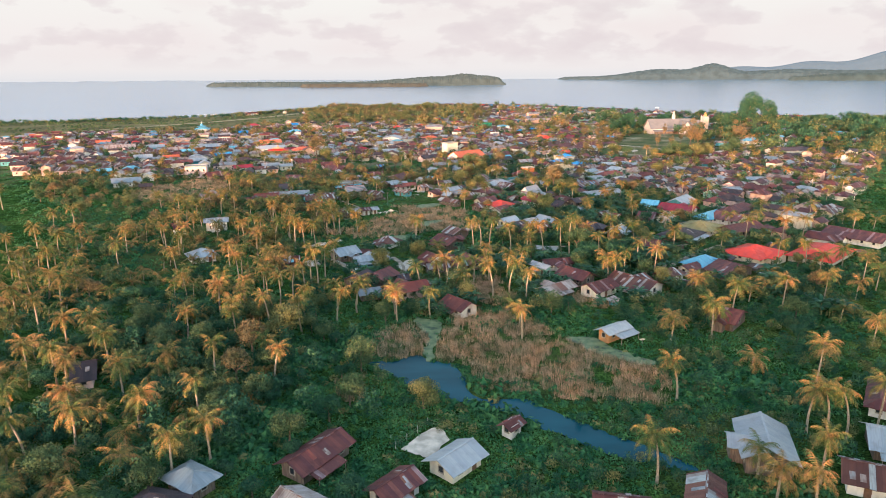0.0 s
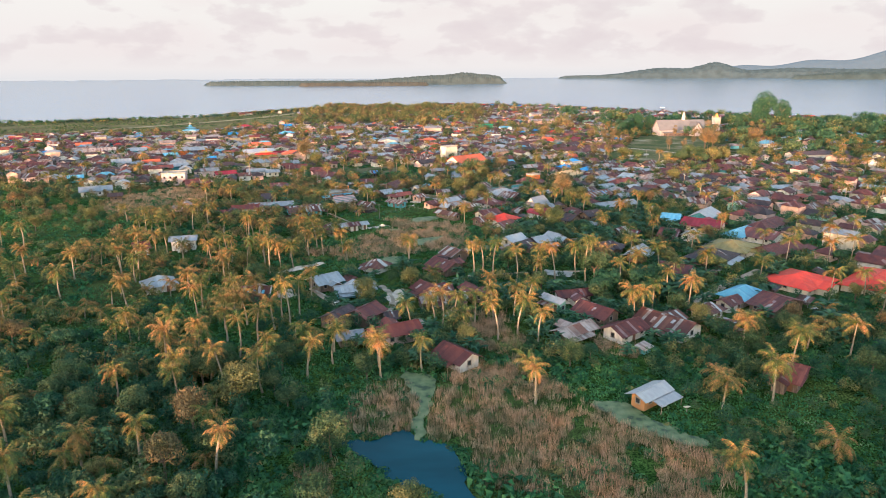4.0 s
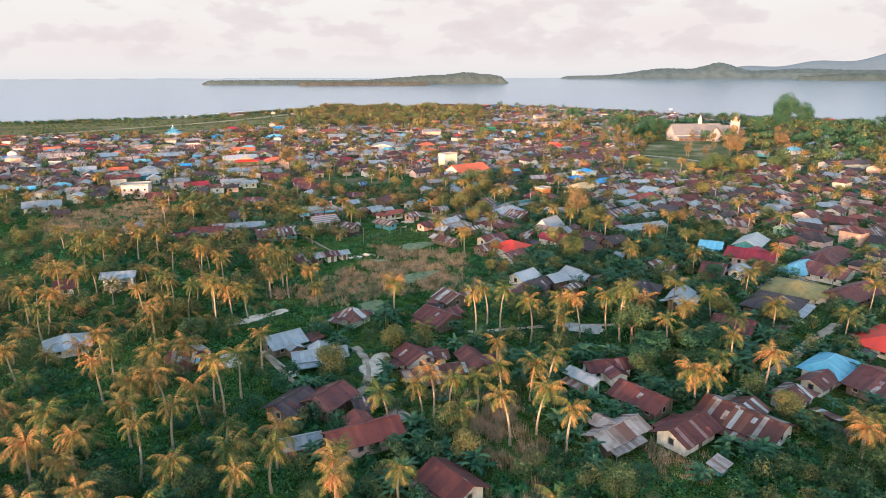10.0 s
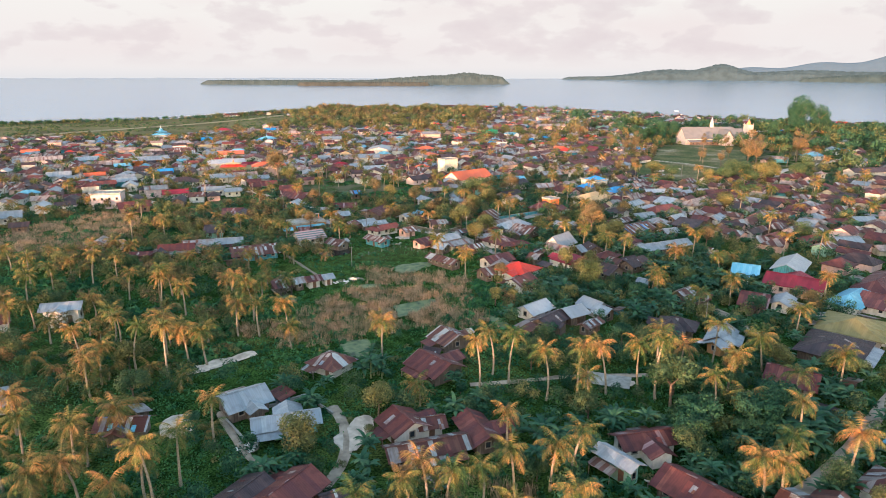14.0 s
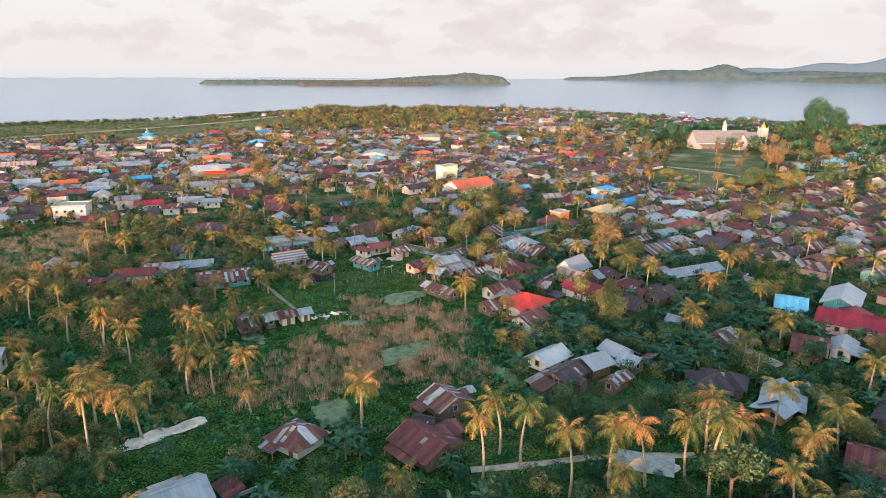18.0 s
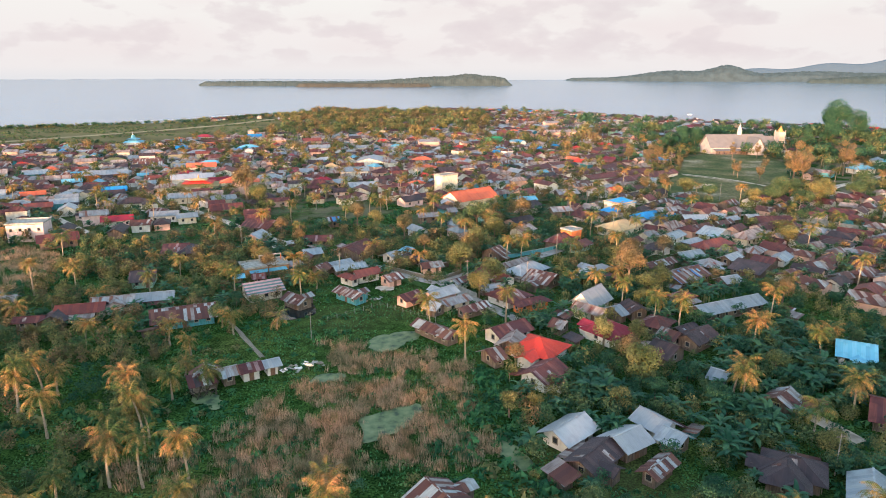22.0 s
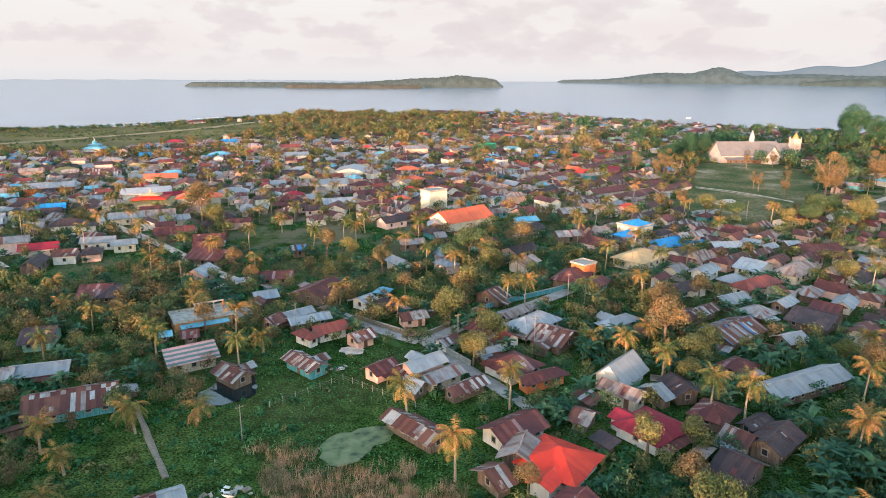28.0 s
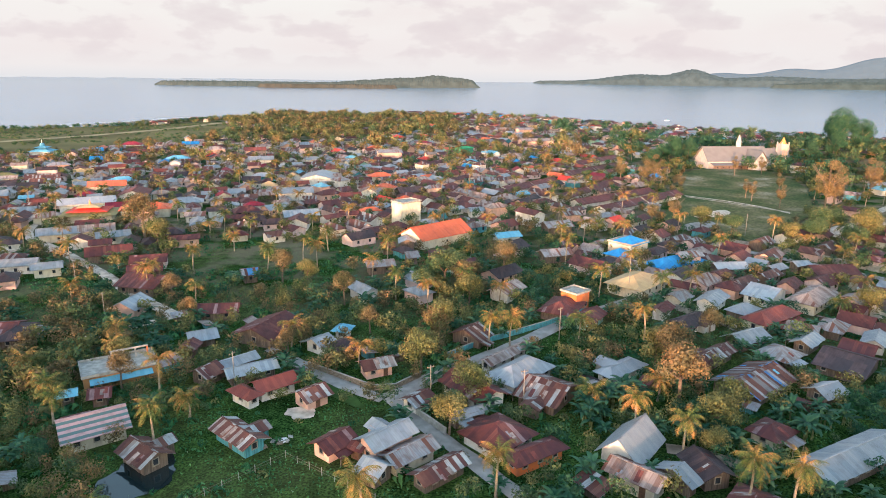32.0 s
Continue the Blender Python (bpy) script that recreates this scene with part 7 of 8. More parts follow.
def town(rng):
    y = 190 + 990 * rng.random() ** 0.8
    x = rng.uniform(-0.72, 0.68) * (y - 20)
    if y < 385 and x < 110:
        return None
    if y < 300 and rng.random() < 0.6:
        return None
    q = (np.array(x), np.array(y))
    if inside(WOODS, *q) and rng.random() < 0.93:
        return None
    if inside(AIRFIELD, *q) or x < -430 or (x > 150 and y > 470 and y < 790 and rng.random() < 0.88) or x > 420:
        return None
    if y < 450 and -60 < x < 120 and rng.random() < 0.8:
        return None
    if x < -20 and y < 420 and x > -110:
        return None
    if -75 < x < 0 and 395 < y < 450:
        return None
    L, W = rng.uniform(6.8, 12.5), rng.uniform(5.5, 8.5)
    if y > 700:
        L, W = L * 1.15, W * 1.1
    deg = (40 if x > -60 else 20) + rng.choice((0, 90)) + rng.uniform(-6, 6)
    if not free_rect(x, y, deg, L + 0.2, W + 0.2):
        return None
    take_rect(x, y, deg, L, W, 1)
    SITES.append((y, x, deg, L, W, rng.uniform(2.2, 2.8) + (2.5 if rng.random() < 0.05 else 0), rng.choice(TONES[:40] if y < 470 else TONES), rng.choice(WTONES), int(rng.random() < 0.3)))
    return True


SITES = []
scatter(1480, town, 77, 60)


QUARTERS = [[(84, 352), (112, 318), (165, 330), (195, 345), (150, 398), (110, 446), (55, 440), (70, 395)], [(-60, 470), (-20, 480), (60, 520), (60, 700), (-120, 720), (-200, 640), (-150, 520)], [(-250, 420), (-150, 430), (-150, 520), (-215, 660), (-330, 640), (-320, 480)]]


def quarter(rng):
    """Roofs crowding one another in the old quarters."""
    poly = QUARTERS[rng.choice((0, 0, 0, 1, 2))]
    x = rng.uniform(min(p[0] for p in poly), max(p[0] for p in poly))
    y = rng.uniform(min(p[1] for p in poly), max(p[1] for p in poly))
    if not inside(poly, np.array(x), np.array(y)):
        return None
    L, W = rng.uniform(6.0, 11.5), rng.uniform(4.6, 7.5)
    deg = (40 if x > -20 else 12) + rng.choice((0, 90)) + rng.uniform(-7, 7)
    if not free_rect(x, y, deg, L - 0.4, W - 0.4):
        return None
    take_rect(x, y, deg, L, W, 1)
    SITES.append((y, x, deg, L, W, rng.uniform(2.1, 2.7), rng.choice(["rust"] * 5 + ["dark"] * 3 + ["rustp"] * 5 + ["zinc", "zincr", "zincr", "pale", "pale", "white", "redrust"]), rng.choice(WTONES), int(rng.random() < 0.25)))
    return True


scatter(360, quarter, 80, 60)


def shore_house(rng):
    """Stilt houses crowding the water's edge."""
    (x0, y0), (x1, y1) = rng.choice(list(zip(SHORE[6:11], SHORE[7:12])))
    t = rng.random()
    x, y = x0 + (x1 - x0) * t + rng.uniform(-30, 14), y0 + (y1 - y0) * t + rng.uniform(-36, 16)
    L, W, deg = rng.uniform(9, 16), rng.uniform(7, 10), rng.uniform(0, 180)
    if code_at(x, y) == 1 or min([400.0] + [(x - s[1]) ** 2 + (y - s[0]) ** 2 for s in SITES]) < 60:
        return None
    i, j = int(y - GY), int(x - GX)
    USED[i - 3:i + 4, j - 4:j + 5] = 1
    SITES.append((y, x, deg, L, W, rng.uniform(2.6, 4.0), rng.choice(TONES), rng.choice(WTONES), int(rng.random() < 0.3)))
    return True


scatter(170, shore_house, 79)
for k, (y, x, deg, L, W, h, roof, wall, hip) in enumerate(sorted(SITES)):
    if k + NEAR_HOUSES[0] < 300:
        house(x, y, deg, L, W, h, roof, wall, hip, 1)
    else:
        far_house(x, y, deg, L, W, h, roof, wall, hip)
join_far_houses()


# trees
def tree_mesh(seed, r, h, quads, leaf, wide=1.0, loose=0.4):
    """Clumped crown of small bent leaves around a few limbs."""
    rng = np.random.default_rng(seed)
    k = 9
    lobes = rng.normal(0, 1, (k, 3))
    lobes /= np.linalg.norm(lobes, axis=1)[:, None]
    lobes = lobes * np.array([r * 0.62 * wide, r * 0.62 * wide, h * 0.30])
    lobes[:, 2] = np.abs(lobes[:, 2]) * rng.choice([-0.6, 1, 1], k)
    rad = rng.uniform(0.42, 0.62, k) * r
    which = rng.integers(0, k, quads)
    d = rng.normal(0, 1, (quads, 3))
    d /= np.linalg.norm(d, axis=1)[:, None]
    p = lobes[which] + d * rad[which][:, None] * rng.uniform(0.72, 1.08, (quads, 1)) * np.array([1, 1, 0.85])
    nrm = d + rng.normal(0, loose, (quads, 3))
    return leaves(p, nrm, leaf * rng.uniform(0.7, 1.35, quads), rng)


def leaves(p, nrm, size, rng):
    nrm = nrm / np.linalg.norm(nrm, axis=1)[:, None]
    u = np.cross(nrm, rng.normal(0, 1, p.shape))
    u /= np.linalg.norm(u, axis=1)[:, None] + 1e-9
    v = np.cross(nrm, u)
    s = size[:, None]
    tri = np.stack([p - u * s * 0.55, p + u * s * 0.35 - v * s * 0.34, p + u * s * 0.45 + v * s * 0.30], 1)
    n = len(p)
    return tri.reshape(-1, 3), np.arange(3 * n).reshape(n, 3)


def big(name, verts, faces, material):
    """A mesh straight from arrays of points and faces."""
    me = bpy.data.meshes.new(name)
    me.vertices.add(len(verts))
    me.vertices.foreach_set("co", np.asarray(verts, np.float32).ravel())
    me.loops.add(faces.size)
    me.loops.foreach_set("vertex_index", faces.ravel().astype(np.int32))
    me.polygons.add(len(faces))
    me.polygons.foreach_set("loop_start", np.arange(0, faces.size, faces.shape[1], dtype=np.int32))
    me.update()
    me.validate()
    me.materials.append(material)
    return me


def limbs_mesh(h, r, seed):
    rng = random.Random(seed)
    verts, faces = [], []

    def tube(a, b, ra, rb):
        n = 6
        d = (b - a).normalized()
        u = d.orthogonal().normalized()
        v = d.cross(u)
        s = len(verts)
        for p, q in ((a, ra), (b, rb)):
            for k in range(n):
                t = 2 * math.pi * k / n
                verts.append(tuple(p + (u * math.cos(t) + v * math.sin(t)) * q))
        for k in range(n):
            faces.append((s + k, s + (k + 1) % n, s + n + (k + 1) % n, s + n + k))

    t0, t1 = Vector((0, 0, -0.3)), Vector((0.15, 0.1, h * 0.5))
    tube(t0, t1, r, r * 0.7)
    for i in range(6):
        a = i * 1.05 + rng.uniform(-0.3, 0.3)
        e = t1 + Vector((math.cos(a) * h * 0.26, math.sin(a) * h * 0.26, h * rng.uniform(0.15, 0.38)))
        tube(t1, e, r * 0.5, r * 0.12)
    return raw("trunk", verts, faces, M_BARK)


TREES = []
for i, (r, h, quads, leaf, mt, wide) in enumerate(((2.6, 5.5, 2600, 0.32, 0, 1), (3.0, 6.5, 2900, 0.34, 1, 1), (2.2, 6.0, 2400, 0.30, 2, 0.9), (3.6, 7.5, 3300, 0.36, 1, 1.1), (2.8, 7.0, 2600, 0.30, 3, 0.9), (3.2, 6.0, 2900, 0.34, 2, 1.1), (2.0, 4.2, 1900, 0.30, 0, 1))):
    v, f = tree_mesh(100 + i, r, h, quads, leaf, wide)
    v = v + np.array([0, 0, h * 0.68])
    TREES.append((big("crown", v, f, M_LEAF[mt]), limbs_mesh(h, 0.16 + h * 0.012, i), v, f, mt))
for seed, r, h, quads, leaf, mt, wide in ((131, 9.0, 24.0, 9500, 0.60, 0, 1.0), (132, 3.7, 21.0, 4200, 0.40, 3, 1.05)):
    v, f = tree_mesh(seed, r, h, quads, leaf, wide, 0.5)
    v = v + np.array([0, 0, h * 0.62])
    TREES.append((big("crown", v, f, M_LEAF[mt]), limbs_mesh(h, 0.2 + h * 0.012, seed), v, f, mt))
TREEWORDS = ("dark green", "leafy green", "yellow-green", "golden brown")


def tree(x, y, k, s=1.0, label=""):
    z0 = float(hill(x, y))
    crown, trunk, _, _, mt = TREES[k]
    g = thing("tree", label or f"broad-leaved tree with a {TREEWORDS[mt]} crown", "tree", pose(x, y, z0, 0, 0, (x * 37 + y * 11) % 360) @ Matrix.Scale(s, 4), "village trees")
    shared("trunk", trunk, g)
    shared("crown", crown, g)
    i, j = int(y - GY), int(x - GX)
    USED[i - 1:i + 2, j - 1:j + 2] |= 16


for x, y, k in ((296, 668, 0.85), (313, 690, 1.0), (322, 706, 1.22), (338, 700, 0.95), (350, 716, 0.75), (284, 676, 0.6), (332, 726, 1.0)):
    tree(x, y, 7, k, "huge old tree with a dense dark crown")
for x, y, k in ((176, 672, 0.62), (190, 684, 0.78), (202, 690, 0.72), (168, 664, 0.5)):
    tree(x, y, 7, k, "large dark tree beside the church green")
for x, y, k in ((182.5, 494, 1.55), (191, 501, 1.35), (240.8, 548, 1.25), (252, 562, 1.05), (177, 519, 0.68), (172, 536, 0.62), (174, 546, 0.6), (199, 560, 0.66), (140, 585, 1.05), (130, 574, 0.95), (122, 590, 0.9), (148, 566, 0.6), (111, 481, 0.8), (100, 476, 0.75), (206, 625, 0.75), (226, 630, 0.7)):
    tree(x, y, 8, k * 0.86, "tall feathery golden-brown casuarina tree")
for x, y, k, q in ((119, 473, 5, 1.4), (126, 461, 1, 1.3), (141, 447, 2, 1.5), (150, 449, 1, 1.5), (158, 458, 3, 1.5), (166, 463, 1, 1.6), (172, 452, 5, 1.7), (180, 462, 2, 1.3), (160, 440, 1, 1.4), (186, 470, 5, 1.5), (196, 462, 1, 1.5), (207, 474, 3, 1.6)):
    tree(x, y, k, q)
tree(-92.5, 452.0, 4, 2.30, "broad golden-brown tree beside the mosque yard")
tree(13.1, 396.6, 1, 1.69, "round-topped umbrella-shaped green tree")
tree(-22.1, 187.1, 5, 1.05, "round mango tree with yellow-green crown")
tree(41.7, 193.2, 0, 1.30)
tree(41.0, 203.7, 1, 1.35)
tree(45.9, 203.8, 0, 1.35)
tree(51.0, 193.3, 0, 1.35)
tree(56.8, 197.4, 0, 1.35)
tree(-5.9, 365.2, 4, 0.90)
tree(57.3, 342.0, 4, 1.50)
tree(56.3, 348.8, 5, 1.10)
tree(14.8, 330.8, 5, 1.17)
tree(10.6, 320.0, 5, 1.10)
tree(6.0, 343.9, 5, 1.30)
tree(9.2, 358.4, 4, 1.20)
tree(-26.8, 404.4, 5, 1.00)
tree(-42.2, 122.8, 4, 1.20)
tree(-41.8, 110.1, 4, 1.10)
tree(-37.2, 131.6, 5, 1.30)
tree(-5.9, 101.5, 5, 0.90)
tree(-19.0, 117.4, 3, 0.90)
tree(-19.3, 103.5, 1, 0.90)
tree(-51.2, 337.3, 4, 1.00)
tree(60.6, 323.9, 5, 1.10)
tree(31.2, 410.0, 4, 1.50)
tree(18.9, 384.7, 5, 1.20)
tree(-14.0, 384.9, 4, 1.20)
tree(-34.2, 404.4, 4, 1.30)
tree(-84.6, 442.9, 5, 1.50)
tree(-64.3, 762.6, 3, 1.40)
tree(-22.3, 189.1, 5, 0.70)
tree(39.1, 189.5, 0, 1.12)
tree(39.8, 268.7, 5, 1.23)
tree(53.3, 328.6, 4, 1.65)
tree(55.8, 318.9, 5, 1.10)
tree(13.3, 256.5, 2, 0.80)
tree(18.0, 257.9, 2, 0.68)
tree(44.7, 288.3, 2, 1.00)
tree(16.3, 275.9, 4, 0.76)
tree(40.7, 262.5, 0, 0.82)
tree(69.5, 291.0, 1, 0.66)
tree(50.2, 258.0, 0, 1.00)
tree(7.5, 391.8, 1, 1.18)
tree(17.7, 392.0, 4, 1.33)
tree(10.0, 359.4, 2, 1.73)
tree(119.9, 373.3, 5, 1.22)
tree(73.1, 360.5, 4, 1.04)
tree(89.6, 314.7, 4, 1.01)
tree(36.8, 287.0, 2, 1.21)
tree(-60.6, 389.8, 4, 0.95)
tree(-49.4, 370.8, 4, 0.92)
tree(-55.3, 347.6, 5, 0.90)
tree(-22.6, 353.4, 4, 0.79)
tree(-51.6, 298.0, 1, 0.88)
tree(42.9, 208.2, 0, 1.25)
tree(38.3, 187.0, 1, 0.85)
tree(51.2, 191.9, 0, 0.90)
tree(91.6, 251.8, 4, 0.80)
tree(77.3, 249.6, 0, 0.93)
tree(-11.7, 192.9, 5, 0.34)
tree(-25.2, 183.3, 5, 0.29)
tree(39.6, 276.2, 4, 1.00)
tree(54.5, 208.3, 0, 0.82)
tree(67.9, 272.9, 1, 0.81)
tree(83.2, 285.1, 1, 0.88)
tree(32.9, 257.5, 2, 0.87)


def hides_house(x, y):
    """Whether this spot lies in the narrow yard before a house."""
    return y < 620 and any(code_at(x + a, y + b) == 1 for a in (-2, 0, 2) for b in (1.5, 3.5))


def open_spot(rng, y0, y1):
    y = rng.uniform(y0, y1)
    x = rng.uniform(-0.70, 0.70) * (y - 20)
    if abs(x) > 430 or code_at(x, y) or inside(MARSH, np.array(x), np.array(y)):
        return None
    if inside(MEADOW, np.array(x), np.array(y)) or inside(CLEARING, np.array(x), np.array(y)) or (inside(GREEN_EAST, np.array(x), np.array(y)) and rng.random() < 0.75):
        return None
    if hides_house(x, y) and rng.random() < (0.6 if y < 380 else 0.4):
        return None
    if inside(GROVE, np.array(x), np.array(y)) and rng.random() < (0.6 if y < 165 else 0.8):
        return None
    if -75 < x < 0 and 395 < y < 450 and rng.random() < 0.7:
        return None
    return x, y


def tree_spot(rng):
    p = open_spot(rng, 60, 330)
    if p:
        tree(*p, rng.choice((0, 1, 1, 2, 3, 3, 5, 5, 6, 6, 1, 0, 4)), rng.uniform(0.5, 0.95))
    return p


scatter(115, tree_spot, 55)
THICKET = [(-80, 55), (-14, 72), (-13, 105), (-22, 138), (-45, 160), (-90, 150)]


def thicket_spot(rng):
    x, y = rng.uniform(-90, -10), rng.uniform(55, 160)
    if not inside(THICKET, np.array(x), np.array(y)) or code_at(x, y):
        return None
    tree(x, y, rng.choice((0, 0, 1, 1, 6, 6, 2)), rng.uniform(0.55, 0.95))
    return True


scatter(60, thicket_spot, 56)


def joined(name, label, category, spots, sources, material):
    if not spots:
        return None
    vs, fs, base = [], [], 0
    for x, y, z, s, yaw, k in spots:
        v, f = sources[k]
        c, sn = math.cos(yaw), math.sin(yaw)
        w = np.stack([v[:, 0] * c - v[:, 1] * sn, v[:, 0] * sn + v[:, 1] * c, v[:, 2]], 1) * s + np.array([x, y, z])
        vs.append(w)
        fs.append(f + base)
        base += len(v)
    ob = new(name, big(name, np.concatenate(vs), np.concatenate(fs), material))
    return tagged(ob, label, category, kind="stuff")


# woods and gardens too far off to tell tree from tree
rngw = random.Random(66)
close = {0: [], 1: [], 2: [], 3: []}
for _ in range(40000):
    p = open_spot(rngw, 60, 345)
    if p:
        # dark leaves in the east stand in for shade, paler western ones for haze
        close[rngw.choice((1, 2, 2, 3, 3) if p[0] < 10 and p[1] > 215 else (0, 0, 0, 1, 1, 1, 2))].append((*p, 0, rngw.uniform(0.35, 0.95), rngw.uniform(0, 6.3), 0))
        USED[int(p[1] - GY), int(p[0] - GX)] |= 16
    if sum(len(v) for v in close.values()) > 1050:
        break
for k, spots in close.items():
    v, f = tree_mesh(240 + k, 2.5, 5.2, 340, 0.48, loose=0.3)
    joined("shade_trees", f"{TREEWORDS[k]} shade trees and bushes filling the yards", "trees", spots, [(v + np.array([0, 0, 2.9]), f)], M_LEAF[k])
# low trees and bushes filling the palm grove
fill = {0: [], 1: [], 2: []}
for _ in range(30000):
    y = 48 + 260 * rngw.random() ** 1.2
    x = -rngw.uniform(0.05, 0.72) * (y + 10) - 12
    if not inside(GROVE, np.array(x), np.array(y)) or code_at(x, y) not in (0, 16) or hides_house(x, y):
        continue
    if noise.noise(Vector((x * 0.035, y * 0.035, 7))) < (-0.22 if y < 165 else 0.12):
        continue
    fill[rngw.choice((0, 0, 0, 0, 1) if y < 165 else (0, 0, 0, 1, 1, 2))].append((x, y, 0, rngw.uniform(0.3, 0.85), rngw.uniform(0, 6.3), 0))
    if sum(len(v) for v in fill.values()) > 600:
        break
for _ in range(30000):
    y = 48 + 250 * rngw.random() ** 1.3
    x = rngw.uniform(-0.1, 0.74) * (y + 10)
    if code_at(x, y) not in (0, 16) or hides_house(x, y) or (x < 40 and 105 < y < 150) or inside(MEADOW, np.array(x), np.array(y)):
        continue
    if noise.noise(Vector((x * 0.05, y * 0.05, 9))) < -0.08:
        continue
    fill[rngw.choice((0, 0, 0, 1, 1, 2))].append((x, y, -0.3, rngw.uniform(0.2, 0.6), rngw.uniform(0, 6.3), 0))
    if sum(len(v) for v in fill.values()) > 1300:
        break
for k, spots in fill.items():
    v, f = tree_mesh(260 + k, 2.6, 4.6, 190, 0.56, loose=0.35)
    joined("grove_thicket", f"{TREEWORDS[k]} bushes packed between palms and houses", "bushes", spots, [(v + np.array([0, 0, 2.2]), f)], M_LEAF[k])
# trees crowding the yards of the village
yard = {0: [], 1: [], 2: [], 3: []}
for _ in range(30000):
    y = rngw.uniform(235, 470)
    x = rngw.uniform(-0.62, 0.62) * (y - 90)
    if code_at(x, y) not in (0, 16) or (hides_house(x, y) and rngw.random() < 0.6) or inside(MARSH, np.array(x), np.array(y)) or (-75 < x < 0 and 395 < y < 450):
        continue
    if (y < 330 and -45 < x < 5) or inside(CLEARING, np.array(x), np.array(y)) or (rngw.random() < 0.65 and inside(GROVE, np.array(x), np.array(y))):
        continue
    # same split by side: shade and haze are put into the leaf colours
    yard[rngw.choice((1, 2, 2, 3, 3) if x < 20 else (0, 0, 0, 1, 1, 1, 2, 2))].append((x, y, -0.2, rngw.uniform(0.35, 0.95), rngw.uniform(0, 6.3), 0))
    if sum(len(v) for v in yard.values()) > 1200:
        break
for _ in range(9000):
    x, y = rngw.uniform(40, 190), rngw.uniform(85, 262)
    if x > 0.74 * (y - 10) + 14 or code_at(x, y) not in (0, 16) or hides_house(x, y) or noise.noise(Vector((x * 0.045, y * 0.045, 4))) < -0.15:
        continue
    yard[rngw.choice((0, 0, 0, 1, 1, 1, 2))].append((x, y, -0.2, rngw.uniform(0.3, 0.85), rngw.uniform(0, 6.3), 0))
    if sum(len(v) for v in yard.values()) > 1500:
        break
for _ in range(160):
    x, y = rngw.uniform(-80, -12), rngw.uniform(58, 150)
    if inside(THICKET, np.array(x), np.array(y)) and code_at(x, y) in (0, 16) and not hides_house(x, y):
        yard[rngw.choice((0, 0, 0, 1, 1))].append((x, y, -0.3, rngw.uniform(0.6, 1.25), rngw.uniform(0, 6.3), 0))
for k, spots in yard.items():
    v, f = tree_mesh(280 + k, 2.4, 6.0, 230, 0.52, loose=0.35)
    joined("yard_trees", f"{TREEWORDS[k]} trees and tall bushes between the houses", "trees", spots, [(v + np.array([0, 0, 3.1]), f)], M_LEAF[k])
far = {0: [], 1: [], 2: [], 3: []}
mid = {0: [], 1: [], 2: [], 3: []}
for _ in range(30000):
    p = open_spot(rngw, 330, 720)
    if p:
        mid[rngw.choice((0, 1, 1, 2, 2, 2, 3, 3, 3))].append((*p, 0, rngw.uniform(0.45, 1.1), rngw.uniform(0, 6.3), 0))
        USED[int(p[1] - GY), int(p[0] - GX)] |= 16
    if sum(len(v) for v in mid.values()) > 2700:
        break
# unseen trees added behind the camera to block the low sun
for _ in range(420):
    mid[rngw.choice((0, 1, 1, 2))].append((rngw.uniform(-260, 120), rngw.uniform(-260, 42), 0, rngw.uniform(0.8, 1.5), rngw.uniform(0, 6.3), 0))
# unseen nearer belt, scaled along x by how much ground it must shade
for _ in range(330):
    x = rngw.uniform(-200, 75)
    mid[rngw.choice((0, 1, 1))].append((x, rngw.uniform(-40, 34), 0, rngw.uniform(1.1, 1.8) * (0.7 if x < -75 else 1.3 if x > -30 else 1.0), rngw.uniform(0, 6.3), 0))
for k, spots in mid.items():
    v, f = tree_mesh(220 + k, 2.7, 5.5, 230, 0.66, loose=0.26)
    joined("garden_trees", f"{TREEWORDS[k]} trees of the gardens and an unseen sun-blocking belt", "trees", spots, [(v + np.array([0, 0, 3.0]), f)], M_LEAF[k])
for _ in range(17000):
    y = rngw.uniform(480, 1275)
    x = rngw.uniform(-620, 600)
    if code_at(x, y) or inside(AIRFIELD, np.array(x), np.array(y)):
        continue
    wood = inside(WOODS, np.array(x), np.array(y)) or x > 340 or (x > 170 and 470 < y < 860)
    shore = y > 790 and x < -230
    if abs(x) > 0.72 * y or (y < 640 and x < 170) or (rngw.random() < 0.75 and inside(GREEN_EAST, np.array(x), np.array(y))):
        continue
    if (x < -330 and not shore) or (rngw.random() > (0.7 if wood else 0.8 if shore else 0.24)):
        continue
    k = rngw.choice((1, 1, 2, 2, 2, 3, 3, 3)) if wood and x < 100 else rngw.choice((0, 0, 0, 1, 1, 1, 1, 2)) if x > 150 else rngw.choice((1, 1, 2, 2, 3, 3))
    stand = 1.0 + 0.9 * noise.noise(Vector((x * 0.022, y * 0.022, 2)))
    far[k].append((x, y, float(hill(x, y)), rngw.uniform(0.7, 1.35) * stand * (0.6 if shore else 1.1), rngw.uniform(0, 6.3), 0))
for (x0, y0), (x1, y1) in zip(SHORE[1:5], SHORE[2:6]):
    for _ in range(int(math.hypot(x1 - x0, y1 - y0) / 0.8)):
        t = rngw.random()
        far[rngw.choice((0, 0, 1, 2))].append((x0 + (x1 - x0) * t + rngw.uniform(2, 14), y0 + (y1 - y0) * t - rngw.uniform(4, 26), -0.8, rngw.uniform(0.3, 0.85), rngw.uniform(0, 6.3), 0))
scrub = []
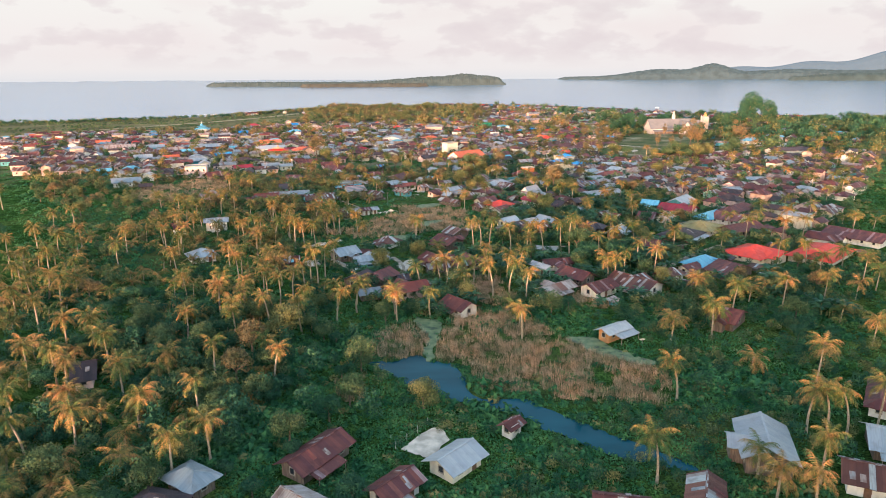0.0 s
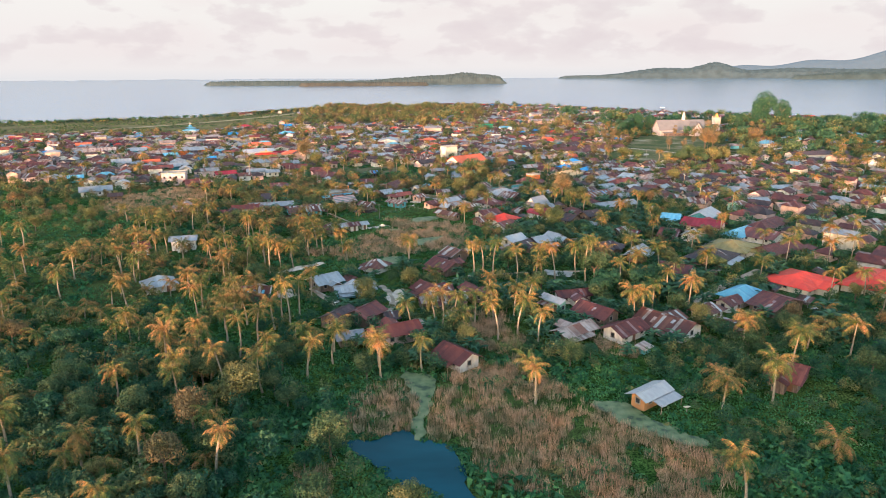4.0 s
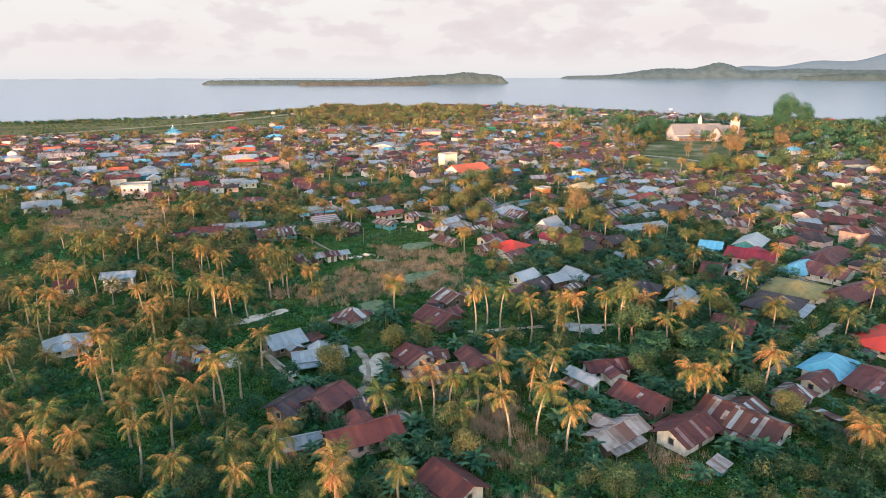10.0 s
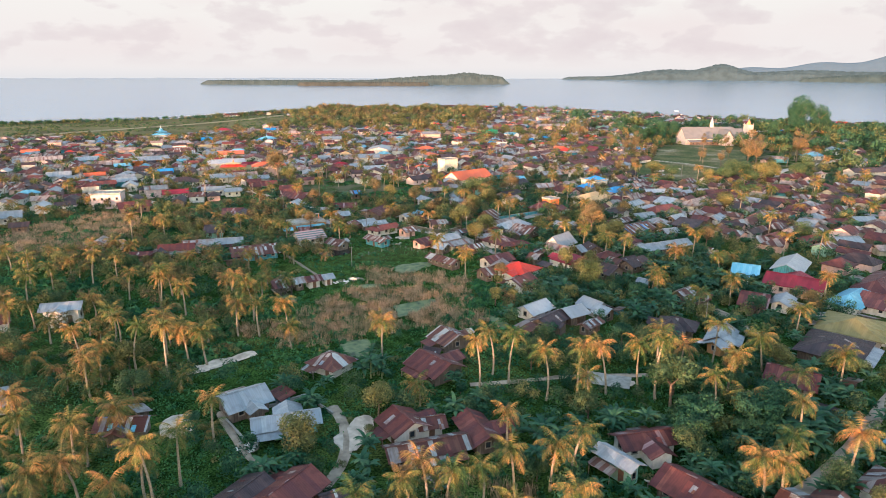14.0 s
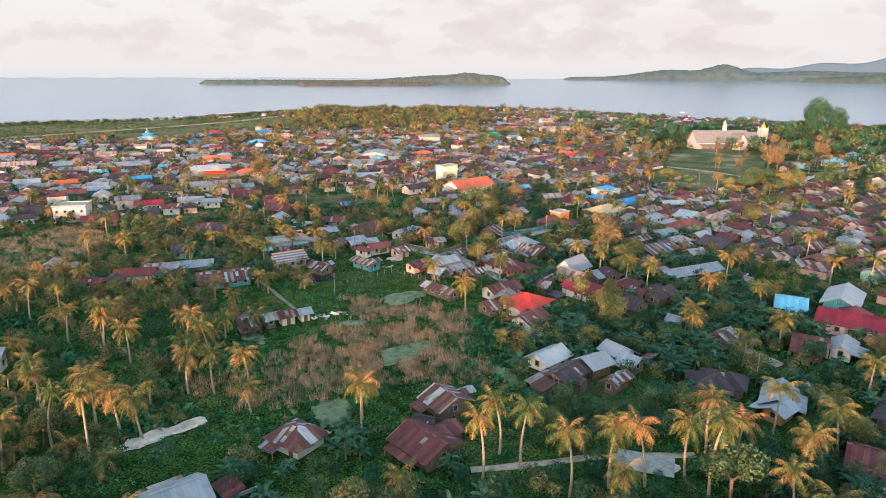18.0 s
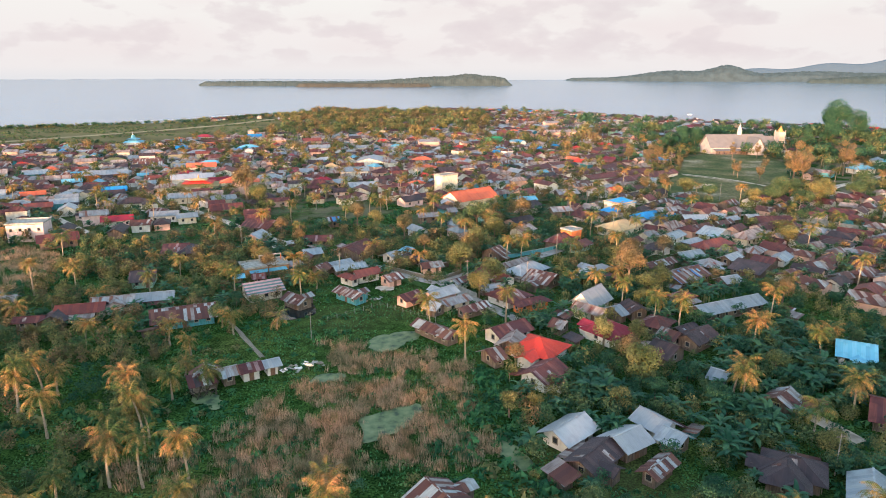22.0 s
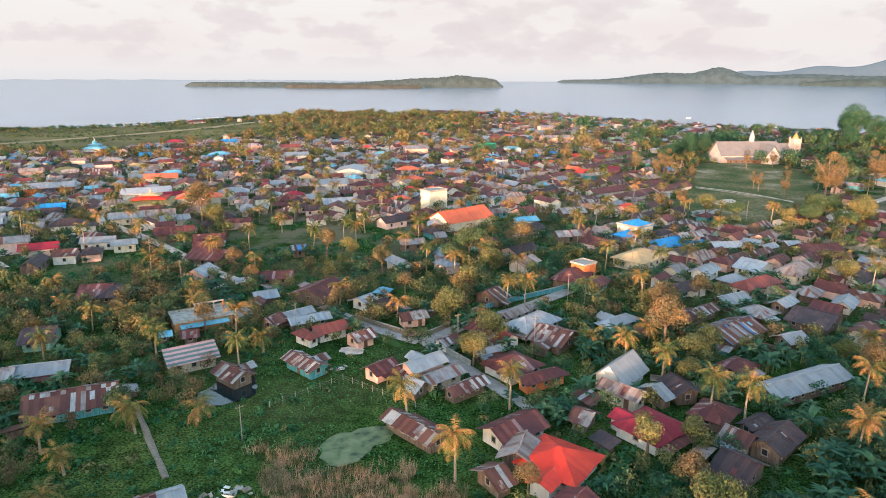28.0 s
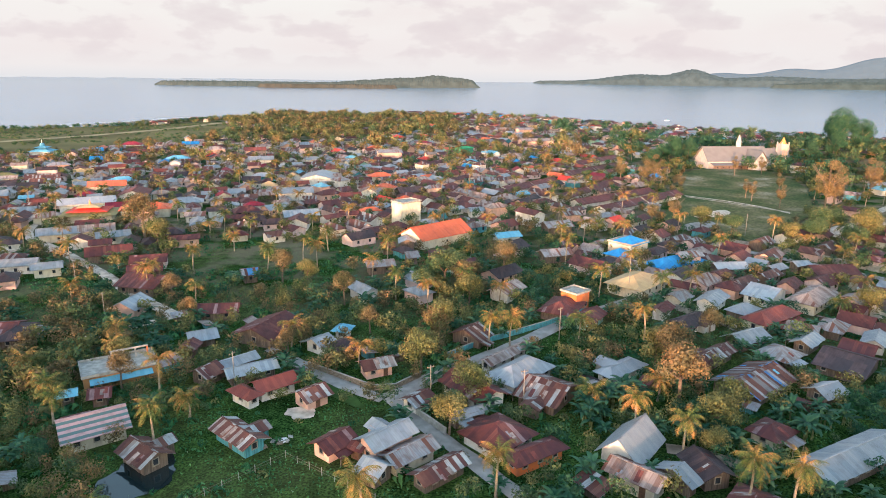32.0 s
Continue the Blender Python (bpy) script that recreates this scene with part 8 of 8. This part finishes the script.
for _ in range(4200):
    x, y = rngw.uniform(-600, -180), rngw.uniform(660, 1060)
    if inside(AIRFIELD, np.array(x), np.array(y)) and noise.noise(Vector((x * 0.012, y * 0.03, 5))) > -0.12 and code_at(x, y) != 2:
        scrub.append((x, y, 0, rngw.uniform(0.5, 1.5), rngw.uniform(0, 6.3), 0))
v, f = tree_mesh(290, 1.2, 1.6, 26, 0.9, loose=0.2)
joined("scrub", "low olive scrub scattered over the airfield", "scrub", spots=scrub, sources=[(v + np.array([0, 0, 0.5]), f)], material=M_LEAF[1])
for k, spots in far.items():
    v, f = tree_mesh(200 + k, 3.3, 6.4, 120, 1.05, loose=0.2)
    joined("far_woods", f"far {TREEWORDS[k]} treetops along the shore and lanes", "woods", spots, [(v + np.array([0, 0, 4.0]), f)], M_LEAF[k])

# undergrowth
rngu = random.Random(67)
bush_src = []
for i in range(5):
    rng_ = np.random.default_rng(300 + i)
    n = 31
    d = rng_.normal(0, 1, (n, 3))
    d /= np.linalg.norm(d, axis=1)[:, None]
    d[:, 2] = np.abs(d[:, 2])
    p = d * rng_.uniform(0.55, 1.05, (n, 1)) * np.array([1.0, 1.0, 0.75])
    bush_src.append(leaves(p, d + rng_.normal(0, 0.5, d.shape), 0.61 * rng_.uniform(0.6, 1.3, n), rng_))
spots = [[], []]
for _ in range(90000):
    if len(spots[0]) + len(spots[1]) > 13000:
        break
    y = 52 + 420 * rngu.random() ** 1.25
    x = rngu.uniform(-0.68, 0.68) * (y - 5) + rngu.uniform(-12, 12)
    c = code_at(x, y)
    if c not in (0, 16) and not (c == 4 and rngu.random() < (0.35 if y < 200 else 0.6)):
        continue
    if rngu.random() < 0.7 and inside(MEADOW, np.array(x), np.array(y)):
        continue
    if y > 165 and rngu.random() < 0.6 and inside(GROVE, np.array(x), np.array(y)):
        continue
    clump = noise.noise(Vector((x * 0.05, y * 0.05, 0)))
    if clump < -0.12 and rngu.random() < 0.75:
        continue
    s = rngu.uniform(0.5, 1.2) * (1.0 + 2.2 * max(0, clump))
    spots[0 if rngu.random() < 0.9 else 1].append((x, y, -0.1, s, rngu.uniform(0, 6.3), rngu.randrange(5)))
joined("undergrowth", "dense low green undergrowth between the trees", "undergrowth", spots[0], bush_src, M_BUSH)
joined("shrubs", "yellow-green shrubs among the undergrowth", "shrubs", spots[1], bush_src, M_LEAF[2])

# low ground cover
rg = np.random.default_rng(9)
n = 440000
y = 50 + 400 * rg.uniform(0, 1, n) ** 1.35
x = rg.uniform(-0.70, 0.70, n) * (y - 5) + rg.uniform(-10, 10, n)
ii, jj = (y - GY).astype(int), (x - GX).astype(int)
ok = (ii >= 0) & (ii < GH) & (jj >= 0) & (jj < GW)
x, y, ii, jj = x[ok], y[ok], ii[ok], jj[ok]
ok = (np.isin(USED[ii, jj], (0, 16)) | ((USED[ii, jj] == 4) & (y > 200))) & (np.sin(x * 0.31 + 2 * np.sin(y * 0.11)) + np.sin(y * 0.27 + x * 0.07) + rg.uniform(-1.3, 1.3, len(x)) > -0.3)
x, y = x[ok], y[ok]
n = len(x)
p = np.stack([x, y, rg.uniform(0.05, 0.45, n)], 1)
nr = np.stack([rg.normal(0, 0.7, n), rg.normal(0, 0.7, n) - 0.5, np.full(n, 0.6)], 1)
v, f = leaves(p, nr, rg.uniform(0.22, 0.6, n), rg)
tagged(new("ground_cover", big("ground_cover", v, f, M_COVER)), "low green grass and creepers covering the ground", "grass", kind="stuff")

# reeds
rngr = np.random.default_rng(5)
blades = []
for poly in REEDS:
    xs, ys = [p[0] for p in poly], [p[1] for p in poly]
    area = (max(xs) - min(xs)) * (max(ys) - min(ys))
    n = int(area * 3.2)
    x, y = rngr.uniform(min(xs), max(xs), n), rngr.uniform(min(ys), max(ys), n)
    ok = inside(poly, x, y)
    x, y = x[ok], y[ok]
    ok = np.array([code_at(a, b) == 4 and noise.noise(Vector((a * 0.16, b * 0.16, 3))) + 0.7 * noise.noise(Vector((a * 0.5, b * 0.5, 8))) > (-0.17 if b < 200 else 0.0) + s for a, b, s in zip(x, y, rngr.normal(0, 0.16, len(x)))])
    blades.append(np.stack([x[ok], y[ok]], 1))
tuft = np.concatenate(blades)
n = len(tuft)
per = 15
root = np.repeat(tuft, per, 0) + rngr.normal(0, 0.26, (n * per, 2))
hgt = rngr.uniform(0.7, 2.1, n * per) * np.repeat(rngr.uniform(0.7, 1.15, n), per)
# the blades of a tuft lean together a little
tilt = (np.repeat(rngr.normal(0, 0.13, (n, 2)), per, 0) + rngr.normal(0, 0.10, (n * per, 2))) * hgt[:, None]
side = rngr.normal(0, 1, (n * per, 2))
side = side / np.linalg.norm(side, axis=1)[:, None] * rngr.uniform(0.018, 0.04, (n * per, 1))
low0 = np.concatenate([root - side * 0.6 + tilt * 0.3, hgt[:, None] * 0.25 - 0.2], 1)
low1 = np.concatenate([root + side, np.full((n * per, 1), -0.2)], 1)
top = np.concatenate([root + tilt, hgt[:, None]], 1)
v = np.stack([low0, low1, top], 1).reshape(-1, 3)
tagged(new("reeds", big("reeds", v, np.arange(len(v)).reshape(-1, 3), M_REED)), "dry brown reeds standing in the marsh", "reeds", kind="stuff")

# banana plants
def banana_data(seed):
    """Three heads of torn arching leaves."""
    rng = random.Random(seed)
    verts, faces = [], []
    for ox, oy, oz in BANANA_HEADS:
        for i in range(8):
            a = i * 2.4 + rng.uniform(-0.3, 0.3)
            lift, length = radians(rng.uniform(58, 98)), rng.uniform(1.9, 2.8)
            pos, ang = Vector((ox, oy, oz)), lift
            ring = []
            for k in range(6):
                q = k / 5
                w = 0.36 * math.sin(math.pi * (0.10 + 0.85 * q)) * rng.uniform(0.7, 1.1)
                s = Vector((-math.sin(a), math.cos(a), -0.25)) * w
                r = Vector((math.sin(a), -math.cos(a), -0.25)) * w
                ring.append((pos + r, pos + Vector((0, 0, 0.05)), pos + s))
                ang -= 0.36
                pos = pos + Vector((math.cos(a) * math.cos(ang), math.sin(a) * math.cos(ang), math.sin(ang))) * length / 5
            b = len(verts)
            for r in ring:
                verts += [tuple(p) for p in r]
            for k in range(5):
                c = b + k * 3
                faces += [(c, c + 1, c + 4, c + 3), (c + 1, c + 2, c + 5, c + 4)]
    return np.array(verts), np.array(faces)


BANANA_HEADS = ((0, 0, 2.5), (0.9, 0.4, 1.8), (-0.5, 0.9, 1.2))
BAN = [banana_data(500 + i) for i in range(4)]
BANM = [big("leaves", v, f, M_BANANA) for v, f in BAN]
bm = bmesh.new()
for ox, oy, oz in BANANA_HEADS:
    bmesh.ops.create_cone(bm, cap_ends=True, segments=6, radius1=0.16, radius2=0.09, depth=oz + 0.3, matrix=Matrix.Translation((ox, oy, oz / 2 - 0.1)))
STEM = bpy.data.meshes.new("stem")
bm.to_mesh(STEM)
bm.free()
STEM.materials.append(plain("banana_stem", (0.15, 0.17, 0.07), 0.6))
ban_rest, count = [], 0


def banana_patch(cx, cy, n, spread, seed):
    """A clump of banana plants."""
    rng = random.Random(seed)
    for _ in range(n if n < 8 else n - 3):
        x, y = cx + rng.gauss(0, spread), cy + rng.gauss(0, spread)
        if code_at(x, y) not in (0, 16) or hides_house(x, y):
            continue
        g = thing("banana_plant", "banana plant with broad arching green leaves", "banana plant", pose(x, y, 0, 0, 0, rng.uniform(0, 360)) @ Matrix.Scale(rng.uniform(0.9, 1.5), 4), "banana plants")
        shared("stem", STEM, g)
        shared("leaves", rng.choice(BANM), g)


banana_patch(-55.1, 359.0, 14, 5.0, 0)
banana_patch(-61.6, 365.7, 8, 4.0, 1)
banana_patch(-25.7, 362.0, 8, 4.0, 2)
banana_patch(42.1, 333.7, 14, 4.0, 3)
banana_patch(38.1, 327.2, 10, 3.0, 4)
banana_patch(71.6, 333.2, 8, 3.5, 5)
banana_patch(74.6, 328.8, 10, 4.0, 6)
banana_patch(66.2, 315.5, 10, 3.5, 7)
banana_patch(54.8, 315.7, 6, 2.5, 8)
banana_patch(88.5, 328.5, 8, 4.0, 9)
banana_patch(-16.6, 394.2, 10, 5.0, 10)
banana_patch(-3.8, 389.4, 8, 5.0, 11)
banana_patch(60.8, 285.1, 12, 4.0, 12)
banana_patch(50.0, 250.4, 14, 4.0, 13)
banana_patch(71.9, 275.3, 8, 4.0, 14)
banana_patch(76.0, 273.0, 8, 4.0, 15)
banana_patch(32.3, 264.0, 8, 4.0, 16)
banana_patch(54.2, 189.6, 10, 4.0, 17)
banana_patch(59.9, 191.5, 8, 3.5, 18)
banana_patch(89.2, 216.8, 8, 4.0, 19)
banana_patch(17.0, 189.3, 6, 3.0, 20)
banana_patch(-16.9, 215.7, 6, 3.0, 21)
banana_patch(58.5, 193.8, 8, 4.0, 22)
banana_patch(27.2, 195.1, 5, 3.0, 23)
banana_patch(88.8, 175.7, 8, 4.0, 24)
banana_patch(96.9, 148.5, 6, 4.0, 25)
banana_patch(-23.4, 330.3, 4, 2.0, 29)
banana_patch(45.2, 308.0, 5, 2.5, 30)
banana_patch(31.2, 333.8, 6, 2.5, 31)
banana_patch(60.4, 286.3, 6, 3.5, 40)
banana_patch(64.1, 280.0, 7, 4, 41)
banana_patch(72.0, 276.3, 7, 4, 42)
banana_patch(77.8, 290.0, 5, 3, 43)
banana_patch(36.3, 325.2, 6, 3, 44)
banana_patch(72.4, 336.0, 6, 3.5, 45)
banana_patch(29.2, 263.0, 5, 3, 46)
banana_patch(-16.9, 380.6, 6, 4, 47)
banana_patch(57.2, 255.4, 5, 3, 48)
banana_patch(73.5, 271.6, 6, 4, 49)
banana_patch(64.7, 196.4, 5, 3, 50)


# palms past those one could count
fv, ff, base = [], [], 0
tv, tf = [], []
for k, (x, y, h) in enumerate(FAR_PALMS):
    r = random.Random(k)
    for i in range(12 if h < 4.3 else 18):
        v, f = FRONDS[r.choice((0, 1, 2, 2, 3, 4))]
        m = np.array((pose(0, 0, 0, 0, 0, i * 137.5) @ pose(0, 0, 0, r.uniform(-9, 9), 0, 0)).to_3x3())
        fv.append(v @ m.T + np.array([x + 0.4, y, h]))
        ff += [tuple(base + j for j in t) for t in f]
        base += len(v)
    n = len(tv)
    for z, q, ox in ((-0.3, 0.22, 0), (h, 0.11, 0.4)):
        tv += [(x + ox + q * math.cos(a), y + q * math.sin(a), z) for a in (0, 1.26, 2.51, 3.77, 5.03)]
    tf += [(n + a, n + (a + 1) % 5, n + 5 + (a + 1) % 5, n + 5 + a) for a in range(5)]
me = bpy.data.meshes.new("far_palms")
nv = sum(len(v) for v in fv)
me.from_pydata(np.concatenate(fv).tolist() + tv, [], ff + [tuple(nv + i for i in t) for t in tf])
me.materials.append(M_FROND)
me.materials.append(M_TRUNK)
me.polygons.foreach_set("material_index", [0] * len(ff) + [1] * len(tf))
me.update()
tagged(new("far_palms", me), "coconut palms packed in the grove and far gardens", "palm trees", kind="stuff")

rngb = random.Random(71)
spots = []
for _ in range(30000):
    if len(spots) > 480:
        break
    y = rngb.uniform(150, 430)
    x = rngb.uniform(-0.5, 0.66) * (y - 60)
    if code_at(x, y) not in (0, 16) or inside(MARSH, np.array(x), np.array(y)) or inside(MEADOW, np.array(x), np.array(y)) or inside(GROVE, np.array(x), np.array(y)) or (hides_house(x, y) and rngb.random() < 0.7):
        continue
    if not any(code_at(x + a, y + b) == 1 for a, b in ((4, 0), (-4, 0), (0, 4), (0, -4), (3, 3), (-3, -3))):
        continue
    spots.append((x, y, 0, rngb.uniform(0.7, 1.2), rngb.uniform(0, 6.3), rngb.randrange(4)))
joined("banana_grove", "banana plants crowding round the houses", "banana plants", spots, BAN, M_BANANA)
